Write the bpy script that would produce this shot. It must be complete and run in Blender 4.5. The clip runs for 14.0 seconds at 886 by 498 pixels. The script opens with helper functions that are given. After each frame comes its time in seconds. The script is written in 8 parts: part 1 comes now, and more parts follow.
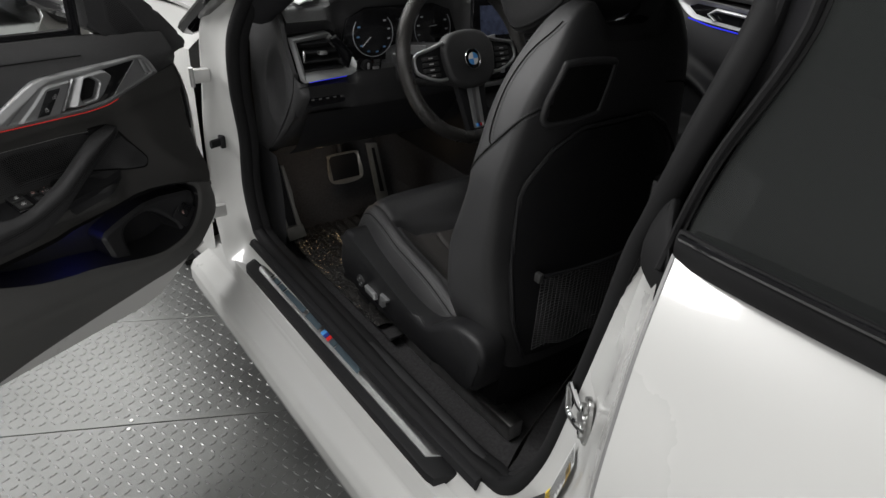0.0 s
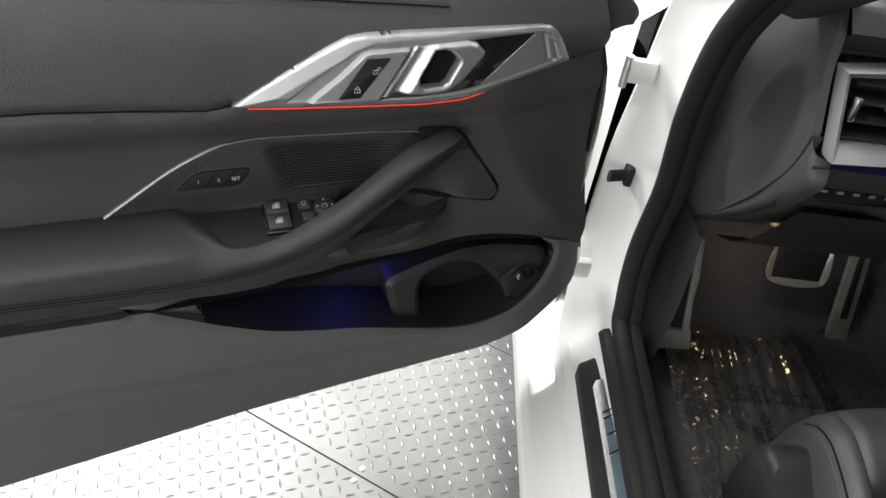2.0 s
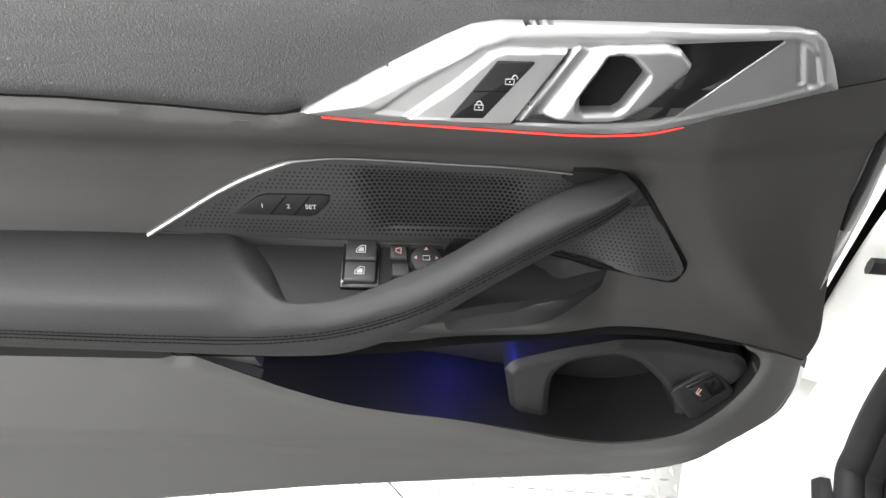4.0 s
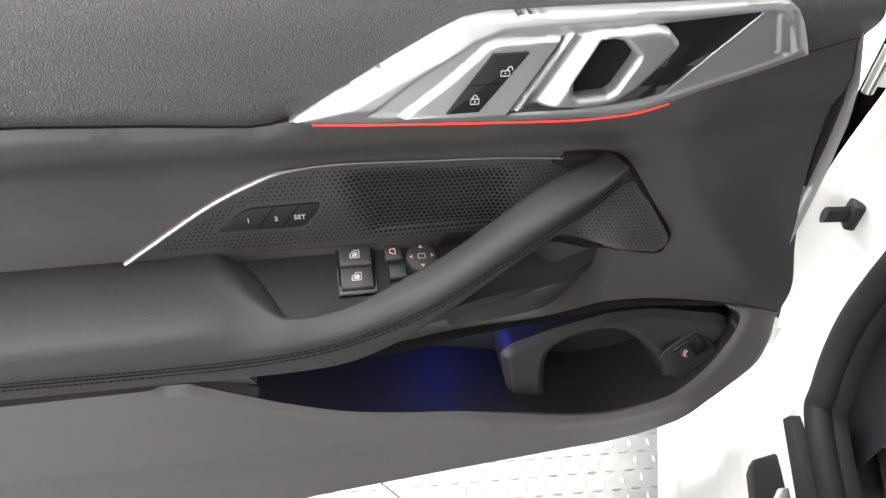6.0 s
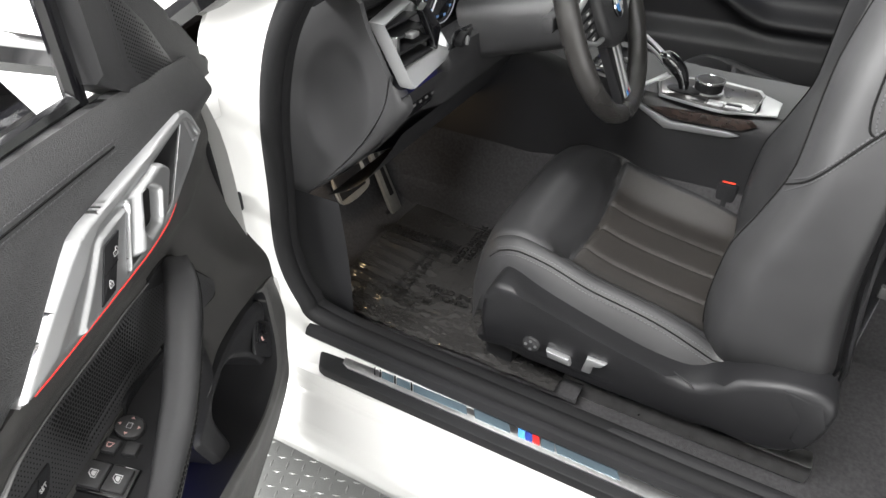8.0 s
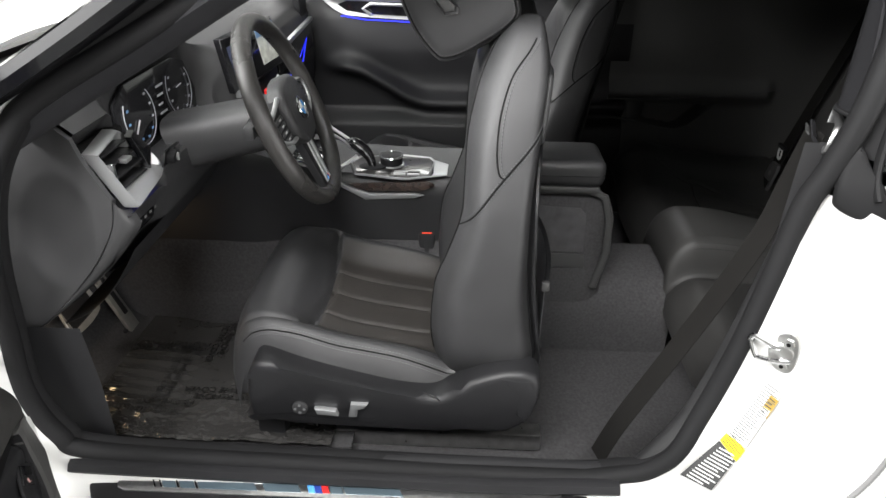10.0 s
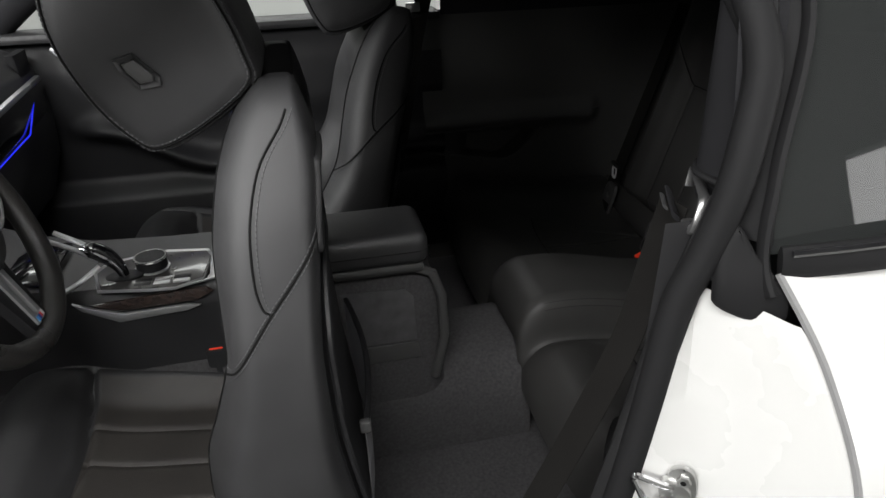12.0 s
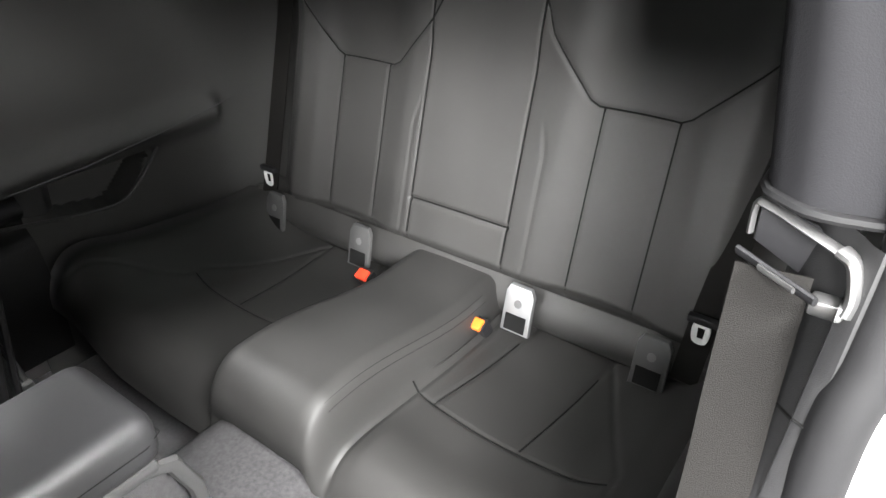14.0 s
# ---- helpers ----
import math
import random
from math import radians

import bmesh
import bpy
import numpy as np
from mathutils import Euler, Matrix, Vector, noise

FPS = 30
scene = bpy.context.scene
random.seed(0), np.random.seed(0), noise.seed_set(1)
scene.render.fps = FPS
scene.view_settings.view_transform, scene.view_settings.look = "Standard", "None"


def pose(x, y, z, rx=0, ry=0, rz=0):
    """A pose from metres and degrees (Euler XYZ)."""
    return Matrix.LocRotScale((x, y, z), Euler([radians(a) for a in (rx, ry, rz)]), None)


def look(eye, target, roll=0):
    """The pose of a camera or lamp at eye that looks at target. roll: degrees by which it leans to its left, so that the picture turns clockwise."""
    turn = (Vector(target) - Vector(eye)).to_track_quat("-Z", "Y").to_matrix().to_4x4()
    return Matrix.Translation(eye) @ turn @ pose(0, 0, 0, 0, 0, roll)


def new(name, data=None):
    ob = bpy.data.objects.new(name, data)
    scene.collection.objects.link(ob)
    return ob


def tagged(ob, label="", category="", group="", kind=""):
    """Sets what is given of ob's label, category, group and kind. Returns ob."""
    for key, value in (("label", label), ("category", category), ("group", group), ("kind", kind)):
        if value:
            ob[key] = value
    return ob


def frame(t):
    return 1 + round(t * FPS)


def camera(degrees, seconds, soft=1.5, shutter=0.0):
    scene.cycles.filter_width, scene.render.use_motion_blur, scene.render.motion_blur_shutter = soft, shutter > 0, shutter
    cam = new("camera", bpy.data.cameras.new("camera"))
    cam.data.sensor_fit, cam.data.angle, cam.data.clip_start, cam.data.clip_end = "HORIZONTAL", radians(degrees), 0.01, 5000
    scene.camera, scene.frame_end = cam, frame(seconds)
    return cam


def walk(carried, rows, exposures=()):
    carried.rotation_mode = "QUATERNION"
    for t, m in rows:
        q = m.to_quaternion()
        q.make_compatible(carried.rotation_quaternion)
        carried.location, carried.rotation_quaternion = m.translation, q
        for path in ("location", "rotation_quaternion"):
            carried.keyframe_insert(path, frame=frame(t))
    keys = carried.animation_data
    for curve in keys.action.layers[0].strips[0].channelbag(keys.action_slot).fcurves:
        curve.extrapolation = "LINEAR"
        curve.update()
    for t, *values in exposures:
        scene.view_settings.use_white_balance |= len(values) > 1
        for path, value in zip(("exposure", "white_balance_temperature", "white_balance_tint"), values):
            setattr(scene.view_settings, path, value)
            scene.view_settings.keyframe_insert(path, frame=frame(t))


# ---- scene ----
from mathutils import geometry

cam = camera(67.6, 14.0)
PATH = [
    (0, (-1.317, -1.015, 1.339), (-0.251, 0.356, 0.346), 3.3),
    (0.5, (-1.22, -0.826, 1.345), (-0.337, 0.651, 0.326), 3.8),
    (1, (-1.159, -0.581, 1.337), (-0.381, 0.914, 0.261), 5.3),
    (1.5, (-1.089, -0.392, 1.294), (-0.665, 1.17, 0.119), 8.1),
    (2, (-1.098, -0.26, 1.232), (-1.029, 1.299, -0.019), 8.6),
    (2.5, (-1.088, -0.12, 1.181), (-1.371, 1.373, -0.12), 7.1),
    (3, (-1.061, -0.029, 1.14), (-1.511, 1.418, -0.166), 5.3),
    (3.5, (-1.061, -0.011, 1.134), (-1.563, 1.437, -0.15), 4.3),
    (4, (-1.06, -0.016, 1.133), (-1.567, 1.43, -0.151), 4.2),
    (4.2, (-1.061, -0.022, 1.129), (-1.572, 1.438, -0.139), 4.2),
    (6.5, (-1.188, -0.017, 1.148), (-1.228, 1.466, -0.194), 3.8),
    (7, (-1.291, -0.041, 1.19), (-0.73, 1.345, -0.139), 3.8),
    (7.5, (-1.369, -0.072, 1.224), (-0.248, 0.994, -0.043), 1.5),
    (8, (-1.442, -0.08, 1.283), (-0.034, 0.694, 0.092), -0.0),
    (8.5, (-1.507, -0.043, 1.331), (0.092, 0.373, 0.204), -0.3),
    (8.7, (-1.533, -0.031, 1.344), (0.102, 0.281, 0.233), 0.6),
    (10.8, (-1.604, -0.185, 1.361), (0.168, -0.237, 0.435), -0.8),
    (11, (-1.576, -0.194, 1.362), (0.197, -0.298, 0.441), -1.0),
    (11.5, (-1.424, -0.243, 1.351), (0.335, -0.468, 0.426), -0.9),
    (12, (-1.24, -0.253, 1.342), (0.488, -0.611, 0.4), -1.6),
    (12.5, (-0.982, -0.213, 1.315), (0.629, -0.890, 0.341), -0.5),
    (13, (-0.801, -0.253, 1.271), (0.688, -1.140, 0.273), 0.4),
    (13.5, (-0.722, -0.254, 1.264), (0.529, -1.444, 0.254), -1.1),
    (14, (-0.694, -0.244, 1.272), (0.332, -1.600, 0.218), -1.3),
]
EXPOSURES = [(0, -1.5), (0.5, -0.75), (1, 0.15), (1.5, 0.1), (2.0, -0.2), (2.5, -0.2), (3.0, 0.7), (4, 1.0), (6.5, 0.85), (7, 1.15), (8.0, 0.5), (8.5, 0.85), (11, -0.42), (12, -0.75), (12.5, 0.6), (13, 1.65), (14, 2.5)]
walk(cam, [(t, look(eye, target, roll)) for t, eye, target, roll in PATH], EXPOSURES)

# ---- light: a closed white hall with added light panels ----
world = bpy.data.worlds.new("hall_air")
scene.world = world
world.use_nodes = True
world.node_tree.nodes["Background"].inputs["Color"].default_value = (0.9, 0.95, 1.0, 1)
world.node_tree.nodes["Background"].inputs["Strength"].default_value = 0.02


def area_lamp(name, at, target, w, h, watts, color=(1, 0.98, 0.95)):
    data = bpy.data.lights.new(name, "AREA")
    data.shape, data.size, data.size_y = "RECTANGLE", w, h
    data.energy, data.color = watts, color
    ob = new(name, data)
    ob.matrix_world = look(at, target)
    return ob


# unseen panels added to light car and hall: place, aim, width, height, watts
LAMPS = [((-2.0, -2.6, 3.36), (-2.0, -2.6, 0), 1.2, 3.0, 25), ((-2.0, 2.6, 3.36), (-2.0, 2.6, 0), 1.2, 3.0, 30),
         ((0.8, -2.6, 3.36), (0.8, -2.6, 0), 1.2, 3.0, 40), ((0.8, 2.6, 3.36), (0.8, 2.6, 0), 1.2, 3.0, 60), ((3.4, 0.0, 3.36), (3.4, 0, 0), 1.2, 4.0, 210),
         ((-2.7, 2.2, 2.42), (-0.4, -0.3, 0.8), 1.4, 0.8, 215), ((0.2, 4.5, 3.15), (0.0, 0.0, 0.8), 3.6, 1.0, 330),
         ((-3.3, -4.6, 1.05), (-1.0, 0.2, 0.7), 4.2, 1.7, 215), ((-2.5, 0.25, 3.20), (-0.3, -0.3, 0.7), 1.7, 0.6, 165)]
for at, aim, w, h, watts in LAMPS:
    area_lamp("added_hall_light", at, (aim[0], aim[1] + 0.001, aim[2]), w, h, watts, (1.0, 0.992, 0.985))


# ---- materials ----
def mat(name, color, rough=0.5, metal=0.0, grain=0.0, gscale=300, vary=0.12, vscale=9, coat=0.0, spec=0.5, emit=0, rvary=0.08, cells=False):
    m = bpy.data.materials.new(name)
    m.use_nodes = True
    nt = m.node_tree
    b = nt.nodes["Principled BSDF"]
    b.inputs["Metallic"].default_value = metal
    b.inputs["Coat Weight"].default_value = coat
    b.inputs["Coat Roughness"].default_value = 0.05
    b.inputs["Specular IOR Level"].default_value = spec
    tc = nt.nodes.new("ShaderNodeTexCoord")
    n = nt.nodes.new("ShaderNodeTexNoise")
    n.inputs["Scale"].default_value, n.inputs["Detail"].default_value = vscale, 6
    nt.links.new(tc.outputs["Object"], n.inputs["Vector"])
    ramp = nt.nodes.new("ShaderNodeValToRGB")
    ramp.color_ramp.elements[0].position, ramp.color_ramp.elements[1].position = 0.3, 0.7
    ramp.color_ramp.elements[0].color = (*[c * (1 - vary) for c in color], 1)
    ramp.color_ramp.elements[1].color = (*[min(1, c * (1 + vary)) for c in color], 1)
    nt.links.new(n.outputs["Fac"], ramp.inputs["Fac"])
    nt.links.new(ramp.outputs["Color"], b.inputs["Base Color"])
    mr = nt.nodes.new("ShaderNodeMapRange")
    mr.inputs["To Min"].default_value, mr.inputs["To Max"].default_value = max(0.02, rough - rvary), min(1, rough + rvary)
    nt.links.new(n.outputs["Fac"], mr.inputs["Value"])
    nt.links.new(mr.outputs["Result"], b.inputs["Roughness"])
    if grain:
        g = nt.nodes.new("ShaderNodeTexVoronoi" if cells else "ShaderNodeTexNoise")
        g.inputs["Scale"].default_value = gscale
        nt.links.new(tc.outputs["Object"], g.inputs["Vector"])
        bp = nt.nodes.new("ShaderNodeBump")
        bp.inputs["Strength"].default_value, bp.inputs["Distance"].default_value = grain, 0.0012
        nt.links.new(g.outputs["Distance" if cells else "Fac"], bp.inputs["Height"])
        nt.links.new(bp.outputs["Normal"], b.inputs["Normal"])
    if emit:
        b.inputs["Emission Color"].default_value = (*color, 1)
        b.inputs["Emission Strength"].default_value = emit
    return m


def glass(name, color, alpha, sheen_veil=0.0):
    m = bpy.data.materials.new(name)
    m.use_nodes = True
    nt = m.node_tree
    nt.nodes.clear()
    out = nt.nodes.new("ShaderNodeOutputMaterial")
    mix = nt.nodes.new("ShaderNodeMixShader")
    tr, gl = nt.nodes.new("ShaderNodeBsdfTransparent"), nt.nodes.new("ShaderNodeBsdfGlossy")
    lw = nt.nodes.new("ShaderNodeFresnel")
    tr.inputs["Color"].default_value = (*[c * alpha for c in color], 1)
    gl.inputs["Roughness"].default_value = 0.02
    nt.links.new(lw.outputs["Fac"], mix.inputs["Fac"])
    nt.links.new(tr.outputs["BSDF"], mix.inputs[1])
    nt.links.new(gl.outputs["BSDF"], mix.inputs[2])
    top = mix
    # a share of grey diffuse stands in for pale reflections on the glass
    if sheen_veil:
        df, top = nt.nodes.new("ShaderNodeBsdfDiffuse"), nt.nodes.new("ShaderNodeMixShader")
        df.inputs["Color"].default_value = (0.5, 0.54, 0.53, 1)
        top.inputs["Fac"].default_value = sheen_veil
        nt.links.new(mix.outputs["Shader"], top.inputs[1])
        nt.links.new(df.outputs["BSDF"], top.inputs[2])
    nt.links.new(top.outputs["Shader"], out.inputs["Surface"])
    return m


def leather(name, color, rough, scale, strength, vary=0.14, spec=0.5):
    """Pressed leather: fine wrinkled cells over soft creases."""
    m = mat(name, color, rough, vary=vary, vscale=7, rvary=0.06, spec=spec)
    nt = m.node_tree
    tc = next(n for n in nt.nodes if n.type == "TEX_COORD")
    warp, cell, crease = nt.nodes.new("ShaderNodeTexNoise"), nt.nodes.new("ShaderNodeTexVoronoi"), nt.nodes.new("ShaderNodeTexNoise")
    warp.inputs["Scale"].default_value, warp.inputs["Detail"].default_value = scale * 0.35, 2
    crease.inputs["Scale"].default_value, crease.inputs["Detail"].default_value = scale * 0.9, 3
    push = nt.nodes.new("ShaderNodeVectorMath")
    push.operation = "MULTIPLY_ADD"
    push.inputs[1].default_value = (3.0 / scale,) * 3
    nt.links.new(tc.outputs["Object"], warp.inputs["Vector"])
    nt.links.new(warp.outputs["Color"], push.inputs[0])
    nt.links.new(tc.outputs["Object"], push.inputs[2])
    cell.feature = "DISTANCE_TO_EDGE"
    cell.inputs["Scale"].default_value = scale
    nt.links.new(push.outputs["Vector"], cell.inputs["Vector"])
    nt.links.new(tc.outputs["Object"], crease.inputs["Vector"])
    lid = nt.nodes.new("ShaderNodeMath")
    lid.operation = "MINIMUM"
    lid.inputs[1].default_value = 0.22
    nt.links.new(cell.outputs["Distance"], lid.inputs[0])
    both = nt.nodes.new("ShaderNodeMath")
    both.operation = "MULTIPLY_ADD"
    both.inputs[1].default_value = 0.35
    nt.links.new(crease.outputs["Fac"], both.inputs[0])
    nt.links.new(lid.outputs["Value"], both.inputs[2])
    bump = nt.nodes.new("ShaderNodeBump")
    bump.inputs["Strength"].default_value, bump.inputs["Distance"].default_value = strength, 0.9 / scale
    nt.links.new(both.outputs["Value"], bump.inputs["Height"])
    nt.links.new(bump.outputs["Normal"], nt.nodes["Principled BSDF"].inputs["Normal"])
    return m


LEATHER = mat("black_leather", (0.0225, 0.0225, 0.0235), 0.52, spec=0.5, grain=0.18, gscale=1500, cells=True, vary=0.2)
LEATHER_DEEP = mat("black_leather_dull", (0.024, 0.0215, 0.0193), 0.48, grain=0.4, gscale=900, cells=True, vary=0.2)
SOFT = mat("black_soft_plastic", (0.024, 0.024, 0.025), 0.46, grain=0.3, gscale=1100, cells=True)
PLASTIC = mat("dark_grey_plastic", (0.046, 0.046, 0.046), 0.46, grain=0.22, gscale=1500, vary=0.08)
DARK = mat("matt_black_plastic", (0.011, 0.011, 0.012), 0.55, spec=0.22, grain=0.2, gscale=1200)
GLOSS = mat("gloss_black", (0.006, 0.006, 0.007), 0.08, coat=0.6, vary=0.05, rvary=0.03)
RUBBER = mat("black_rubber_seal", (0.0085, 0.0085, 0.009), 0.70, spec=0.18, grain=0.10, gscale=900)
CARPET = mat("charcoal_carpet", (0.050, 0.049, 0.0505), 0.95, grain=1.0, gscale=900, vary=0.22, vscale=160, spec=0.1)
HEADLINER = mat("anthracite_headliner", (0.024, 0.024, 0.026), 0.9, grain=0.4, gscale=900, spec=0.1)
PAINT = mat("white_car_paint", (0.50, 0.50, 0.488), 0.28, coat=0.8, vary=0.02, vscale=3, rvary=0.03)
SATIN = mat("satin_silver_trim", (0.44, 0.445, 0.45), 0.45, metal=0.9, vary=0.03, grain=0.03, gscale=1500, rvary=0.03)
CHROME = mat("polished_chrome", (0.75, 0.75, 0.76), 0.1, metal=1.0, vary=0.03, rvary=0.04)
STEEL = mat("zinc_plated_steel", (0.55, 0.55, 0.54), 0.3, metal=1.0, vary=0.15, vscale=40)
BRUSHED = mat("brushed_aluminium", (0.62, 0.62, 0.62), 0.35, metal=1.0, vary=0.08, vscale=120)
STITCH = mat("grey_thread", (0.065, 0.065, 0.068), 0.7, vary=0.1)
# near-black for seams and joints, and as painted shade in grooves and hollows
SEAM = mat("seam_and_hollow_shade", (0.006, 0.006, 0.006), 0.8, spec=0.1)
SCREEN = mat("dark_screen_glass", (0.010, 0.010, 0.011), 0.12, coat=0.5)
WHITE_INK = mat("white_print", (0.42, 0.42, 0.42), 0.5, emit=0.02)
RED_INK = mat("reddish_lit_print", (0.55, 0.33, 0.30), 0.5, emit=0.04)
RED_GLOW = mat("red_ambient_light", (1.0, 0.06, 0.05), 0.4, emit=0.17)
BLUE_GLOW = mat("blue_ambient_light", (0.02, 0.03, 1.0), 0.4, emit=1.3)
BLUE = mat("light_blue_enamel", (0.10, 0.35, 0.80), 0.25, coat=0.5)
NAVY = mat("dark_blue_enamel", (0.03, 0.06, 0.30), 0.25, coat=0.5)
RED = mat("red_enamel", (0.70, 0.03, 0.03), 0.3, coat=0.5)
ENAMEL = mat("white_enamel", (0.75, 0.75, 0.75), 0.25, coat=0.5)
BUCKLE_RED = mat("red_release_button", (0.75, 0.05, 0.02), 0.4)
BUCKLE_ORANGE = mat("orange_release_button", (0.85, 0.16, 0.02), 0.4)
WEBBING = mat("charcoal_belt_webbing", (0.0070, 0.0066, 0.0061), 0.85, spec=0.12, grain=0.8, gscale=1400)
YELLOW = mat("yellow_label", (0.85, 0.62, 0.02), 0.45)
LABEL_WHITE = mat("white_label", (0.55, 0.56, 0.55), 0.4)
LABEL_BLACK = mat("black_label", (0.03, 0.03, 0.03), 0.4)
PRINT_GREY = mat("grey_print", (0.10, 0.10, 0.10), 0.5)
GOLD = mat("gold_foil_label", (0.30, 0.20, 0.04), 0.4)
FILM = mat("protective_mat_film", (0.034, 0.033, 0.032), 0.15, coat=0.8, grain=0.35, gscale=34, vary=0.18, vscale=10, rvary=0.1)
GRILLE = mat("perforated_grille_plastic", (0.027, 0.027, 0.028), 0.40, vary=0.06)
MESH_NET = mat("black_net", (0.10, 0.10, 0.105), 0.6)
SKIRT = mat("black_seat_plastic", (0.013, 0.013, 0.014), 0.44, spec=0.32, grain=0.2, gscale=1500, vary=0.08)
TYRE = mat("tyre_rubber", (0.02, 0.02, 0.02), 0.75, grain=0.3)
WALL = mat("white_hall_wall", (0.55, 0.55, 0.54), 0.7, vary=0.03, vscale=2, grain=0.1)
CONCRETE = mat("pale_concrete", (0.26, 0.257, 0.24), 0.45, vary=0.14, vscale=2.5, grain=0.25, gscale=120)
TREAD = mat("aluminium_tread_plate", (0.165, 0.168, 0.163), 0.42, metal=0.55, vary=0.12, vscale=7, grain=0.15, gscale=250, rvary=0.12)
TREAD_BAR = mat("worn_tread_bar", (0.22, 0.223, 0.217), 0.32, metal=0.6, vary=0.2, vscale=30)
GLASS = glass("clear_glass", (0.93, 0.97, 0.95), 0.97)
TINT = glass("dark_tinted_glass", (0.09, 0.105, 0.10), 1.0, 0.035)


# ---- mesh helpers ----
def thing(name, label, category, m=None, group="", kind=""):
    ob = new(name)
    ob.empty_display_size = 0.05
    if m is not None:
        ob.matrix_world = m
    return tagged(ob, label, category, group, kind)


def finish(name, bm, material, parent=None, label="", smooth=True, m=None):
    bmesh.ops.recalc_face_normals(bm, faces=bm.faces)
    me = bpy.data.meshes.new(name)
    bm.to_mesh(me)
    bm.free()
    me.materials.append(material)
    if smooth:
        me.polygons.foreach_set("use_smooth", [True] * len(me.polygons))
        me.set_sharp_from_angle(angle=radians(38))
    ob = new(name, me)
    if parent is not None:
        ob.parent = parent
    if m is not None:
        ob.matrix_local = m
    if label:
        ob["label"] = label
    return ob


def part(name, bm, material, parent, label="", smooth=True):
    return finish(name, bm, material, parent, label, smooth)


def structure(name, bm, material, label, category, smooth=False):
    return tagged(finish(name, bm, material, None, "", smooth), label, category, kind="structure")


def grid(f, nu, nv, close_u=False):
    """A sheet of quads through f(a, b), a and b from 0 to 1."""
    bm = bmesh.new()
    rows = [[bm.verts.new(f(i / nu, j / nv)) for j in range(nv + 1)] for i in range(nu + (0 if close_u else 1))]
    n = len(rows)
    for i in range(n if close_u else n - 1):
        for j in range(nv):
            bm.faces.new((rows[i][j], rows[(i + 1) % n][j], rows[(i + 1) % n][j + 1], rows[i][j + 1]))
    return bm


def thicken(bm, d):
    geom = bm.faces[:]
    bmesh.ops.recalc_face_normals(bm, faces=geom)
    bmesh.ops.solidify(bm, geom=geom, thickness=d)
    return bm


def loft(rings, caps=True, bm=None):
    """Closed rings of equal length, bridged in order."""
    bm = bm or bmesh.new()
    rows = [[bm.verts.new(p) for p in ring] for ring in rings]
    n = len(rows[0])
    for a, b in zip(rows, rows[1:]):
        for i in range(n):
            bm.faces.new((a[i], a[(i + 1) % n], b[(i + 1) % n], b[i]))
    if caps:
        bm.faces.new(rows[0][::-1])
        bm.faces.new(rows[-1])
    return bm


def ribbon(rows):
    """Open lines of equal length, bridged in order."""
    bm = bmesh.new()
    lines = [[bm.verts.new(p) for p in row] for row in rows]
    for a, b in zip(lines, lines[1:]):
        for i in range(len(a) - 1):
            bm.faces.new((a[i], a[i + 1], b[i + 1], b[i]))
    return bm


def spline(points, n, closed=False):
    """n points along a Catmull-Rom curve through the given ones."""
    P = [Vector(p) for p in points]
    k = len(P)
    out = []
    segs = k if closed else k - 1
    for s in range(n):
        t = s / (n if closed else n - 1) * segs
        i = min(int(t), segs - 1)
        f = t - i
        if closed:
            a, b, c, d = (P[(i + o) % k] for o in (-1, 0, 1, 2))
        else:
            a, b, c, d = P[max(i - 1, 0)], P[i], P[i + 1], P[min(i + 2, k - 1)]
        out.append(0.5 * (2 * b + (c - a) * f + (2 * a - 5 * b + 4 * c - d) * f * f + (3 * b - a - 3 * c + d) * f ** 3))
    return out


def spline2(points, n):
    return [(p.x, p.y) for p in spline([(a, b, 0) for a, b in points], n)]


def sweep(points, rx, ry=None, seg=8, up=(0, 0, 1), closed=False, caps=True, scale=None, power=1.0):
    """An elliptic tube along points; scale gives its size along the way."""
    ry = ry or rx
    P = [Vector(p) for p in points]
    rings = []
    k = len(P)
    for i, p in enumerate(P):
        a = P[(i - 1) % k] if closed else P[max(i - 1, 0)]
        b = P[(i + 1) % k] if closed else P[min(i + 1, k - 1)]
        d = (b - a).normalized()
        side = d.cross(Vector(up))
        side = side.normalized() if side.length > 1e-4 else Vector((1, 0, 0))
        top = side.cross(d)
        s = scale(i / (k - 1)) if scale else 1.0
        ring = []
        for q in range(seg):
            c, sn = math.cos(2 * math.pi * q / seg), math.sin(2 * math.pi * q / seg)
            c, sn = math.copysign(abs(c) ** power, c), math.copysign(abs(sn) ** power, sn)
            ring.append(p + side * rx * s * c + top * ry * s * sn)
        rings.append(ring)
    if closed:
        rings.append(rings[0])
        bm = loft(rings, False)
        bmesh.ops.remove_doubles(bm, verts=bm.verts, dist=1e-6)
        return bm
    return loft(rings, caps)


def box(x0, x1, y0, y1, z0, z1, bevel=0.0, seg=2, bm=None):
    bm = bm or bmesh.new()
    v = [bm.verts.new((x, y, z)) for x in (x0, x1) for y in (y0, y1) for z in (z0, z1)]
    fs = [bm.faces.new([v[i] for i in f]) for f in ((0, 1, 3, 2), (4, 6, 7, 5), (0, 4, 5, 1), (2, 3, 7, 6), (0, 2, 6, 4), (1, 5, 7, 3))]
    if bevel:
        edges = list({e for f in fs for e in f.edges})
        bmesh.ops.bevel(bm, geom=edges, offset=bevel, segments=seg, affect="EDGES", profile=0.5)
    return bm


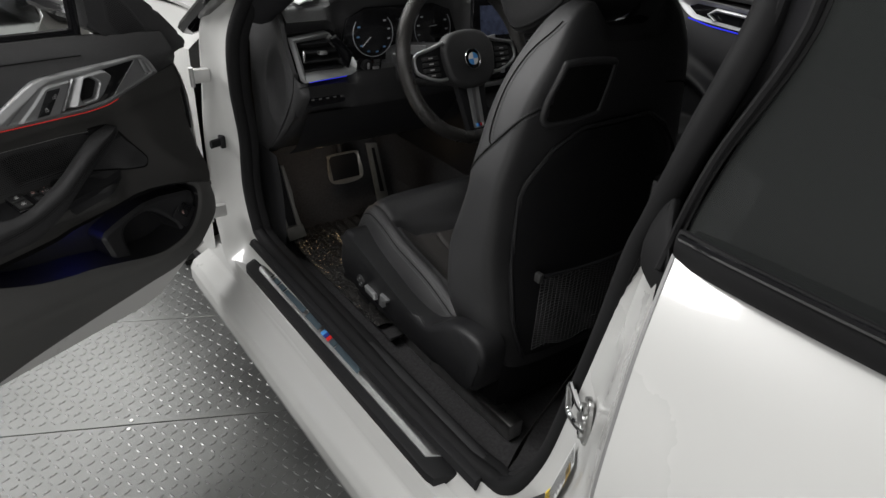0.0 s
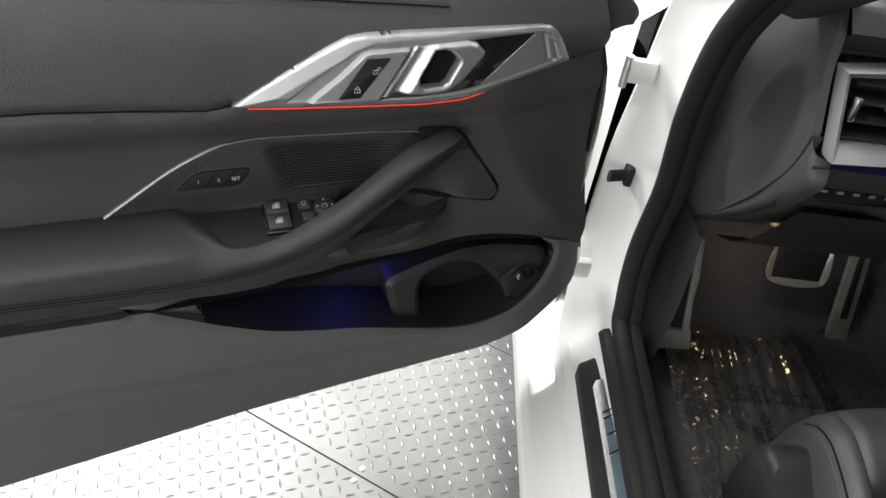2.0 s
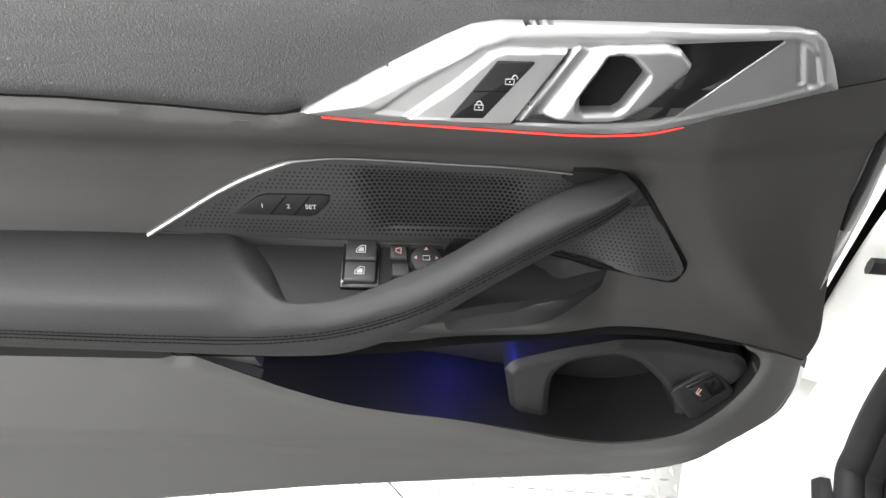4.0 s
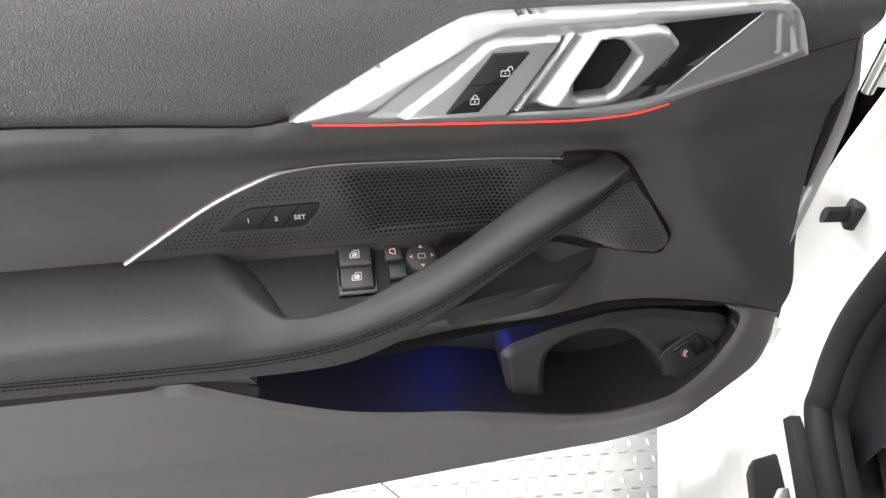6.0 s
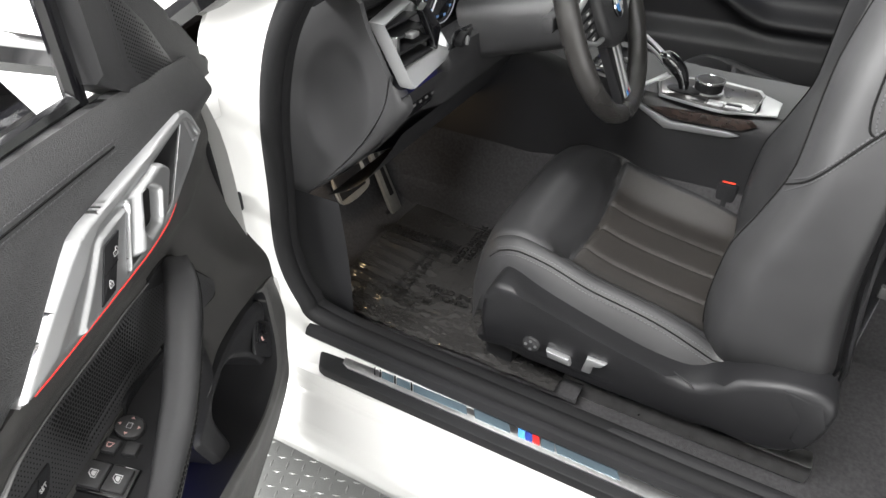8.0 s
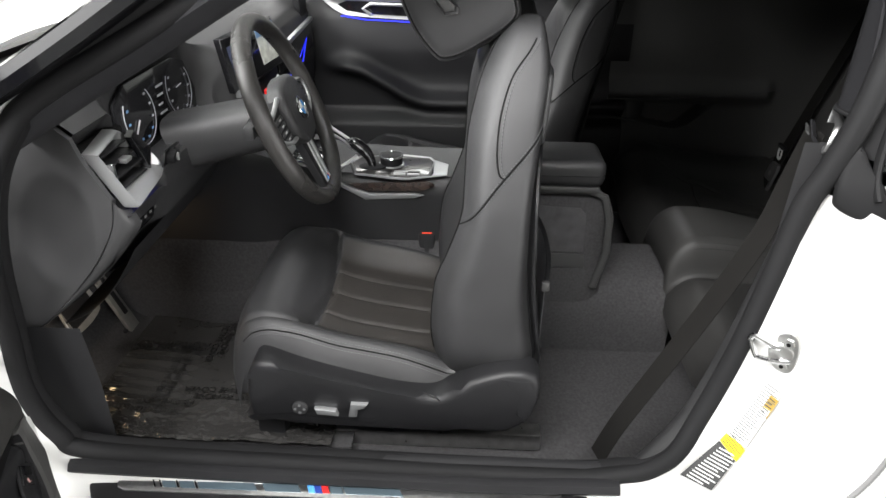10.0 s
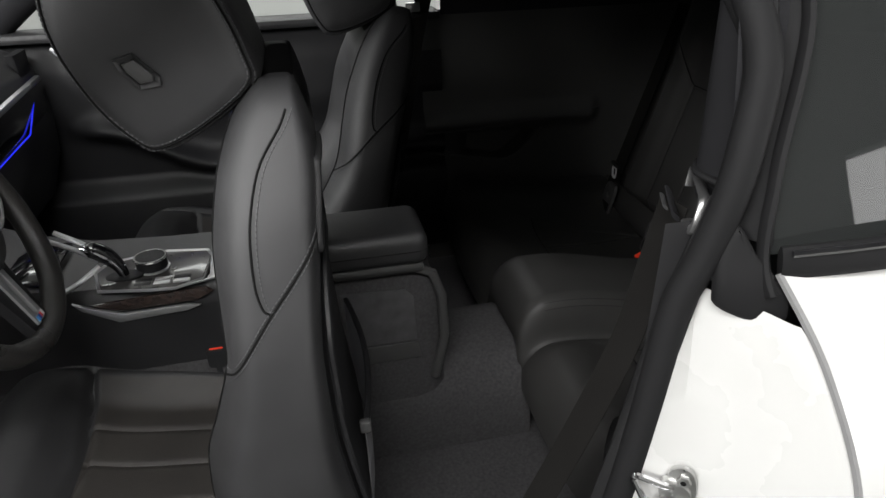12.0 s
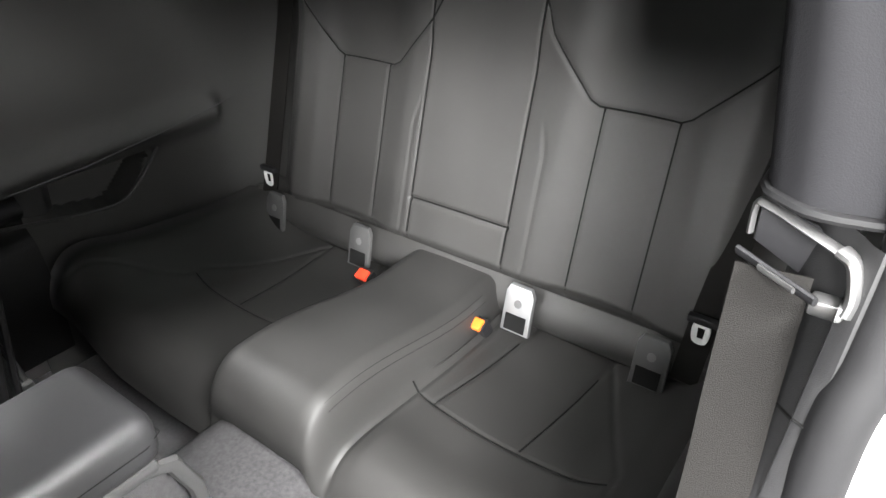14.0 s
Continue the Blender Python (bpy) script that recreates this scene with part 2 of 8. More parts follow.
def slab(poly, depth, place=None, bevel=0.0, seg=2):
    """A plate: the outline poly (x, y), raised by depth along z, laid by the function place(x, y, z)."""
    bm = bmesh.new()
    face = bm.faces.new([bm.verts.new((x, y, 0)) for x, y in poly])
    if face.normal.z < 0 or sum(a[0] * b[1] - a[1] * b[0] for a, b in zip(poly, poly[1:] + poly[:1])) < 0:
        face.normal_flip()
    got = bmesh.ops.extrude_face_region(bm, geom=[face])
    top = [v for v in got["geom"] if isinstance(v, bmesh.types.BMVert)]
    for v in top:
        v.co.z = depth
    if bevel:
        rim = [e for e in bm.edges if all(v in top for v in e.verts)]
        bmesh.ops.bevel(bm, geom=rim, offset=bevel, segments=seg, affect="EDGES", profile=0.5)
    bmesh.ops.triangulate(bm, faces=[f for f in bm.faces if len(f.verts) > 4])
    if place:
        for v in bm.verts:
            v.co = Vector(place(*v.co))
    return bm


def disc(r, depth, n=24, place=None, bevel=0.0):
    return slab([(r * math.cos(2 * math.pi * i / n), r * math.sin(2 * math.pi * i / n)) for i in range(n)], depth, place, bevel)


def join(bms):
    """Several pieces of one part in one bmesh."""
    out = bmesh.new()
    for b in bms:
        me = bpy.data.meshes.new("tmp")
        b.to_mesh(me)
        b.free()
        out.from_mesh(me)
        bpy.data.meshes.remove(me)
    return out


def superring(cx, cy, rx, ry, z, n=28, p=0.5):
    """A rounded rectangle at height z."""
    ring = []
    for i in range(n):
        c, s = math.cos(2 * math.pi * i / n), math.sin(2 * math.pi * i / n)
        ring.append((cx + rx * math.copysign(abs(c) ** p, c), cy + ry * math.copysign(abs(s) ** p, s), z))
    return ring


def lerp(a, b, t):
    return a + (b - a) * t


def ease(t):
    t = min(1.0, max(0.0, t))
    return t * t * (3 - 2 * t)


def table(rows, x):
    """The value at x on a smooth curve through rows of (x, value), with no overshoot."""
    if x <= rows[0][0]:
        return rows[0][1]
    if x >= rows[-1][0]:
        return rows[-1][1]
    k = max(i for i in range(len(rows) - 1) if rows[i][0] <= x)

    def slope(i):
        return (rows[i + 1][1] - rows[i][1]) / max(1e-9, rows[i + 1][0] - rows[i][0])

    def tangent(i):
        if i == 0 or i == len(rows) - 1:
            return slope(max(0, i - 1))
        a, b = slope(i - 1), slope(i)
        return 0.0 if a * b <= 0 else 2 * a * b / (a + b)

    h = rows[k + 1][0] - rows[k][0]
    t = (x - rows[k][0]) / h
    m0, m1 = tangent(k) * h, tangent(k + 1) * h
    p0, p1 = rows[k][1], rows[k + 1][1]
    return (2 * t ** 3 - 3 * t * t + 1) * p0 + (t ** 3 - 2 * t * t + t) * m0 + (3 * t * t - 2 * t ** 3) * p1 + (t ** 3 - t * t) * m1


def inside(poly, x, y):
    """How far (x, y) lies inside the outline poly; below zero outside it."""
    best, odd = 9.0, False
    for (ax, ay), (bx, by) in zip(poly, poly[1:] + poly[:1]):
        dx, dy = bx - ax, by - ay
        t = min(1, max(0, ((x - ax) * dx + (y - ay) * dy) / (dx * dx + dy * dy + 1e-12)))
        best = min(best, math.hypot(x - ax - t * dx, y - ay - t * dy))
        if (ay > y) != (by > y) and x < dx * (y - ay) / (dy or 1e-9) + ax:
            odd = not odd
    return best if odd else -best


def text(name, body, size, m, material, parent=None):
    """Raised lettering as a mesh."""
    cu = bpy.data.curves.new(name, "FONT")
    cu.body, cu.size, cu.extrude = body, size, 0.0003
    cu.align_x, cu.align_y = "CENTER", "CENTER"
    tmp = bpy.data.objects.new("tmp_text", cu)
    me = bpy.data.meshes.new_from_object(tmp)
    bpy.data.objects.remove(tmp)
    me.materials.clear()
    me.materials.append(material)
    ob = new(name, me)
    if parent is not None:
        ob.parent = parent
    ob.matrix_local = m
    return ob


# ---- the hall ----
structure("ground", box(-7, 7, -7, 8, -0.2, -0.006), CONCRETE, "pale sealed concrete hall floor", "floor")
structure("wall_north", box(-7, 7, 8, 8.2, -0.2, 3.6), WALL, "plain white hall wall", "wall")
structure("wall_south", box(-7, 7, -7.2, -7, -0.2, 3.6), WALL, "plain white hall wall", "wall")
structure("wall_east", box(7, 7.2, -7.2, 8.2, -0.2, 3.6), WALL, "plain white hall wall", "wall")
structure("wall_west", box(-7.2, -7, -7.2, 8.2, -0.2, 3.6), WALL, "plain white hall wall", "wall")
structure("ceiling", box(-7.2, 7.2, -7.2, 8.2, 3.6, 3.8), WALL, "white hall ceiling", "ceiling")
# housings, stands and hangers made up to carry the added lamps
for at, aim, w, h, watts in LAMPS:
    lamp = thing("added_light_panel", "large added white light panel in a slim frame", "lamp", look(at, (aim[0], aim[1] + 0.001, aim[2])) @ Matrix.Translation((0, 0, 0.04)), "hall light panels")
    part("housing", box(-w / 2 - 0.05, w / 2 + 0.05, -h / 2 - 0.05, h / 2 + 0.05, 0.0, 0.2, 0.02), ENAMEL, lamp)
    if at[2] < 2:
        for sx in (-w * 0.35, w * 0.35):
            part("stand_post", sweep([(sx, -h / 2, 0.1), (sx, -at[2] - 0.02, 0.25)], 0.02, None, 8), STEEL, lamp)
    elif at[2] < 3.3:
        for sx in (-w * 0.3, w * 0.3):
            part("hanger", sweep([(sx, 0.3, 0.15), (sx, 0.99, 0.5)], 0.012, None, 8), STEEL, lamp)

# tread plates under the car, with a joint, screws and raised bars
plates = new("tread_plate_floor")
plates.matrix_world = pose(-1.15, 0.495, 0, 0, 0, -25.3)
tagged(plates, "worn aluminium tread plates with raised diamond bars", "floor", kind="structure")
SEAMS_Y = (-1.94, -1.455, -0.97, -0.485, 0.0, 0.485, 0.97, 1.455, 1.94)
for y0, y1 in zip(SEAMS_Y, SEAMS_Y[1:]):
    part("plate", box(-1.9, 1.9, y0 + 0.0015, y1 - 0.0015, -0.006, 0.0, 0.001, 1), TREAD, plates, smooth=False)


def tread_bars(x0, x1, y0, y1, pitch=0.0265):
    verts, faces = [], []
    L, W, Hh = 0.0115, 0.0034, 0.0015
    for i in range(int((x1 - x0) / pitch)):
        for j in range(int((y1 - y0) / pitch)):
            x, y = x0 + i * pitch, y0 + j * pitch
            if min(abs(y - s) for s in SEAMS_Y) < 0.014:
                continue
            a = radians(45 if (i + j) % 2 else -45)
            c, s = math.cos(a), math.sin(a)
            k = len(verts)
            for px, py, pz in ((-L, 0, 0), (0, -W, 0), (L, 0, 0), (0, W, 0), (-L * 0.55, 0, Hh), (L * 0.55, 0, Hh)):
                verts.append((x + px * c - py * s, y + px * s + py * c, pz))
            faces += [(k, k + 1, k + 4), (k + 1, k + 5, k + 4), (k + 1, k + 2, k + 5), (k + 2, k + 3, k + 5), (k + 3, k + 4, k + 5), (k + 3, k, k + 4)]
    me = bpy.data.meshes.new("tread_bars")
    me.from_pydata(verts, [], faces)
    me.materials.append(TREAD_BAR)
    ob = new("tread_bars", me)
    ob.parent = plates
    return tagged(ob, kind="stuff")


tread_bars(-1.2, 0.85, -1.0, 1.93)
for sx, s0 in ((-0.02, 0.0), (-0.55, 0.0), (0.45, 0.0), (0.06, 0.485), (-0.5, 0.485), (0.55, 0.485)):
    for sy in (s0 - 0.016, s0 + 0.016):
        part("screw", disc(0.006, 0.002, 10, lambda x, y, z, sx=sx, sy=sy: (sx + x, sy + y, z), 0.0008), STEEL, plates)

# ---- the car's shell round the open driver's door ----
car = thing("car_shell", "white two-door coupe bodyshell with its door opening", "car")

SEAL = [(0.559, 0.41), (0.205, 0.397), (-0.2, 0.389), (-0.41, 0.396), (-0.485, 0.448), (-0.530, 0.550), (-0.562, 0.69), (-0.584, 0.82),
        (-0.602, 0.950), (-0.620, 1.010), (-0.645, 1.111), (-0.665, 1.253), (-0.62, 1.345), (-0.3, 1.385), (0.0, 1.34), (0.17, 1.262),
        (0.30, 1.185), (0.464, 1.095), (0.515, 1.045), (0.565, 0.96), (0.61, 0.834), (0.643, 0.689), (0.653, 0.549), (0.62, 0.45)]
RIM = [(-0.815, 0.59, 0.325), (-0.815, 0.205, 0.318), (-0.815, -0.2, 0.315), (-0.82, -0.42, 0.318), (-0.850, -0.62, 0.38), (-0.874, -0.712, 0.52),
       (-0.889, -0.742, 0.66), (-0.878, -0.738, 0.80), (-0.822, -0.713, 0.925), (-0.757, -0.688, 1.005), (-0.728, -0.695, 1.10), (-0.679, -0.728, 1.255),
       (-0.64, -0.66, 1.38), (-0.655, -0.3, 1.425), (-0.67, 0.02, 1.385), (-0.70, 0.20, 1.30), (-0.735, 0.34, 1.22), (-0.77, 0.52, 1.115),
       (-0.785, 0.60, 1.055), (-0.80, 0.66, 0.98), (-0.80, 0.70, 0.84), (-0.80, 0.74, 0.69), (-0.80, 0.745, 0.54), (-0.81, 0.69, 0.41)]


def seal_x(y, z):
    front = table([(0.70, -0.735), (0.95, -0.768), (1.02, -0.762), (1.36, -0.645)], z)
    rear = table([(0.40, -0.735), (0.60, -0.702), (0.75, -0.706), (0.90, -0.694), (1.02, -0.702), (1.11, -0.700), (1.26, -0.668), (1.36, -0.640)], z)
    return lerp(front, rear, ease((-0.30 - y) / 0.2))


NS = 168
seal_line = spline([(seal_x(y, z), y, z) for y, z in SEAL], NS, True)
rim_line = spline(RIM, NS, True)


def seal_back(p):
    """How far the seal lies behind the pillar trim at the rear edge of the opening."""
    return ease((-0.42 - p.y) / 0.10) * ease((1.30 - p.z) / 0.12)


def ring_sheet(lines, i0, i1):
    """A strip bridging the lines between two of their samples."""
    bm = bmesh.new()
    rows = [[bm.verts.new(line[i % NS]) for i in range(i0, i1 + 1)] for line in lines]
    for a, b in zip(rows, rows[1:]):
        for i in range(len(a) - 1):
            bm.faces.new((a[i], a[i + 1], b[i + 1], b[i]))
    return bm


def between(t, dx=0.0):
    return [a.lerp(b, t) + Vector((dx, 0, 0)) for a, b in zip(seal_line, rim_line)]


jamb_lines = [[p + seal_back(p) * Vector((-0.030, -0.012, 0)) for p in seal_line], between(0.28, 0.012), between(0.55, 0.012), between(0.8, 0.006), between(0.94, -0.002), rim_line]
part("door_jamb", ring_sheet(jamb_lines, 17 * 7 - 2, 23 * 7 + 3 + 9 * 7), PAINT, car, "glossy white painted door jamb")
part("window_frame", ring_sheet([p for p in jamb_lines], 9 * 7 + 2, 17 * 7 - 1), RUBBER, car, "black rubber-lined window frame")
def soft2(points, n=32):
    return [(p.x, p.y) for p in spline([(x, y, 0) for x, y in points], n, True)]


# the rubber seal with its lip
seal_tube = [p + Vector((0.014, 0, 0)) + seal_back(p) * Vector((-0.030, -0.012, 0)) for p in seal_line]
part("door_seal", sweep(seal_tube, 0.017, 0.018, 10, (1, 0, 0), True), RUBBER, car, "ribbed black rubber door seal")
inner_seal = [p + Vector((0.034, 0, 0)) + seal_back(p) * Vector((-0.052, -0.016, 0)) + (Vector((0, 0.02, 0.88)) - Vector((0, p.y, p.z))).normalized() * 0.006 for p in seal_line]
part("inner_seal_lip", sweep(inner_seal, 0.011, 0.015, 8, (1, 0, 0), True), RUBBER, car)

# outer skin: quarter panel, sill, front wing, roof
RIM_REAR = spline([RIM[i] for i in (3, 4, 5, 6, 7, 8, 9)], 40)


def quarter(a, b):
    p = RIM_REAR[int(round(a * 39))]
    y1 = -2.3
    y = lerp(p.y - 0.004, y1, b)
    bulge = -0.905 + 0.118 * max(0.0, (p.z - 0.62) / 0.385) ** 3 + 0.03 * max(0.0, (0.62 - p.z) / 0.3) ** 2
    x = lerp(p.x - 0.006, bulge, ease(b * 5)) + (0.10 * max(0, b - 0.3))
    z = lerp(p.z, lerp(0.22, 1.045, a), ease(b * 2))
    return (x, y, z)


part("quarter_panel", grid(quarter, 39, 40), PAINT, car, "smooth white rear quarter panel")
# grey line round the quarter panel: the edge's shade as a thin coloured tube
part("panel_edge", sweep([p + Vector((-0.002, -0.002, 0)) for p in RIM_REAR], 0.0042, None, 6, (1, 0, 0)), mat("grey_edge_shade", (0.16, 0.16, 0.16), 0.5), car)


def sill_skin(a, b):
    y = lerp(-0.66, 0.78, a)
    prof = [(-0.772, 0.352), (-0.800, 0.345), (-0.812, 0.322), (-0.818, 0.312), (-0.845, 0.298), (-0.868, 0.285), (-0.880, 0.262), (-0.880, 0.225), (-0.868, 0.185), (-0.83, 0.15), (-0.70, 0.14)]
    t = b * (len(prof) - 1)
    i = min(int(t), len(prof) - 2)
    x, z = lerp(prof[i][0], prof[i + 1][0], t - i), lerp(prof[i][1], prof[i + 1][1], t - i)
    return (x, y, z)


part("sill", grid(sill_skin, 24, 40), PAINT, car, "white painted door sill with a step")
for sx in (-0.70, 0.70):
    for wy in (-1.55, 1.36):
        tyre = part("wheel", disc(0.33, 0.20, 36, lambda p, q, z, sx=sx, wy=wy: (sx + z - 0.10, wy + p, 0.33 + q), 0.03), TYRE, car, "black tyre")
        part("rim", disc(0.23, 0.02, 28, lambda p, q, z, sx=sx, wy=wy: (sx + (0.095 + z if sx > 0 else -0.095 - z), wy + p, 0.33 + q), 0.008), BRUSHED, tyre, "alloy rim")
part("underbody", box(-0.80, 0.80, -2.2, 2.2, 0.13, 0.20, 0.02), DARK, car)


def wing(a, b):
    y = lerp(0.74, 1.75, b)
    z = lerp(0.24, 0.985 - 0.09 * b, a)
    x = -0.80 - 0.085 * math.sin(math.pi * min(1, a * 1.08)) ** 0.6 * ease(b * 8) - 0.01
    if a > 0.9:
        x += (a - 0.9) * 0.9
    return (x, y, z)


part("front_wing", grid(wing, 30, 24), PAINT, car, "white front wing")
part("hood", thicken(grid(lambda a, b: (lerp(-0.74, 0.74, a), lerp(0.74 + 0.18 * math.sin(math.pi * a), 2.0, b), 0.985 + 0.05 * math.sin(math.pi * a) - 0.12 * b * b), 20, 10), 0.01), PAINT, car, "white bonnet")


def roof_z(x, y):
    return 1.43 - 0.12 * (x / 0.64) ** 4 * 0.35 - 0.16 * max(0, (y - 0.0) / 0.3) ** 2 * 0.5 - 0.10 * max(0, (-0.75 - y) / 0.6) ** 2


part("roof", thicken(grid(lambda a, b: (lerp(-0.655, 0.655, a), lerp(-1.0, 0.05, b), roof_z(lerp(-0.655, 0.655, a), lerp(-1.0, 0.05, b))), 20, 20), 0.012), PAINT, car, "white roof")
part("headliner", grid(lambda a, b: (lerp(-0.64, 0.64, a), lerp(-1.25, 0.1, b), roof_z(lerp(-0.64, 0.64, a), lerp(-1.25, 0.1, b)) - 0.03), 20, 20), HEADLINER, car, "anthracite cloth headliner")


def rail(side, pts, r, name, material, rx=None):
    return part(name, sweep(spline([(side * x, y, z) for x, y, z in pts], 24), rx or r, r, 10, (1, 0, 0)), material, car)


# the far side: pillars, rail, waist
rail(1, [(0.74, 0.62, 0.98), (0.70, 0.36, 1.18), (0.66, 0.05, 1.36), (0.65, -0.3, 1.40), (0.655, -0.65, 1.37), (0.70, -1.2, 1.2)], 0.045, "roof_rail", HEADLINER)
rail(1, [(0.69, -0.68, 1.38), (0.72, -0.72, 1.15), (0.735, -0.72, 0.9), (0.735, -0.68, 0.45)], 0.05, "far_pillar", SOFT)
# black A pillar of the near side with its outer strip
part("pillar_strip", sweep(spline([(-0.80, 0.74, 0.965), (-0.775, 0.56, 1.075), (-0.745, 0.385, 1.18), (-0.705, 0.2, 1.30), (-0.665, 0.03, 1.395), (-0.65, -0.3, 1.435)], 30), 0.020, 0.030, 8, (1, 0, 0)), GLOSS, car, "black pillar strip")
part("pillar_trim", sweep(spline([(-0.69, 0.56, 1.03), (-0.665, 0.33, 1.165), (-0.635, 0.10, 1.29), (-0.60, -0.15, 1.365), (-0.60, -0.6, 1.365)], 30), 0.035, 0.05, 10, (1, 0, 0)), HEADLINER, car, "grey cloth pillar trim")

# windows
SHIELD = [((-0.70, 0.93, 0.99), (0.70, 0.93, 0.99)), ((-0.60, 0.05, 1.40), (0.60, 0.05, 1.40))]


def shield(a, b):
    p = Vector(SHIELD[0][0]).lerp(Vector(SHIELD[0][1]), a)
    q = Vector(SHIELD[1][0]).lerp(Vector(SHIELD[1][1]), a)
    v = p.lerp(q, b)
    v.y += 0.12 * math.sin(math.pi * a)
    v.z += 0.03 * math.sin(math.pi * b)
    return v


screen_glass = part("windscreen", grid(shield, 16, 8), GLASS, car, "clear windscreen")
screen_glass.visible_shadow = False
part("rear_window", grid(lambda a, b: (lerp(-0.58, 0.58, a), lerp(-1.0, -1.75, b) - 0.05 * math.sin(math.pi * a), lerp(1.40, 1.06, b)), 10, 6), TINT, car, "dark tinted rear window")


def quarter_glass(a, b):
    y = lerp(lerp(-0.682, -0.738, a), -1.45, b)
    top = lerp(1.345, 1.12, ease(b))
    z = lerp(1.02, top, a)
    return (lerp(-0.745, -0.652, a) - 0.03 * math.sin(math.pi * min(1, b * 1.2)) + 0.03 * b, y, z)


part("quarter_window", grid(quarter_glass, 8, 12), TINT, car, "dark tinted quarter window")
part("far_quarter_window", grid(lambda a, b: (lambda v: (-v[0], v[1] - 0.06, v[2]))(quarter_glass(a, b)), 8, 12), TINT, car, "dark tinted quarter window")
far_pane = part("far_door_window", grid(lambda a, b: (lerp(0.735, 0.67, a), lerp(-0.66, lerp(0.52, 0.05, a), b), lerp(1.04, 1.36, a)), 6, 10), GLASS, car, "clear door window")
far_pane.visible_shadow = False
part("belt_strip", sweep(spline([(-0.757, -0.690, 1.016), (-0.779, -0.78, 1.026), (-0.792, -0.95, 1.036), (-0.790, -1.2, 1.046), (-0.765, -1.5, 1.056)], 24), 0.007, 0.019, 10), RUBBER, car, "black window strip")
part("strip_trim", sweep(spline([(-0.766, -0.694, 1.030), (-0.787, -0.78, 1.041), (-0.800, -0.95, 1.051), (-0.797, -1.2, 1.061), (-0.772, -1.5, 1.071)], 24), 0.003, 0.004, 6), GLOSS, car, "gloss black strip edge")
# rubber end piece where the strip meets the pillar
part("rubber_corner", slab(soft2([(-0.640, 1.03), (-0.637, 0.980), (-0.648, 0.958), (-0.698, 0.946), (-0.702, 0.98), (-0.688, 0.998), (-0.672, 1.022), (-0.656, 1.05)]), 0.013,
                           lambda x, y, z: (-0.733 - z - 0.45 * max(0, -0.64 - x) + 0.3 * max(0, y - 0.99), x, y), 0.008, 3), RUBBER, car, "moulded rubber corner piece")
for f in (0.30, 0.85):
    part("pillar_rib", sweep([p + Vector((-0.004, 0, 0)) for p in between(f)[8 * 7 + 5:12 * 7]], 0.005, 0.008, 8, (1, 0, 0)), RUBBER, car)

# black end caps behind: body closed to the rear and front
part("parcel_shelf", box(-0.62, 0.62, -1.75, -1.36, 0.93, 0.96, 0.01), DARK, car)
part("bulkhead", box(-0.70, 0.70, 0.98, 1.02, 0.2, 0.98), DARK, car)
part("tail_panel", box(-0.85, 0.85, -2.32, -2.28, 0.2, 1.05), PAINT, car)
part("boot_lid", thicken(grid(lambda a, b: (lerp(-0.80, 0.82, a), lerp(-1.70, -2.29, b), 1.035 + 0.03 * math.sin(math.pi * a) - 0.02 * b * b), 20, 8), 0.01), PAINT, car, "white boot lid")
part("nose_panel", box(-0.80, 0.82, 1.97, 2.04, 0.20, 0.865, 0.03), PAINT, car, "white nose panel")


def rear_pillar(sx):
    def place(a, b):
        y = lerp(-0.98, -1.72, b)
        inner = lerp(1.40, 1.06, (-1.0 - y) / 0.75)
        outer = min(inner, 1.395 - 0.16 * (1 - (y + 1.5) / 0.845))
        return (sx * lerp(0.665, 0.57, a), y, lerp(outer, inner, a))
    return place


for sx in (-1, 1):
    part("rear_pillar", thicken(grid(rear_pillar(sx), 6, 16), 0.008), RUBBER, car, "dark pillar beside the rear window")
part("far_side", box(0.80, 0.86, -2.3, 1.75, 0.15, 1.0, 0.03), PAINT, car)
part("cabin_floor", grid(lambda a, b: (lerp(-0.70, 0.70, a), lerp(-1.5, 0.98, b), table([(-1.5, 0.42), (-0.8, 0.29), (-0.6, 0.27), (0.55, 0.30), (0.70, 0.325), (0.98, 0.62)], lerp(-1.5, 0.98, b))), 10, 40), CARPET, car, "charcoal cabin carpet")
part("tunnel", loft([superring(0, 0, 0.16, 0.2, y, 24, 0.6) for y in (-0.66, -0.4, 0.0, 0.5, 1.0)]), CARPET, car).matrix_local = Matrix(((1, 0, 0, -0.02), (0, 0, 1, 0), (0, 1, 0, 0.27), (0, 0, 0, 1)))

# inner sill trim between seal and seat
part("sill_trim", grid(lambda a, b: (lerp(-0.715, -0.655, b), lerp(-0.62, 0.62, a), 0.405 - 0.10 * ease(b * 1.3 - 0.3) + 0.006 * math.sin(math.pi * b)), 24, 10), SKIRT, car, "black plastic inner sill trim")
part("sill_ledge", sweep([(-0.735, 0.60, 0.392), (-0.735, 0.2, 0.385), (-0.735, -0.2, 0.380), (-0.735, -0.42, 0.388)], 0.022, 0.016, 8), DARK, car)
# kick panel
part("kick_panel", grid(lambda a, b: (-0.675 + 0.012 * math.sin(math.pi * b), lerp(0.55, 0.98, a), lerp(0.30, 0.66, b)), 8, 8), DARK, car)

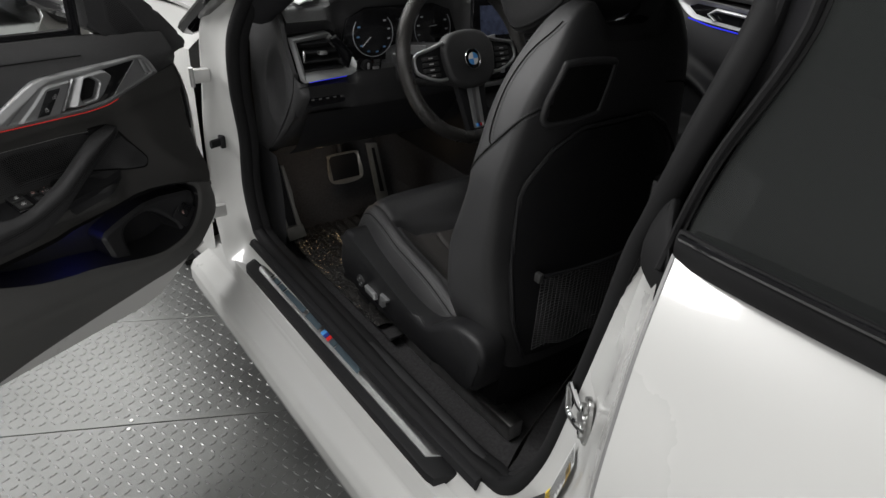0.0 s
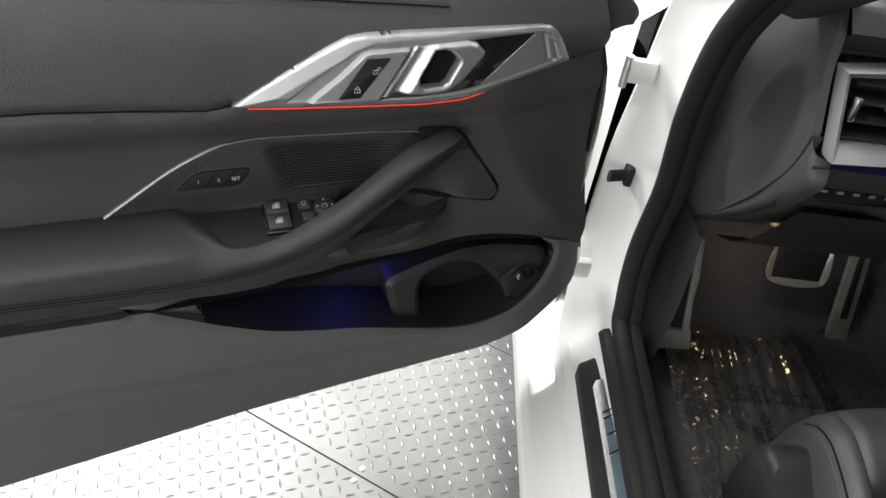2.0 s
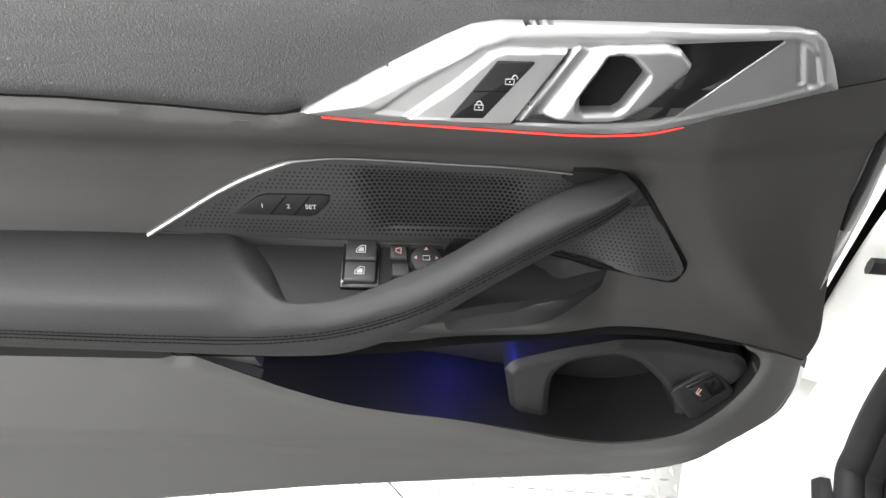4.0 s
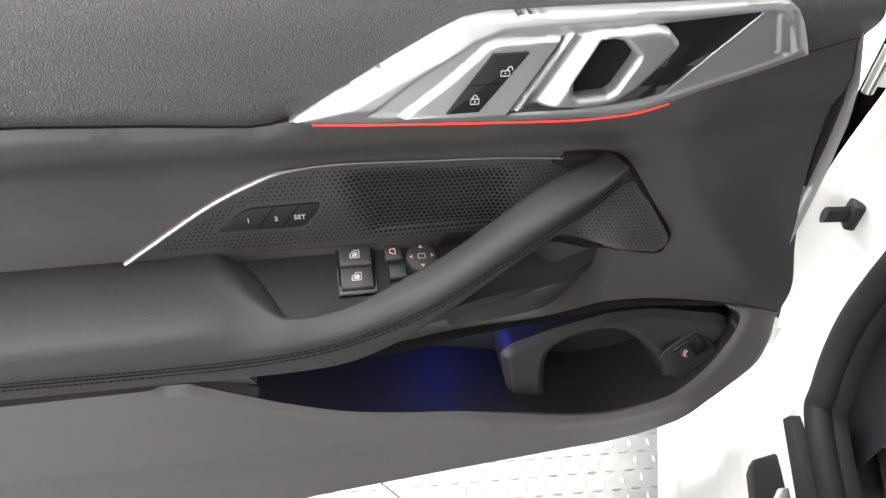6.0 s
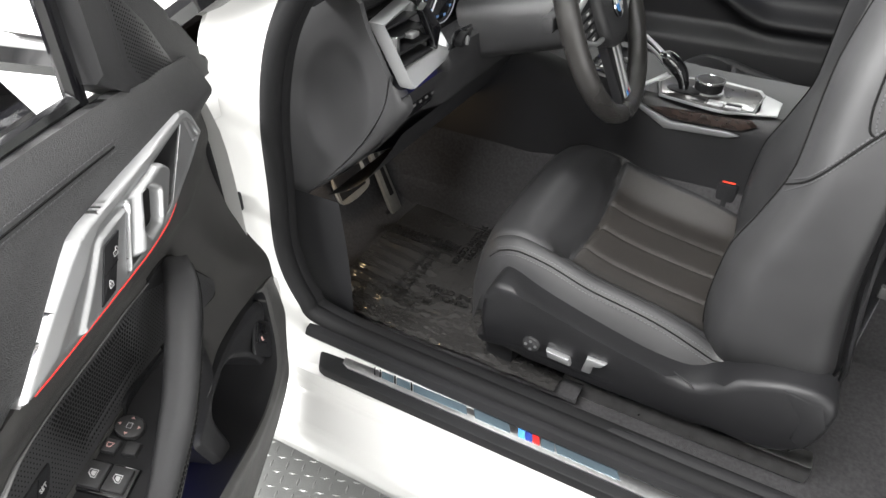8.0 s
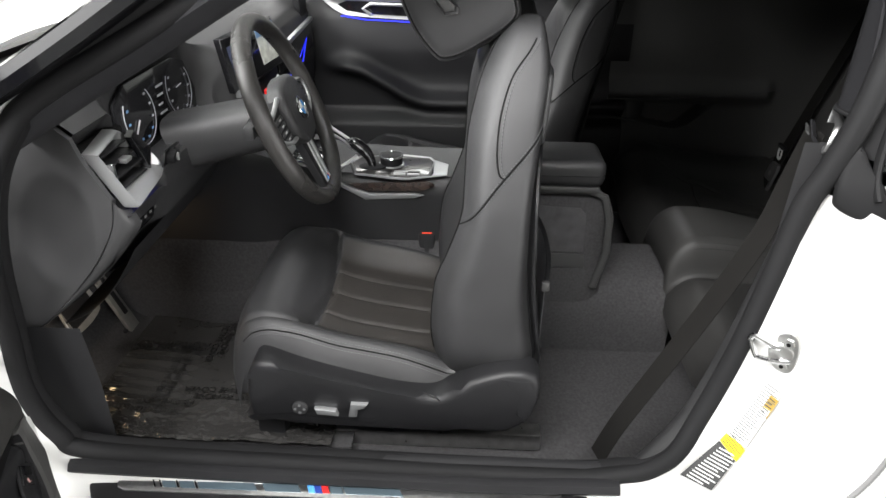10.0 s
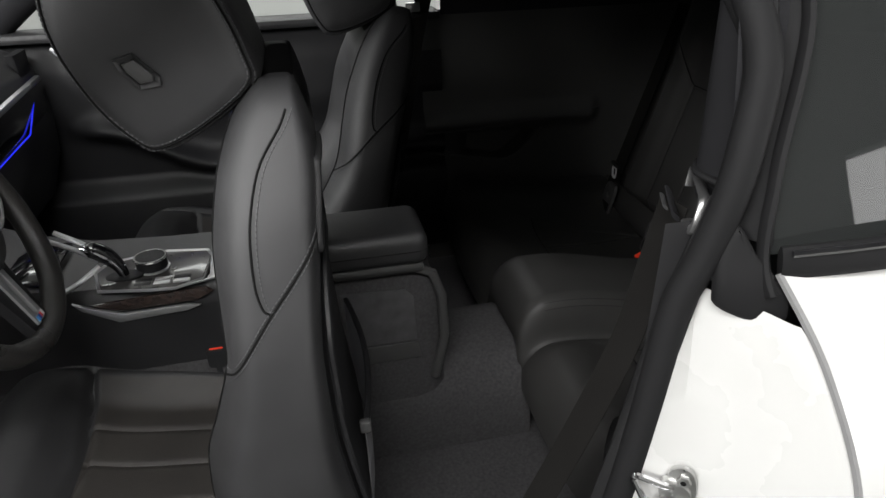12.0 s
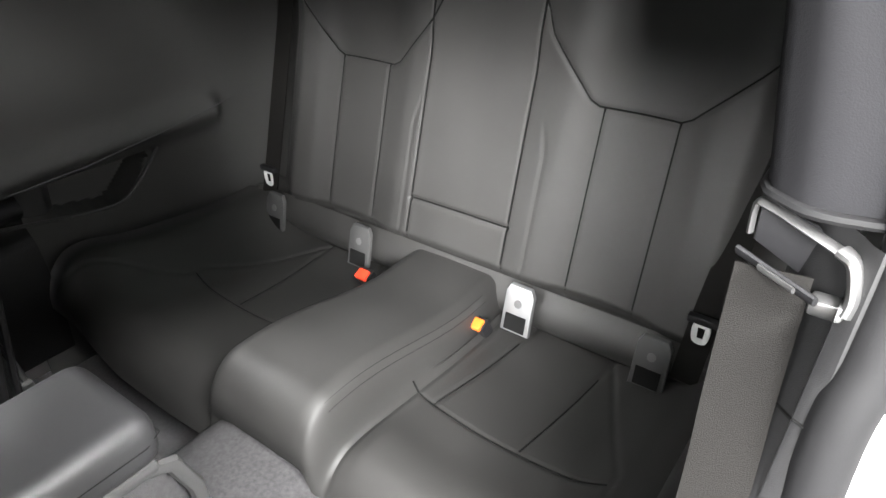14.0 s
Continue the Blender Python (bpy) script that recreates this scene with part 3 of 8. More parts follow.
# sill cover with its brushed plate
cover = thing("sill_cover", "black sill cover with a brushed entry plate on the door sill", "sill plate")
part("cover", slab([(-0.706, 0.575), (-0.735, 0.580), (-0.792, 0.545), (-0.797, 0.53), (-0.797, -0.33), (-0.792, -0.352), (-0.735, -0.372), (-0.715, -0.36), (-0.708, 0.0)], 0.020,
                   lambda x, y, z: (x, y, 0.348 + z), 0.006), DARK, cover, "matt black sill cover")
part("entry_plate", slab([(-0.741, 0.515), (-0.768, 0.505), (-0.775, 0.49), (-0.775, -0.30), (-0.745, -0.318), (-0.738, -0.30), (-0.738, 0.50)], 0.003,
                         lambda x, y, z: (x, y, 0.368 + z), 0.001), BRUSHED, cover, "brushed aluminium entry plate")
TEAL = mat("blue_grey_inlay", (0.16, 0.22, 0.26), 0.3, metal=0.6, coat=0.4)
for y0, y1 in ((0.40, 0.425), (0.365, 0.393), (0.25, 0.358), (0.168, 0.235), (-0.02, 0.085)):
    part("inlay", slab([(-0.747, y0 + 0.006), (-0.747, y1 + 0.006), (-0.766, y1 - 0.006), (-0.766, y0 - 0.006)], 0.0012, lambda x, y, z: (x, y, 0.3706 + z)), TEAL, cover)
for y0 in (0.428, 0.440, 0.396, 0.361):
    part("rib", slab([(-0.746, y0 + 0.006), (-0.746, y0 + 0.009), (-0.767, y0 - 0.004), (-0.767, y0 - 0.007)], 0.0016, lambda x, y, z: (x, y, 0.3712 + z)), CHROME, cover)
for k, m_ in enumerate((BLUE, NAVY, RED)):
    y0 = 0.156 - 0.013 * k
    part("stripe", slab([(-0.747, y0), (-0.747, y0 - 0.012), (-0.766, y0 - 0.020), (-0.766, y0 - 0.008)], 0.0016, lambda x, y, z: (x, y, 0.3712 + z)), m_, cover)
part("emblem_bar", slab([(-0.747, 0.115), (-0.747, 0.092), (-0.766, 0.084), (-0.766, 0.107)], 0.0016, lambda x, y, z: (x, y, 0.3712 + z)), TEAL, cover)

# striker, labels and hinge parts
striker = thing("door_striker", "zinc-plated door striker loop bolted to the white jamb", "door striker", pose(-0.7575, -0.6270, 0.722))


def on_striker(t, n, z):
    """t runs along the jamb into the cabin, n off its face."""
    return (0.62 * t - 0.78 * n, 0.78 * t + 0.62 * n, z)


PLATE = soft2([(0.004, 0.036), (0.014, 0.026), (0.013, 0.008), (0.020, -0.004), (0.017, -0.022), (0.004, -0.033), (-0.011, -0.034), (-0.019, -0.022), (-0.020, 0.004), (-0.016, 0.026), (-0.008, 0.036)], 40)
part("base_plate", slab(PLATE, 0.006, lambda x, y, z: on_striker(x, z, y), 0.002), STEEL, striker)
part("collar", slab(soft2([(0.018, 0.014), (0.020, -0.010), (0.0, -0.014), (-0.014, -0.004), (-0.010, 0.012)], 24), 0.011, lambda x, y, z: on_striker(x, z, y), 0.003), STEEL, striker)
part("loop", sweep([Vector(on_striker(*p)) for p in spline([(-0.012, 0.006, -0.010), (0.0, 0.014, -0.011), (0.018, 0.019, -0.013), (0.030, 0.020, -0.014), (0.036, 0.020, -0.011), (0.044, 0.020, 0.004), (0.049, 0.020, 0.015), (0.046, 0.019, 0.020), (0.034, 0.017, 0.017), (0.014, 0.012, 0.010), (0.004, 0.006, 0.008)], 44)], 0.0042, None, 8), CHROME, striker, "polished striker loop")
for t, z0 in ((-0.004, 0.021), (-0.003, -0.021)):
    part("bolt", disc(0.0085, 0.006, 6, lambda x, y, z, t=t, z0=z0: on_striker(t + x, 0.005 + z, z0 + y), 0.0012), STEEL, striker)
    part("bolt_socket", disc(0.0036, 0.0006, 6, lambda x, y, z, t=t, z0=z0: on_striker(t + x, 0.0112 + z, z0 + y)), SEAM, striker)


# ---- the open driver's door: u runs from its hinge to its tail, w towards the cabin ----
door = thing("car_door", "open front door with black leather panel and silver handle trim", "car door", pose(-0.82, 0.581, 0, 0, 0, 203.66))


def stitches(points, r=0.0007, step=0.006, fill=0.62):
    """A row of short stitches along points, in one mesh."""
    bm = bmesh.new()
    P = [Vector(p) for p in points]
    for a, b in zip(P, P[1:]):
        n = max(1, round((b - a).length / step))
        d = (b - a).normalized()
        side = d.cross(Vector((0.3, 0.5, 0.8))).normalized() * r
        up = side.cross(d).normalized() * r
        for k in range(n):
            p, q = a.lerp(b, (k + 0.1) / n), a.lerp(b, (k + 0.1 + fill) / n)
            rows = [[bm.verts.new(e + s) for s in (side, up, -side, -up)] for e in (p, q)]
            for i in range(4):
                bm.faces.new((rows[0][i], rows[0][(i + 1) % 4], rows[1][(i + 1) % 4], rows[1][i]))
    return bm


def soft(points, n=36):
    return [(p.x, p.y) for p in spline([(x, y, 0) for x, y in points], n, True)]


def polyline(points, n):
    """n points spaced evenly along a closed outline."""
    P = [Vector((x, y, 0)) for x, y in points]
    L = [(b - a).length for a, b in zip(P, P[1:] + P[:1])]
    out = []
    for k in range(n):
        d, i = sum(L) * k / n, 0
        while d > L[i]:
            d -= L[i]
            i += 1
        out.append(P[i].lerp(P[(i + 1) % len(P)], d / L[i]))
    return out


def patch(poly, place, step):
    """A fine sheet of squares inside the outline."""
    bm = bmesh.new()
    x0, y0 = min(p[0] for p in poly), min(p[1] for p in poly)
    nx, ny = int((max(p[0] for p in poly) - x0) / step) + 1, int((max(p[1] for p in poly) - y0) / step) + 1
    made = {}
    for i in range(nx):
        for j in range(ny):
            if inside(poly, x0 + (i + 0.5) * step, y0 + (j + 0.5) * step) > 0:
                q = []
                for k in ((i, j), (i + 1, j), (i + 1, j + 1), (i, j + 1)):
                    if k not in made:
                        made[k] = bm.verts.new(place(x0 + k[0] * step, y0 + k[1] * step, 0))
                    q.append(made[k])
                bm.faces.new(q)
    return bm


def resample(points, step, closed=True):
    """The outline with points at most step apart, its corners kept."""
    out = []
    ends = points[1:] + points[:1] if closed else points[1:]
    for (ax, ay), (bx, by) in zip(points, ends):
        n = max(1, math.ceil(math.hypot(bx - ax, by - ay) / step))
        out += [(lerp(ax, bx, k / n), lerp(ay, by, k / n)) for k in range(n)]
    return out if closed else out + [points[-1]]


def sheet(outer, place, step, holes=(), edge=0.0, turn=None):
    """A fine triangulated skin inside an outline, with holes; edge turns its rim back by that much."""
    loops = [resample(list(l), step) for l in (outer, *holes)]
    pts, edges, rims = [], [], []
    for l in loops:
        k = len(pts)
        pts += [Vector(p) for p in l]
        edges += [(k + i, k + (i + 1) % len(l)) for i in range(len(l))]
        rims.append(list(range(k, k + len(l))))
    xs, ys = [p[0] for p in loops[0]], [p[1] for p in loops[0]]

    def deep(px, py, loop):
        a = np.array(loop)
        b = np.roll(a, -1, axis=0)
        cross = ((a[:, 1] > py) != (b[:, 1] > py)) & (px < (b[:, 0] - a[:, 0]) * (py - a[:, 1]) / np.where(b[:, 1] == a[:, 1], 1e-12, b[:, 1] - a[:, 1]) + a[:, 0])
        near = np.min((a[:, 0] - px) ** 2 + (a[:, 1] - py) ** 2)
        return bool(np.sum(cross) % 2), near

    ny = int((max(ys) - min(ys)) / (step * 0.87)) + 1
    nx = int((max(xs) - min(xs)) / step) + 1
    for j in range(ny):
        for i in range(nx):
            px, py = min(xs) + (i + (0.5 if j % 2 else 0.02)) * step, min(ys) + (j + 0.5) * step * 0.87
            ok, near = deep(px, py, loops[0])
            if not ok or near < (0.6 * step) ** 2:
                continue
            for h in loops[1:]:
                o2, n2 = deep(px, py, h)
                if o2 or n2 < (0.6 * step) ** 2:
                    ok = False
                    break
            if ok:
                pts.append(Vector((px, py)))
    vs, _, fs, org, _, _ = geometry.delaunay_2d_cdt(pts, edges, [], 0, 1e-7)
    bm = bmesh.new()
    verts = [bm.verts.new(place(v.x, v.y)) for v in vs]
    for f in fs:
        c = sum((vs[i] for i in f), Vector((0, 0))) / len(f)
        if deep(c.x, c.y, loops[0])[0] and not any(deep(c.x, c.y, h)[0] for h in loops[1:]):
            bm.faces.new([verts[i] for i in f])
    for v in [v for v in bm.verts if not v.link_faces]:
        bm.verts.remove(v)
    if edge:
        got = bmesh.ops.extrude_edge_only(bm, edges=[e for e in bm.edges if e.is_boundary])
        for v in got["geom"]:
            if isinstance(v, bmesh.types.BMVert):
                v.co += Vector(turn or (0, -1, 0)) * edge
    return bm


# lines of the panel, in u and z
SEAM_LINE = [(1.30, 0.906), (0.90, 0.898), (0.748, 0.894), (0.709, 0.894), (0.67, 0.892), (0.63, 0.890), (0.59, 0.887), (0.566, 0.8855), (0.552, 0.887), (0.538, 0.893)]
SEAM_FRONT = [(0.145, 0.914), (0.126, 0.916), (0.10, 0.919), (0.072, 0.924)]
MID_LOW = [(0.70, 0.640), (0.60, 0.640), (0.468, 0.647), (0.417, 0.656), (0.354, 0.663), (0.300, 0.669), (0.246, 0.673), (0.189, 0.669), (0.127, 0.656), (0.080, 0.642), (0.046, 0.629)]
LOW_EDGE = [(1.30, 0.315), (0.921, 0.373), (0.679, 0.415), (0.556, 0.437), (0.407, 0.454), (0.333, 0.461), (0.270, 0.467), (0.218, 0.471), (0.174, 0.481), (0.125, 0.499), (0.085, 0.521), (0.057, 0.545), (0.044, 0.570), (0.040, 0.598), (0.046, 0.629)]
FRONT_EDGE = [(0.046, 0.629), (0.0425, 0.654), (0.041, 0.708), (0.041, 0.754), (0.043, 0.807), (0.047, 0.849), (0.055, 0.885), (0.072, 0.924)]
TOP_EDGE = [(0.088, 0.958), (0.10, 1.0), (0.20, 1.012), (0.35, 1.022), (0.6, 1.034), (1.30, 1.06)]
POCKET_LOW = [(0.690, 0.652), (0.676, 0.6475), (0.648, 0.634), (0.597, 0.611), (0.572, 0.600), (0.518, 0.581), (0.461, 0.569), (0.413, 0.562), (0.344, 0.546), (0.281, 0.530), (0.237, 0.523), (0.200, 0.526), (0.158, 0.538), (0.116, 0.562), (0.094, 0.590), (0.089, 0.615), (0.096, 0.633), (0.112, 0.645)]
SPK = [(0.675, 0.759), (0.604, 0.809), (0.561, 0.832), (0.538, 0.838), (0.502, 0.841), (0.427, 0.8385), (0.374, 0.837), (0.322, 0.834), (0.290, 0.832), (0.268, 0.826), (0.254, 0.813), (0.228, 0.7780), (0.205, 0.7460), (0.2005, 0.7360), (0.203, 0.7280), (0.211, 0.7230), (0.2456, 0.7290), (0.2845, 0.7380), (0.3335, 0.7506), (0.40, 0.752), (0.612, 0.757)]
SPK = [(p.x, p.y) for p in polyline(SPK, 150)]
FOLD = [(0.028, 0.608), (0.100, 0.685), (0.156, 0.746), (0.194, 0.798), (0.216, 0.844), (0.225, 0.90)]


def dense(points, n=60):
    return [(p.x, p.y) for p in spline([(x, y, 0) for x, y in points], n)]


def low_w(u, z):
    """How far the lower panel stands towards the cabin."""
    w = table([(0.31, 0.028), (0.40, 0.042), (0.48, 0.048), (0.53, 0.0500), (0.57, 0.045), (0.61, 0.038), (0.64, 0.032), (0.70, 0.020)], z)
    w -= 0.0016 * math.exp(-((z - table([(0.4, 0.508), (0.7, 0.527), (0.86, 0.534)], u)) / 0.010) ** 2)
    w = lerp(w, 0.014, ease((0.21 - u) / 0.17) * ease((z - 0.46) / 0.15))
    return w - 0.020 * ease((0.14 - u) / 0.12) * ease((0.56 - z) / 0.06)


def card_w(u, z):
    """How far the middle and upper panel stand towards the cabin."""
    w = table([(0.63, 0.014), (0.66, 0.015), (0.70, 0.004), (0.75, -0.008), (0.80, -0.009), (0.838, -0.006), (0.852, -0.002), (0.866, 0.005), (0.880, 0.0075), (0.90, 0.0085), (0.95, 0.003), (0.99, -0.010), (1.02, -0.026), (1.06, -0.048)], z)
    # the shelf round the switches
    w += 0.040 * ease((u - 0.255) / 0.09) * ease((0.742 - z) / 0.022) * ease((z - 0.655) / 0.05)
    # the panel turns away ahead of its fold
    f = table([(p[1], p[0]) for p in FOLD], z)
    d = f - u
    turned = 0.5 * (d + math.sqrt(d * d + 0.0004)) - 0.010 if d > -0.2 else 0.0
    w -= 0.26 * max(0.0, turned) * ease((z - 0.60) / 0.10) * ease((0.96 - z) / 0.05)
    w += 0.006 * math.exp(-((d - 0.0) / 0.03) ** 2) * ease((0.80 - z) / 0.1) * ease((z - 0.66) / 0.04)
    # rolled edge along the seam
    if u > 0.53:
        s = table([(p[0], p[1]) for p in SEAM_LINE[::-1]], u)
        w -= 0.0045 * math.exp(-((z - s) / 0.0035) ** 2)
    return w


def on(off=0.0):
    return lambda u, z: (u, card_w(u, z) + off, z)


DOOR_LEATHER = leather("grained_door_leather", (0.034, 0.034, 0.035), 0.48, 430, 0.55)
DOOR_SOFT = leather("soft_grained_door_panel", (0.032, 0.0312, 0.030), 0.52, 620, 0.25)
UPPER = SEAM_LINE[:-1] + [(0.535, 0.893), (0.50, 0.91), (0.45, 0.92), (0.20, 0.92)] + SEAM_FRONT + TOP_EDGE
part("upper_panel", sheet(UPPER, on(), 0.007, edge=0.012), DOOR_LEATHER, door, "grained black leather upper panel")
shift = [(u, z - 0.0016) for u, z in SEAM_LINE[:-1]]
MIDDLE = shift + [(0.53, 0.8915), (0.49, 0.90), (0.43, 0.905), (0.20, 0.905)] + [(u, z - 0.0016) for u, z in SEAM_FRONT] + FRONT_EDGE[::-1][1:] + dense(MID_LOW[::-1])[1:] + [(1.30, 0.640)]
part("middle_panel", sheet(MIDDLE, on(), 0.0065, [SPK], 0.010), DOOR_SOFT, door, "soft black middle panel")
LOW_CURVE = LOW_EDGE[:2] + dense(LOW_EDGE[1:], 70)[1:]
MID_CURVE = [(u, z - 0.002) for u, z in dense(MID_LOW[::-1])]
# the pocket's opening: its lower rim, then back along the middle panel
rim_low = dense(POCKET_LOW, 80)
rim_top = [(u, z) for u, z in MID_CURVE if 0.118 < u < 0.688]
POCKET = rim_low + rim_top
LOWER = LOW_CURVE + MID_CURVE[1:] + [(1.30, 0.642)]


def near_outline(outline, x, y):
    """Distance from (x, y) to a closed outline."""
    a = np.array(outline)
    d = np.roll(a, -1, axis=0) - a
    t = np.clip(((x - a[:, 0]) * d[:, 0] + (y - a[:, 1]) * d[:, 1]) / (d[:, 0] ** 2 + d[:, 1] ** 2 + 1e-12), 0, 1)
    return math.sqrt(float(np.min((a[:, 0] + t * d[:, 0] - x) ** 2 + (a[:, 1] + t * d[:, 1] - y) ** 2)))


def lower_place(u, z):
    """The lower panel, its edge rounded into the pocket."""
    w = low_w(u, z)
    d = near_outline(POCKET, u, z)
    return (u, w - 0.005 * (1 - ease(d / 0.009)), z)


LOW_PLASTIC = mat("grey_moulded_plastic", (0.058, 0.0575, 0.056), 0.50, grain=0.25, gscale=1300, vary=0.05, vscale=5)
part("lower_panel", sheet(LOWER, lower_place, 0.005, [POCKET], 0.012), LOW_PLASTIC, door, "dark grey moulded lower panel with pocket")
part("pocket_wall", loft([[(u, min(low_w(u, z), 0.046) - 0.004 - k * (0.020 + 0.07 * ease((0.69 - u) / 0.09)), lerp(z, 0.61, 0.10 * k)) for u, z in POCKET] for k in (0, 0.25, 0.6, 1.0)], False), DARK, door, "matt black pocket wall")
part("pocket_floor", sheet(POCKET, lambda u, z: (u, low_w(u, z) - 0.022 - 0.066 * ease((0.69 - u) / 0.09), lerp(z, 0.61, 0.10)), 0.012), DARK, door, "matt black pocket back")
# sloping end piece of the pocket
END = [(0.690, 0.650), (0.676, 0.6465), (0.648, 0.633), (0.597, 0.610), (0.604, 0.622), (0.601, 0.634), (0.588, 0.645), (0.588, 0.66), (0.66, 0.66)]
part("pocket_end", sheet(END, lambda u, z: (u, low_w(u, z) - 0.003 - 0.018 * ease((0.69 - u) / 0.11), z), 0.006, edge=0.03), LOW_PLASTIC, door)
# cup holder insert
INSERT = [(p.x, p.y) for p in polyline([(0.351, 0.592), (0.349, 0.599), (0.341, 0.606), (0.29, 0.622), (0.234, 0.635), (0.188, 0.635), (0.116, 0.629), (0.104, 0.622), (0.097, 0.608), (0.100, 0.586), (0.128, 0.552), (0.15, 0.520), (0.20, 0.490), (0.326, 0.478)], 130)]
CUP = soft([(0.301, 0.576), (0.295, 0.596), (0.276, 0.608), (0.242, 0.615), (0.217, 0.610), (0.197, 0.596), (0.165, 0.562), (0.158, 0.532), (0.176, 0.505), (0.22, 0.488), (0.285, 0.486), (0.298, 0.53)], 60)


def insert_w(u, z):
    w = table([(0.475, 0.018), (0.50, 0.022), (0.54, 0.020), (0.58, 0.010), (0.62, 0.003), (0.64, 0.001)], z) + 0.012 * ease((0.20 - u) / 0.10) * ease((z - 0.56) / 0.06)
    d = near_outline(INSERT, u, z)
    w -= 0.006 * (1 - ease(d / 0.009))
    return w - 0.004 * (1 - ease(near_outline(CUP, u, z) / 0.007))


part("pocket_insert", sheet(INSERT, lambda u, z: (u, insert_w(u, z), z), 0.0028, [CUP], 0.05), SKIRT, door, "black cup holder insert")
part("cup_wall", loft([[(lerp(u, 0.225, 0.12 * k), insert_w(u, z) - 0.003 - 0.075 * k, lerp(z, 0.555, 0.10 * k)) for u, z in CUP] for k in (0, 0.3, 0.7, 1.0)], False), DARK, door, "matt black cup holder")
part("cup_floor", sheet([(lerp(u, 0.225, 0.12), lerp(z, 0.555, 0.10)) for u, z in CUP], lambda u, z: (u, -0.066, z), 0.012), DARK, door)
BOT = (0.182, 0.455)
part("bottle_ring", loft([[(BOT[0] + r * math.cos(a), w, BOT[1] + 0.95 * r * math.sin(a)) for a in [k * math.pi / 20 for k in range(40)]] for r, w in ((0.046, -0.062), (0.045, -0.030), (0.043, -0.0275), (0.040, -0.029))], False), SKIRT, door)
part("bottle_floor", sheet([(BOT[0] + 0.0405 * math.cos(k * math.pi / 20), BOT[1] + 0.0385 * math.sin(k * math.pi / 20)) for k in range(40)], lambda u, z: (u, -0.0292, z), 0.012), SKIRT, door)
# boot release
BEZEL = [(0.174, 0.579), (0.170, 0.586), (0.138, 0.609), (0.131, 0.609), (0.107, 0.584), (0.108, 0.578), (0.141, 0.549), (0.149, 0.549)]
BZ = lambda off: (lambda x, y, z: (x, insert_w(0.15, 0.60) + 0.31 * (0.60 - y) + off + z, y))
part("release_bezel", slab(BEZEL, 0.004, BZ(0.0), 0.0015), SKIRT, door)
part("release_button", slab([(0.160, 0.590), (0.134, 0.606), (0.117, 0.587), (0.141, 0.570)], 0.003, BZ(0.0035), 0.0012), GLOSS, door, "boot release button")
part("release_key", slab([(0.157, 0.588), (0.145, 0.5955), (0.131, 0.580), (0.141, 0.573)], 0.0016, BZ(0.006), 0.0006), DARK, door)
part("release_symbol", join([sweep([BZ(0.008)(x, y, 0) for x, y in ((0.1475, 0.5830), (0.1445, 0.5890), (0.1475, 0.5900), (0.1490, 0.5845), (0.1475, 0.5830))], 0.0006, None, 4), sweep([BZ(0.008)(x, y, 0) for x, y in ((0.1475, 0.5830), (0.1440, 0.5815))], 0.0006, None, 4)]), RED_INK, door)
part("lower_bead", sweep([(u, low_w(u, z) - 0.004, z) for u, z in resample(LOW_CURVE, 0.02, False)], 0.0045, None, 8), LOW_PLASTIC, door)

# white outer shell
part("outer_skin", thicken(grid(lambda a, b: (lerp(0.015, 1.30, a), -0.085 - 0.045 * math.sin(math.pi * b), lerp(0.315 + 0.09 * ease((0.2 - 1.285 * a) / 0.2), 0.985 + 0.05 * a, b)), 24, 16), 0.004), PAINT, door, "glossy white outer door skin")
part("door_end", ribbon([[(u - 0.004 - du, w, z) for u, z in resample(FRONT_EDGE[1:] + [(0.088, 0.958)], 0.03, False)] for du, w in ((-0.012, -0.012), (0.002, -0.040), (0.012, -0.052), (0.016, -0.060), (0.018, -0.09))]), PAINT, door, "white door edge")
part("end_seal", sweep([(u - 0.010, -0.048, z) for u, z in resample(FRONT_EDGE[3:] + [(0.088, 0.958)], 0.03, False)], 0.005, 0.007, 8, (0, 1, 0)), RUBBER, door)
part("bottom_edge", ribbon([[(u, w, z - dz) for u, z in resample([p for p in LOW_CURVE if p[0] > 0.036], 0.03, False)] for w, dz in ((0.020, 0.006), (-0.01, 0.020), (-0.045, 0.035), (-0.09, 0.075))]), PAINT, door, "white door bottom edge")
part("bottom_seal", sweep([(u, 0.004, z - 0.012) for u, z in resample(LOW_CURVE[:-16], 0.03, False)], 0.006, 0.008, 6), RUBBER, door)
part("tail_edge", box(1.285, 1.30, -0.09, 0.0, 0.33, 1.05, 0.004), PAINT, door)
for u, z in ((0.055, 0.66), (0.060, 0.87)):
    part("door_hinge_half", box(u - 0.022, u + 0.01, -0.072, -0.056, z - 0.014, z + 0.014, 0.004), PAINT, door, "white painted hinge half")

# window glass, its seal, tweeter corner and mirror
pane = part("window_pane", grid(lambda a, b: (lerp(lerp(0.30, 0.60, a * 0.8), 1.27, b), -0.062 + 0.02 * a, lerp(1.0, 1.36, a)), 6, 8), GLASS, door, "raised frameless window")
pane.visible_shadow = False
part("window_seal", sweep(spline([(0.285, -0.045, 1.022), (0.5, -0.045, 1.032), (0.9, -0.045, 1.046), (1.28, -0.045, 1.064)], 20), 0.008, 0.009, 8), GLOSS, door, "gloss black window seal")
part("window_post", sweep([(0.279, -0.045, 1.005), (0.277, -0.045, 1.06), (0.276, -0.045, 1.13), (0.274, -0.045, 1.21)], 0.009, 0.012, 8), GLOSS, door)
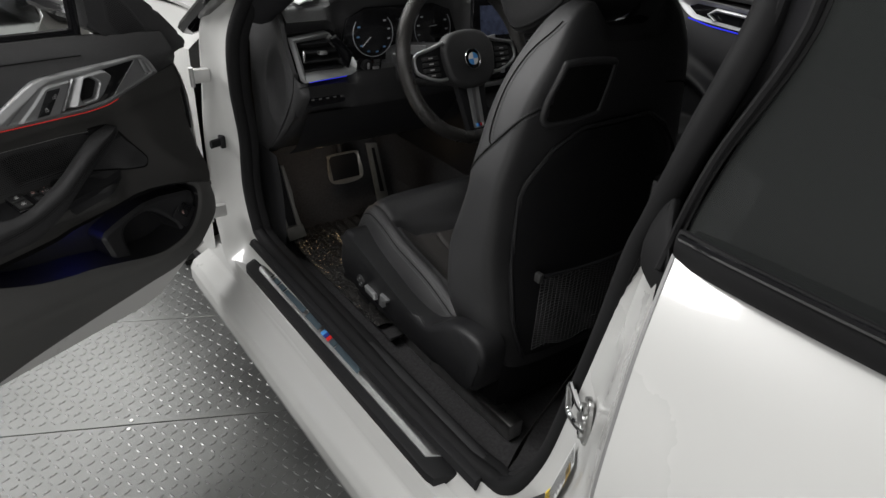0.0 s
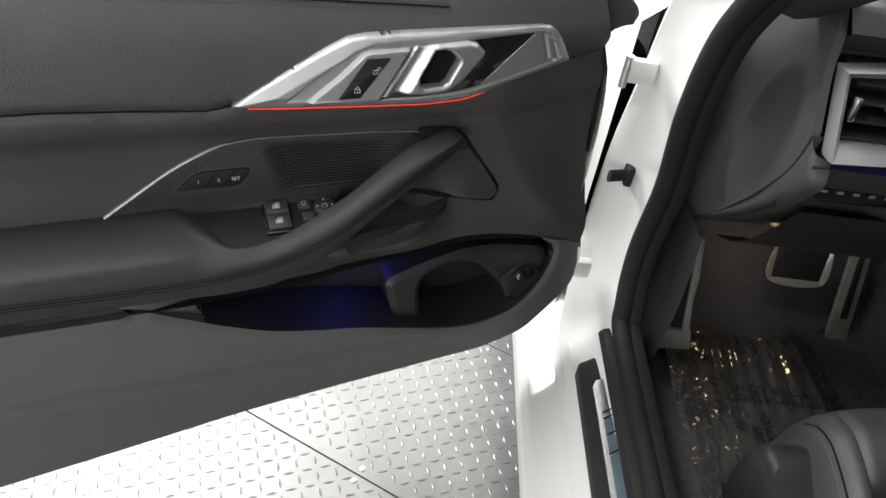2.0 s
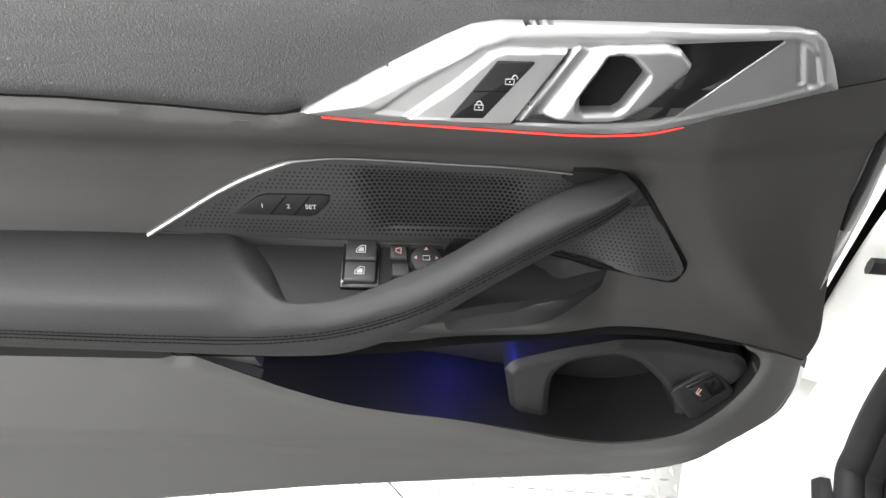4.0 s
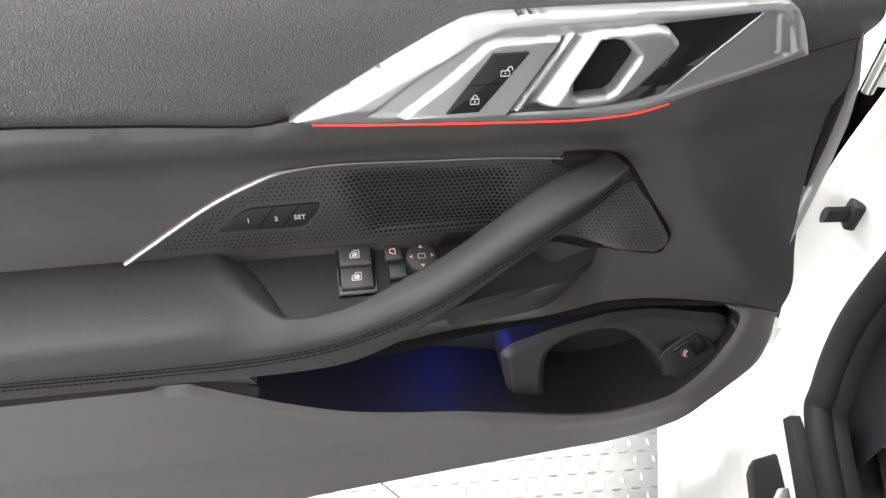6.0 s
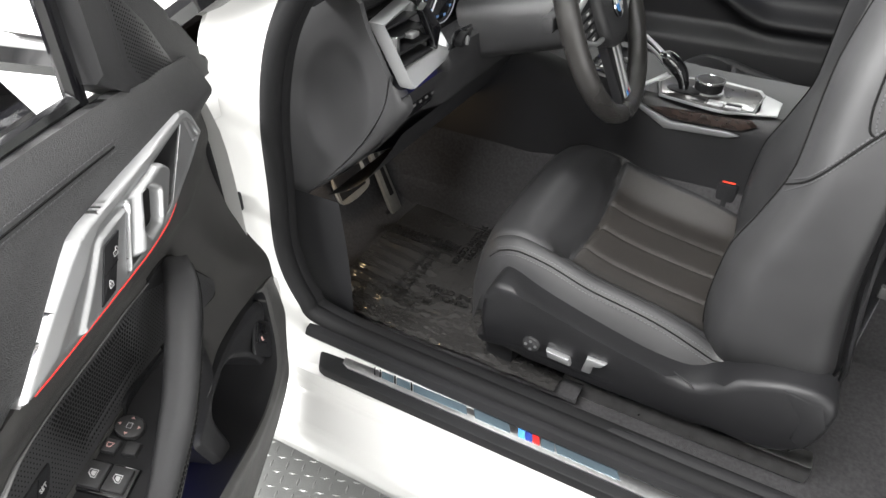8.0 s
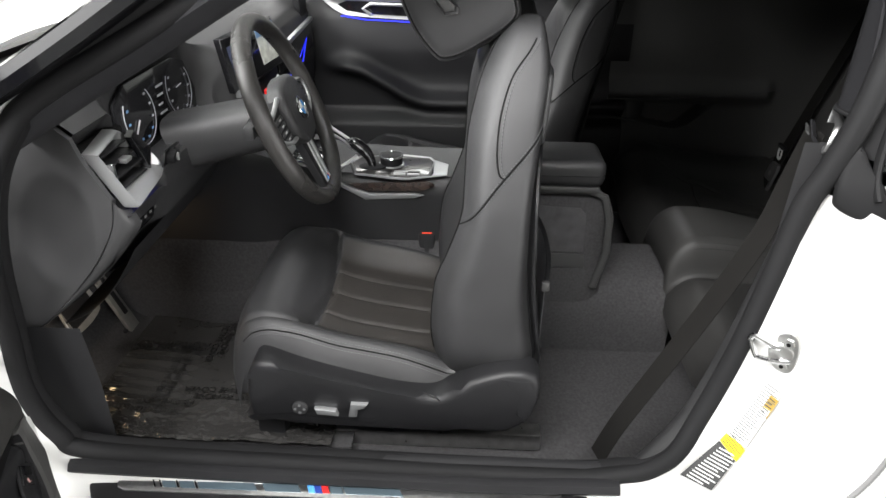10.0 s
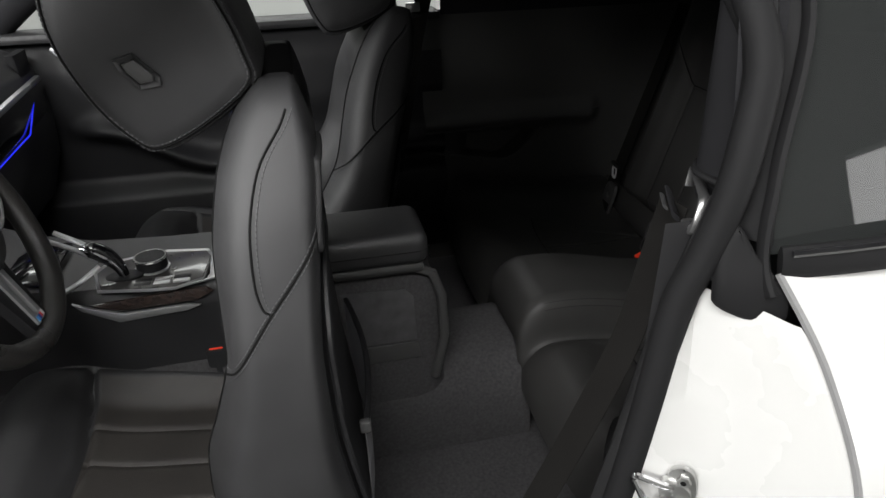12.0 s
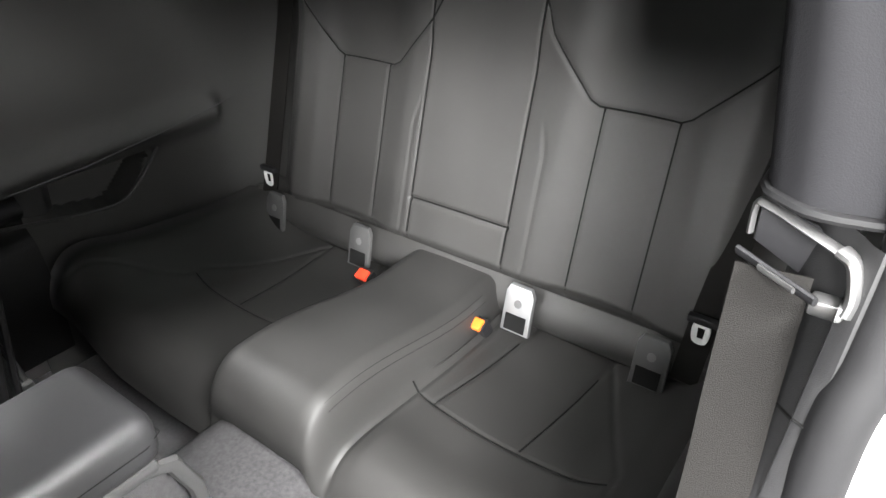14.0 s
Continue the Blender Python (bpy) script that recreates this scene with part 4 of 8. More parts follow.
TW = [(0.266, 1.185), (0.262, 1.03), (0.22, 1.003), (0.152, 0.965), (0.10, 0.947), (0.055, 0.947), (0.030, 0.960), (0.045, 0.985), (0.10, 1.045), (0.183, 1.117), (0.240, 1.172)]
TW = [(p.x, p.y) for p in polyline(TW, 72)]
part("mirror_triangle", slab(TW, 0.045, lambda x, y, z: (x, -0.065 + z, y), 0.010, 4), SOFT, door, "black tweeter corner cover")
GR = [(0.224, 1.035), (0.205, 1.008), (0.17, 0.985), (0.13, 0.982), (0.124, 1.0), (0.165, 1.062), (0.205, 1.104), (0.226, 1.120)]
part("tweeter_grille", slab(GR, 0.005, lambda x, y, z: (x, -0.024 + z, y), 0.003), GRILLE, door, "perforated black tweeter grille")
rib_bm = bmesh.new()
for k in range(46):
    for q in range(38):
        u, z = 0.118 + 0.0036 * k, 0.985 + 0.0045 * q + (0.00225 if k % 2 else 0)
        if inside(GR, u, z) > 0.006:
            vs = [rib_bm.verts.new((u + dx, -0.0184 + (0.0008 if dx == dz == 0 else 0), z + dz)) for dx, dz in ((-0.0012, 0), (0, -0.0012), (0.0012, 0), (0, 0.0012))]
            rib_bm.faces.new(vs)
tagged(part("perforation", rib_bm, SEAM, door, smooth=False), kind="stuff")

mirror = [(0.33, 1.062), (0.36, 1.055), (0.46, 1.075), (0.49, 1.11), (0.47, 1.16), (0.38, 1.19), (0.31, 1.18), (0.29, 1.12)]
part("mirror_housing", slab(mirror, 0.11, lambda x, y, z: (x - 0.08 + 0.25 * z, -0.30 + z * 0.9, y - 0.086 - 0.1 * z), 0.02, 3), GLOSS, door, "black door mirror housing")
part("mirror_glass", slab([(0.5 * (x - 0.385) * 1.7 + 0.385, 0.5 * (y - 1.12) * 1.7 + 1.12) for x, y in mirror], 0.004, lambda x, y, z: (x - 0.05, -0.198 + z, y - 0.098)), CHROME, door, "mirror glass")
part("mirror_foot", sweep([(0.26, -0.235, 1.08), (0.24, -0.15, 1.055), (0.20, -0.07, 1.03)], 0.03, 0.018, 8), GLOSS, door)

# silver handle trim
TRIM = [(0.5385, 0.8915), (0.506, 0.912), (0.466, 0.935), (0.434, 0.952), (0.417, 0.9595), (0.398, 0.963), (0.353, 0.9645), (0.275, 0.9655), (0.188, 0.967), (0.172, 0.965), (0.162, 0.960), (0.153, 0.952), (0.132, 0.919), (0.157, 0.9135), (0.212, 0.900), (0.244, 0.8905), (0.273, 0.8835), (0.303, 0.8815), (0.329, 0.8810), (0.372, 0.8825), (0.430, 0.8850), (0.487, 0.8875), (0.524, 0.8897)]
FIELD = [(0.488, 0.895), (0.458, 0.919), (0.431, 0.937), (0.412, 0.949), (0.39, 0.9565), (0.352, 0.9585), (0.274, 0.960), (0.188, 0.962), (0.174, 0.9575), (0.164, 0.949), (0.148, 0.923), (0.170, 0.917), (0.230, 0.901), (0.272, 0.891), (0.303, 0.8885), (0.340, 0.8885), (0.400, 0.8905), (0.45, 0.893)]
WEDGE = [(0.459, 0.8935), (0.426, 0.920), (0.401, 0.944), (0.394, 0.9465), (0.351, 0.948), (0.382, 0.8925)]
CAVITY = [(0.384, 0.8920), (0.3515, 0.9475), (0.350, 0.950), (0.274, 0.9555), (0.197, 0.9600), (0.194, 0.9575), (0.258, 0.8985), (0.272, 0.8955), (0.292, 0.8935), (0.33, 0.8915)]


def at_trim(off):
    def place(x, y, z):
        return (x, table([(0.10, -0.010), (0.15, -0.003), (0.20, 0.003), (0.35, 0.010), (0.56, 0.0115)], x) + off + z, y)
    return place


def trim_h(x, y):
    """Relief of the silver trim: a sloping band round a sunken field."""
    d, f, g = inside(TRIM, x, y), inside(FIELD, x, y), inside(WEDGE, x, y)
    h = 0.0025 * ease(max(0.0, d) / 0.0016) + min(0.006, 0.42 * max(0.0, d))
    if f > 0:
        h = lerp(h, 0.0042, ease(f / 0.0035))
    if g > -0.003:
        h += 0.0042 * ease((g + 0.003) / 0.004)
    # two shallow grooves at the front end
    for q, dep in ((0.0, 0.0024), (0.016, 0.0016)):
        line = 0.1745 - q * 0.9 + 0.44 * (y - 0.940) - (0.006 if y < 0.926 else 0.0)
        h -= dep * math.exp(-((x - line) / 0.0028) ** 2) * ease((y - 0.918) / 0.006) * ease((0.960 - y) / 0.005)
    return h


def flat_ring(outer, inner, depth, place, bevel=0.001, straight=False):
    """A frame between two outlines, its upper edge rounded."""
    n = 96
    a = polyline(outer, n) if straight else spline([(x, y, 0) for x, y in outer], n, True)
    b = []
    for p in a:
        best, d = None, 9
        for (ax, ay), (bx, by) in zip(inner, inner[1:] + inner[:1]):
            dx, dy = bx - ax, by - ay
            t = min(1, max(0, ((p.x - ax) * dx + (p.y - ay) * dy) / (dx * dx + dy * dy)))
            q = Vector((ax + t * dx, ay + t * dy, 0))
            if (q - p).length < d:
                best, d = q, (q - p).length
        b.append(best)
    bm = bmesh.new()
    rows = []
    for line, z in ((a, 0), (a, depth * 0.7), ([p.lerp(q, 0.12) for p, q in zip(a, b)], depth), ([p.lerp(q, 0.6) for p, q in zip(a, b)], depth * 0.72), (b, depth * 0.3), (b, 0)):
        rows.append([bm.verts.new(place(p.x, p.y, z)) for p in line])
    for r, s in zip(rows, rows[1:]):
        for i in range(n):
            try:
                bm.faces.new((r[i], r[(i + 1) % n], s[(i + 1) % n], s[i]))
            except ValueError:
                pass
    bmesh.ops.remove_doubles(bm, verts=bm.verts, dist=1e-5)
    return bm


trim = part("handle_trim", sheet(TRIM, lambda x, y: at_trim(trim_h(x, y))(x, y, 0), 0.0016, [CAVITY], 0.010), SATIN, door, "satin silver angular handle trim")
part("lock_switch", slab([(0.428, 0.8975), (0.4285, 0.8965), (0.4045, 0.8970), (0.3725, 0.9405), (0.3735, 0.9415), (0.3985, 0.9410)], 0.0022, at_trim(0.0080), 0.0008), DARK, trim, "black lock switch")
part("switch_split", sweep([at_trim(0.0106)(x, y, 0) for x, y in ((0.4135, 0.9185), (0.3885, 0.9195))], 0.0004, None, 4), SEAM, trim)
part("corner_field", sheet(CAVITY, lambda x, y: at_trim(-0.002 + 0.0035 * ease((0.262 + 0.75 * abs(y - 0.9375) - x) / 0.022))(x, y, 0), 0.003, edge=0.006), mat("satin_black_recess", (0.007, 0.007, 0.0075), 0.30, vary=0.05), trim, "satin black recess behind the handle")
part("corner_edge", sweep([at_trim(0.0042)(x, y, 0) for x, y in ((0.195, 0.9585), (0.225, 0.9305), (0.257, 0.8995), (0.272, 0.8955), (0.292, 0.8935), (0.33, 0.8915))], 0.0007, 0.0008, 6, (0, 1, 0)), SATIN, trim)
HANDLE = [(0.380, 0.8950), (0.3465, 0.9510), (0.343, 0.9530), (0.282, 0.9560), (0.271, 0.9530), (0.2605, 0.9430), (0.2620, 0.9375), (0.285, 0.9095), (0.300, 0.8995), (0.312, 0.8965), (0.330, 0.8960), (0.36, 0.8975)]
HOLE = [(0.3215, 0.9475), (0.3115, 0.9485), (0.3045, 0.9465), (0.2925, 0.9355), (0.2925, 0.9325), (0.3040, 0.9095), (0.3090, 0.9060), (0.332, 0.9050), (0.3355, 0.9080), (0.3365, 0.9165), (0.3335, 0.9230)]


def handle_h(x, y):
    d, c = inside(HANDLE, x, y), -inside(HOLE, x, y)
    h = 0.0075 + 0.0065 * math.sqrt(max(0.0, 1 - (1 - min(1.0, max(0.0, d) / 0.005)) ** 2))
    # the blade falls away into the grip
    side = (x - 0.333) + 0.55 * (y - 0.925)
    h -= 0.0085 * ease(side / 0.016) * ease((0.030 - side) / 0.012)
    h -= 0.0045 * max(0.0, 1 - c / 0.004) ** 2
    return h


part("pull_handle", sheet(HANDLE, lambda x, y: at_trim(handle_h(x, y))(x, y, 0), 0.0015, [HOLE], 0.010), SATIN, trim, "satin silver inner door handle")
# the hollow's shade is a near-black sheet
part("handle_slot", sheet(HOLE, lambda x, y: at_trim(0.001)(x, y, 0), 0.006), SEAM, trim, "flat black sheet for the shaded hollow behind the handle")
for (x, y), kind_ in (((0.3885, 0.9275), "open"), ((0.4085, 0.9068), "shut")):
    o = -0.0032 if kind_ == "open" else 0.0
    body = [(x - 0.0030, y - 0.0026), (x + 0.0030, y - 0.0026), (x + 0.0030, y + 0.0014), (x - 0.0030, y + 0.0014), (x - 0.0030, y - 0.0026)]
    g = [sweep([at_trim(0.0106)(p, q, 0) for p, q in body], 0.00042, None, 4, (0, 1, 0)),
         sweep([at_trim(0.0106)(x + o + 0.0019 * math.cos(a), y + 0.0016 + 0.0028 * math.sin(a), 0) for a in [k * math.pi / 8 for k in range(9)]], 0.00042, None, 4, (0, 1, 0)),
         disc(0.0006, 0.0004, 8, lambda p, q, z, x=x, y=y: at_trim(0.0104)(x + p, y - 0.0006 + q, z))]
    part("lock_symbol", join(g), WHITE_INK, trim)
part("light_strip", sweep([at_trim(0.0012)(p.x, p.y, 0) for p in spline([(0.523, 0.8890, 0), (0.487, 0.8866, 0), (0.430, 0.8840, 0), (0.372, 0.8816, 0), (0.329, 0.8800, 0), (0.303, 0.8804, 0), (0.273, 0.8824, 0), (0.247, 0.8890, 0)], 40)], 0.0010, 0.0010, 6, (0, 1, 0)), RED_GLOW, door, "thin red ambient light strip")

# speaker grille and its strip
def grille_w(u, z):
    """The grille sits a little behind the panel, its middle pressed in."""
    edge = inside(SPK, u, z)
    mid = ease((u - 0.352) / 0.03) * ease((0.505 + 0.35 * (z - 0.80) - u) / 0.03) * ease((edge - 0.008) / 0.012)
    return -0.0095 + 0.03 * max(0.0, 0.275 - u) * 0.3 - 0.004 * mid + 0.010 * ease((0.30 - u) / 0.06) * ease((0.80 - z) / 0.06)


part("grille_gap", sweep([(u, card_w(u, z) + 0.0006, z) for u, z in dense([(0.322, 0.8385), (0.301, 0.8390), (0.2817, 0.8362), (0.2684, 0.8300), (0.2555, 0.8170), (0.228, 0.7794), (0.2025, 0.7450), (0.198, 0.7353), (0.201, 0.7264), (0.209, 0.7210), (0.2456, 0.7278), (0.2845, 0.7368), (0.3335, 0.7500)], 80)], 0.0026, 0.0016, 6, (0, 1, 0)), SEAM, door, "dark gap round the grille")
part("speaker_grille", sheet(SPK, lambda u, z: (u, grille_w(u, z), z), 0.006, edge=0.008), GRILLE, door, "perforated black speaker grille")
MEMORY = [(0.6065, 0.7815), (0.5845, 0.8005), (0.576, 0.8030), (0.531, 0.8040), (0.5235, 0.8030), (0.5255, 0.7955), (0.5355, 0.7830), (0.541, 0.7810)]
hole_bm = bmesh.new()
for k in range(120):
    for q in range(34):
        u, z = 0.192 + 0.0042 * k, 0.712 + 0.0039 * q
        u += 0.0021 if q % 2 else 0
        if inside(SPK, u, z) > 0.006 and inside(MEMORY, u, z) < -0.004:
            r = lerp(0.0008, 0.0018, ease((u - 0.345) / 0.03) * ease((0.510 + 0.35 * (z - 0.80) - u) / 0.03) * ease((inside(SPK, u, z) - 0.006) / 0.012))
            w = grille_w(u, z) + 0.0005
            hole_bm.faces.new([hole_bm.verts.new((u + r * math.cos(a), w, z + r * math.sin(a))) for a in [n * math.pi / 3 for n in range(6)]])
tagged(part("perforation", hole_bm, SEAM, door, smooth=False), kind="stuff")
strip = dense([(0.683, 0.757), (0.664, 0.7705), (0.606, 0.8110), (0.562, 0.8345), (0.538, 0.8405), (0.502, 0.8435), (0.427, 0.8410), (0.374, 0.8392), (0.322, 0.8345)], 60)
part("grille_strip", sweep([(u, card_w(u, z) + 0.0015, z) for u, z in strip], 0.0026, 0.0030, 8, (0, 1, 0), scale=lambda t: 1 - 0.7 * ease((t - 0.3) / 0.25)), mat("grey_metal_strip", (0.20, 0.20, 0.20), 0.4, metal=0.6), door, "dark silver edge strip")
MEMW = grille_w(0.56, 0.79)
part("memory_panel", slab(MEMORY, 0.0022, lambda x, y, z: (x, MEMW + z, y), 0.0010), DARK, door, "black seat memory buttons")
for a, b in (((0.560, 0.8025), (0.575, 0.7825)), ((0.540, 0.8030), (0.555, 0.7825))):
    part("button_gap", sweep([(a[0], MEMW + 0.0023, a[1]), (b[0], MEMW + 0.0023, b[1])], 0.0006, None, 4), SEAM, door)
TURN = pose(0, 0, 0, 90, 0, 180)
for s, u in (("1", 0.581), ("2", 0.559), ("SET", 0.540)):
    text("button_text", s, 0.0062, Matrix.Translation((u, MEMW + 0.0024, 0.7915)) @ TURN, WHITE_INK, door)

# switch tray: a sloping plate between grille and pull
TRAY = soft([(0.616, -0.010), (0.600, 0.012), (0.582, 0.036), (0.565, 0.058), (0.552, 0.066), (0.52, 0.066), (0.47, 0.062), (0.42, 0.054), (0.36, 0.040), (0.31, 0.026), (0.282, 0.012), (0.272, -0.002), (0.275, -0.012), (0.40, -0.014), (0.55, -0.013)], 70)


def tray_z(u, w):
    return 0.7455 - 0.28 * w - 0.012 * ease((0.40 - u) / 0.10)


part("switch_tray", sheet(TRAY, lambda u, w: (u, w, tray_z(u, w)), 0.006, edge=0.012, turn=(0, 0, -1)), DARK, door, "matt black switch tray")
UPW = lambda u, w, h=0.0: (lambda x, y, z: (u + x, w - y, tray_z(u, w) + h + 0.28 * y + z))
part("switch_base", slab([(-0.0165, 0.0215), (0.0165, 0.0215), (0.0165, -0.0235), (-0.0165, -0.0235)], 0.0035, UPW(0.4975, 0.012), 0.0012), GLOSS, door, "black switch base")
for w in (0.001, 0.0225):
    part("window_switch", slab([(-0.0135, -0.0098), (0.0135, -0.0098), (0.0135, 0.0098), (-0.0135, 0.0098)], 0.0045, UPW(0.4975, w, 0.0030), 0.002), SOFT, door, "black window switch")
    sym = [sweep([UPW(0.4975, w, 0.0078)(x, y, 0) for x, y in ((0.0042, -0.0034), (-0.0036, -0.0034), (-0.0036, 0.0036), (0.0004, 0.0036), (0.0042, -0.0002), (0.0042, -0.0034))], 0.0005, None, 4),
           slab([(-0.0022, -0.0022), (0.0026, -0.0022), (0.0026, -0.0004), (0.0006, 0.0016), (-0.0022, 0.0016)], 0.0004, UPW(0.4975, w, 0.0076))]
    part("window_symbol", join(sym), WHITE_INK, door)
part("mirror_dial", disc(0.0135, 0.006, 28, UPW(0.440, 0.007, 0.0), 0.002), SOFT, door, "round mirror adjuster")
for a in range(4):
    c, s = math.cos(a * math.pi / 2), math.sin(a * math.pi / 2)
    part("dial_mark", slab([(0.0108 * c, 0.0108 * s), (0.0082 * c - 0.0018 * s, 0.0082 * s + 0.0018 * c), (0.0082 * c + 0.0018 * s, 0.0082 * s - 0.0018 * c)], 0.0004, UPW(0.440, 0.007, 0.0061)), RED_INK, door)
part("dial_square", sweep([UPW(0.440, 0.007, 0.0062)(x, y, 0) for x, y in ((-0.003, -0.0022), (0.003, -0.0022), (0.003, 0.0022), (-0.003, 0.0022), (-0.003, -0.0022))], 0.0004, None, 4), WHITE_INK, door)
for u, w in ((0.4645, 0.000), (0.4625, 0.0185)):
    part("mirror_button", slab([(-0.0075, -0.0065), (0.0075, -0.0065), (0.0075, 0.0065), (-0.0075, 0.0065)], 0.0055, UPW(u, w), 0.002), SOFT, door)
part("mirror_symbol", sweep([UPW(0.4645, 0.0, 0.0058)(x, y, 0) for x, y in ((-0.002, 0.003), (-0.002, -0.003), (0.0025, -0.001), (0.0025, 0.002), (-0.001, 0.003))], 0.0005, None, 4), RED_INK, door)

# armrest and its diagonal pull: inner top edge, front, lower edge (u, w, z) along the way
ARM_T = [(1.27, -0.03, 0.752), (0.90, -0.03, 0.755), (0.75, -0.03, 0.757), (0.66, -0.03, 0.757), (0.618, -0.020, 0.757), (0.598, 0.012, 0.755), (0.578, 0.040, 0.750), (0.553, 0.061, 0.7445), (0.509, 0.057, 0.747), (0.464, 0.050, 0.765), (0.426, 0.045, 0.785), (0.384, 0.037, 0.813), (0.358, 0.030, 0.828), (0.331, 0.020, 0.837), (0.302, 0.008, 0.839), (0.282, -0.004, 0.838)]
ARM_S = [(1.27, 0.075, 0.726), (0.90, 0.077, 0.722), (0.777, 0.078, 0.720), (0.68, 0.078, 0.717), (0.64, 0.078, 0.7165), (0.615, 0.078, 0.716), (0.592, 0.078, 0.7165), (0.564, 0.078, 0.718), (0.520, 0.078, 0.725), (0.478, 0.077, 0.739), (0.440, 0.076, 0.758), (0.398, 0.071, 0.785), (0.364, 0.064, 0.805), (0.334, 0.055, 0.818), (0.302, 0.040, 0.827), (0.272, 0.018, 0.833)]
ARM_L = [(1.27, 0.062, 0.694), (0.90, 0.065, 0.692), (0.793, 0.066, 0.691), (0.69, 0.066, 0.688), (0.655, 0.066, 0.6865), (0.62, 0.066, 0.685), (0.595, 0.066, 0.684), (0.560, 0.066, 0.684), (0.511, 0.066, 0.689), (0.467, 0.064, 0.707), (0.432, 0.061, 0.729), (0.385, 0.053, 0.762), (0.350, 0.046, 0.784), (0.319, 0.038, 0.800), (0.289, 0.026, 0.814), (0.262, 0.006, 0.822)]
ARM_N, ARM_Q = 120, 40
arm_t, arm_s, arm_l = spline(ARM_T, ARM_N), spline(ARM_S, ARM_N), spline(ARM_L, ARM_N)
arm_rings = []
for T, S, L in zip(arm_t, arm_s, arm_l):
    pull = ease((0.60 - T.x) / 0.05)
    edge = Vector((lerp(T.x, S.x, 0.70), lerp(lerp(T.y, S.y, 0.70), 0.066, 1 - pull), lerp(lerp(T.z, S.z, 0.18), T.z - 0.007, 1 - pull)))
    front = S.lerp(edge, 0.5) + Vector((0, 0.0035, 0.003))
    under = Vector((lerp(L.x, T.x, 0.3 * pull), lerp(-0.03, T.y - 0.004, pull), lerp(L.z + 0.002, lerp(T.z, L.z, 0.62), pull)))
    back = Vector((T.x, lerp(-0.03, T.y - 0.006, pull), lerp(T.z - 0.02, lerp(T.z, L.z, 0.25), pull)))
    low = L.lerp(under, 0.16) + Vector((0, 0, -0.002))
    mid = T.lerp(edge, 0.5) + Vector((0, 0, 0.0015))
    arm_rings.append(spline([T, mid, edge, front, S, S.lerp(L, 0.55) + Vector((0, 0.002, 0)), L, low, under, back], ARM_Q, True))
part("armrest", loft(arm_rings), leather("grained_armrest_leather", (0.021, 0.021, 0.022), 0.56, 700, 0.45, spec=0.28), door, "padded dark grey leather armrest and pull")
out_ = Vector((0, 0.0006, 0))
part("pull_seam", sweep([r[16] + out_ * 0.1 for r in arm_rings[:-3]], 0.0007, None, 5), SEAM, door)
for q, off in ((16, 0.0045), (16, -0.0045)):
    part("stitching", stitches([r[q] + (r[q - 1] - r[q + 1]).normalized() * off + out_ for r in arm_rings[:-3]], 0.00045, 0.0045, 0.7), SEAM, door)
CAP_OUT = [(0.330, 0.830), (0.322, 0.8372), (0.300, 0.8378), (0.2825, 0.8350), (0.2700, 0.8290), (0.2580, 0.8160), (0.2480, 0.8030), (0.262, 0.800), (0.30, 0.815)]
part("pull_socket", sheet(CAP_OUT, lambda u, z: (u, card_w(u, z) + 0.0015, z), 0.005, edge=0.02), DARK, door, "black socket of the pull")


# stitched line along the window ledge
def ledge(dz):
    return [(u, card_w(u, table(TOP_EDGE, u) - 0.030 - dz) + 0.0006, table(TOP_EDGE, u) - 0.030 - dz) for u in [0.30 + 0.03 * k for k in range(33)]]


part("ledge_seam", sweep(ledge(0.004), 0.0011, None, 5), SEAM, door)
for dz in (0.0, 0.008):
    part("stitching", stitches(ledge(dz), 0.0007), STITCH, door)
# hinges and check strap on the jamb
strap = part("check_strap", sweep([(-0.800, 0.69, 0.668), (-0.755, 0.705, 0.668), (-0.72, 0.71, 0.668)], 0.006, 0.012, 8), DARK, car, "black door check strap")
part("strap_bracket", box(-0.735, -0.705, 0.695, 0.725, 0.648, 0.688, 0.004), DARK, strap)
part("strap_clip", box(-0.772, -0.758, 0.690, 0.717, 0.650, 0.686, 0.004), DARK, strap)
for z in (0.86, 0.48):
    hinge = part("hinge", box(-0.830, -0.786, 0.664, 0.684, z - 0.018, z + 0.018, 0.005), PAINT, car, "white painted door hinge")
    part("hinge_pin", sweep([(-0.832, 0.666, z - 0.024), (-0.832, 0.666, z + 0.024)], 0.006, None, 10), STEEL, hinge)
# moulded end of the switch tray under the pull, its recess shade painted black
TRAY_END = soft([(0.42, 0.756), (0.3655, 0.7520), (0.3344, 0.7480), (0.290, 0.7370), (0.2765, 0.7325), (0.2784, 0.7255), (0.2854, 0.7180), (0.3016, 0.7120), (0.3433, 0.7069), (0.385, 0.7014), (0.42, 0.700)], 60)
part("tray_end", sheet(TRAY_END, lambda u, z: (u, card_w(u, z) + 0.0035 - 0.0025 * ease(inside(TRAY_END, u, z) / 0.012), z), 0.006, edge=0.006), SKIRT, door, "smooth tray end with its recess shade put in as black")
# blue lamp in the door pocket
bulb = bpy.data.lights.new("pocket_light", "POINT")
bulb.energy, bulb.color, bulb.shadow_soft_size = 0.16, (0.03, 0.05, 1.0), 0.006
lit = new("pocket_light", bulb)
lit.matrix_world = door.matrix_world @ Matrix.Translation((0.385, -0.03, 0.640))


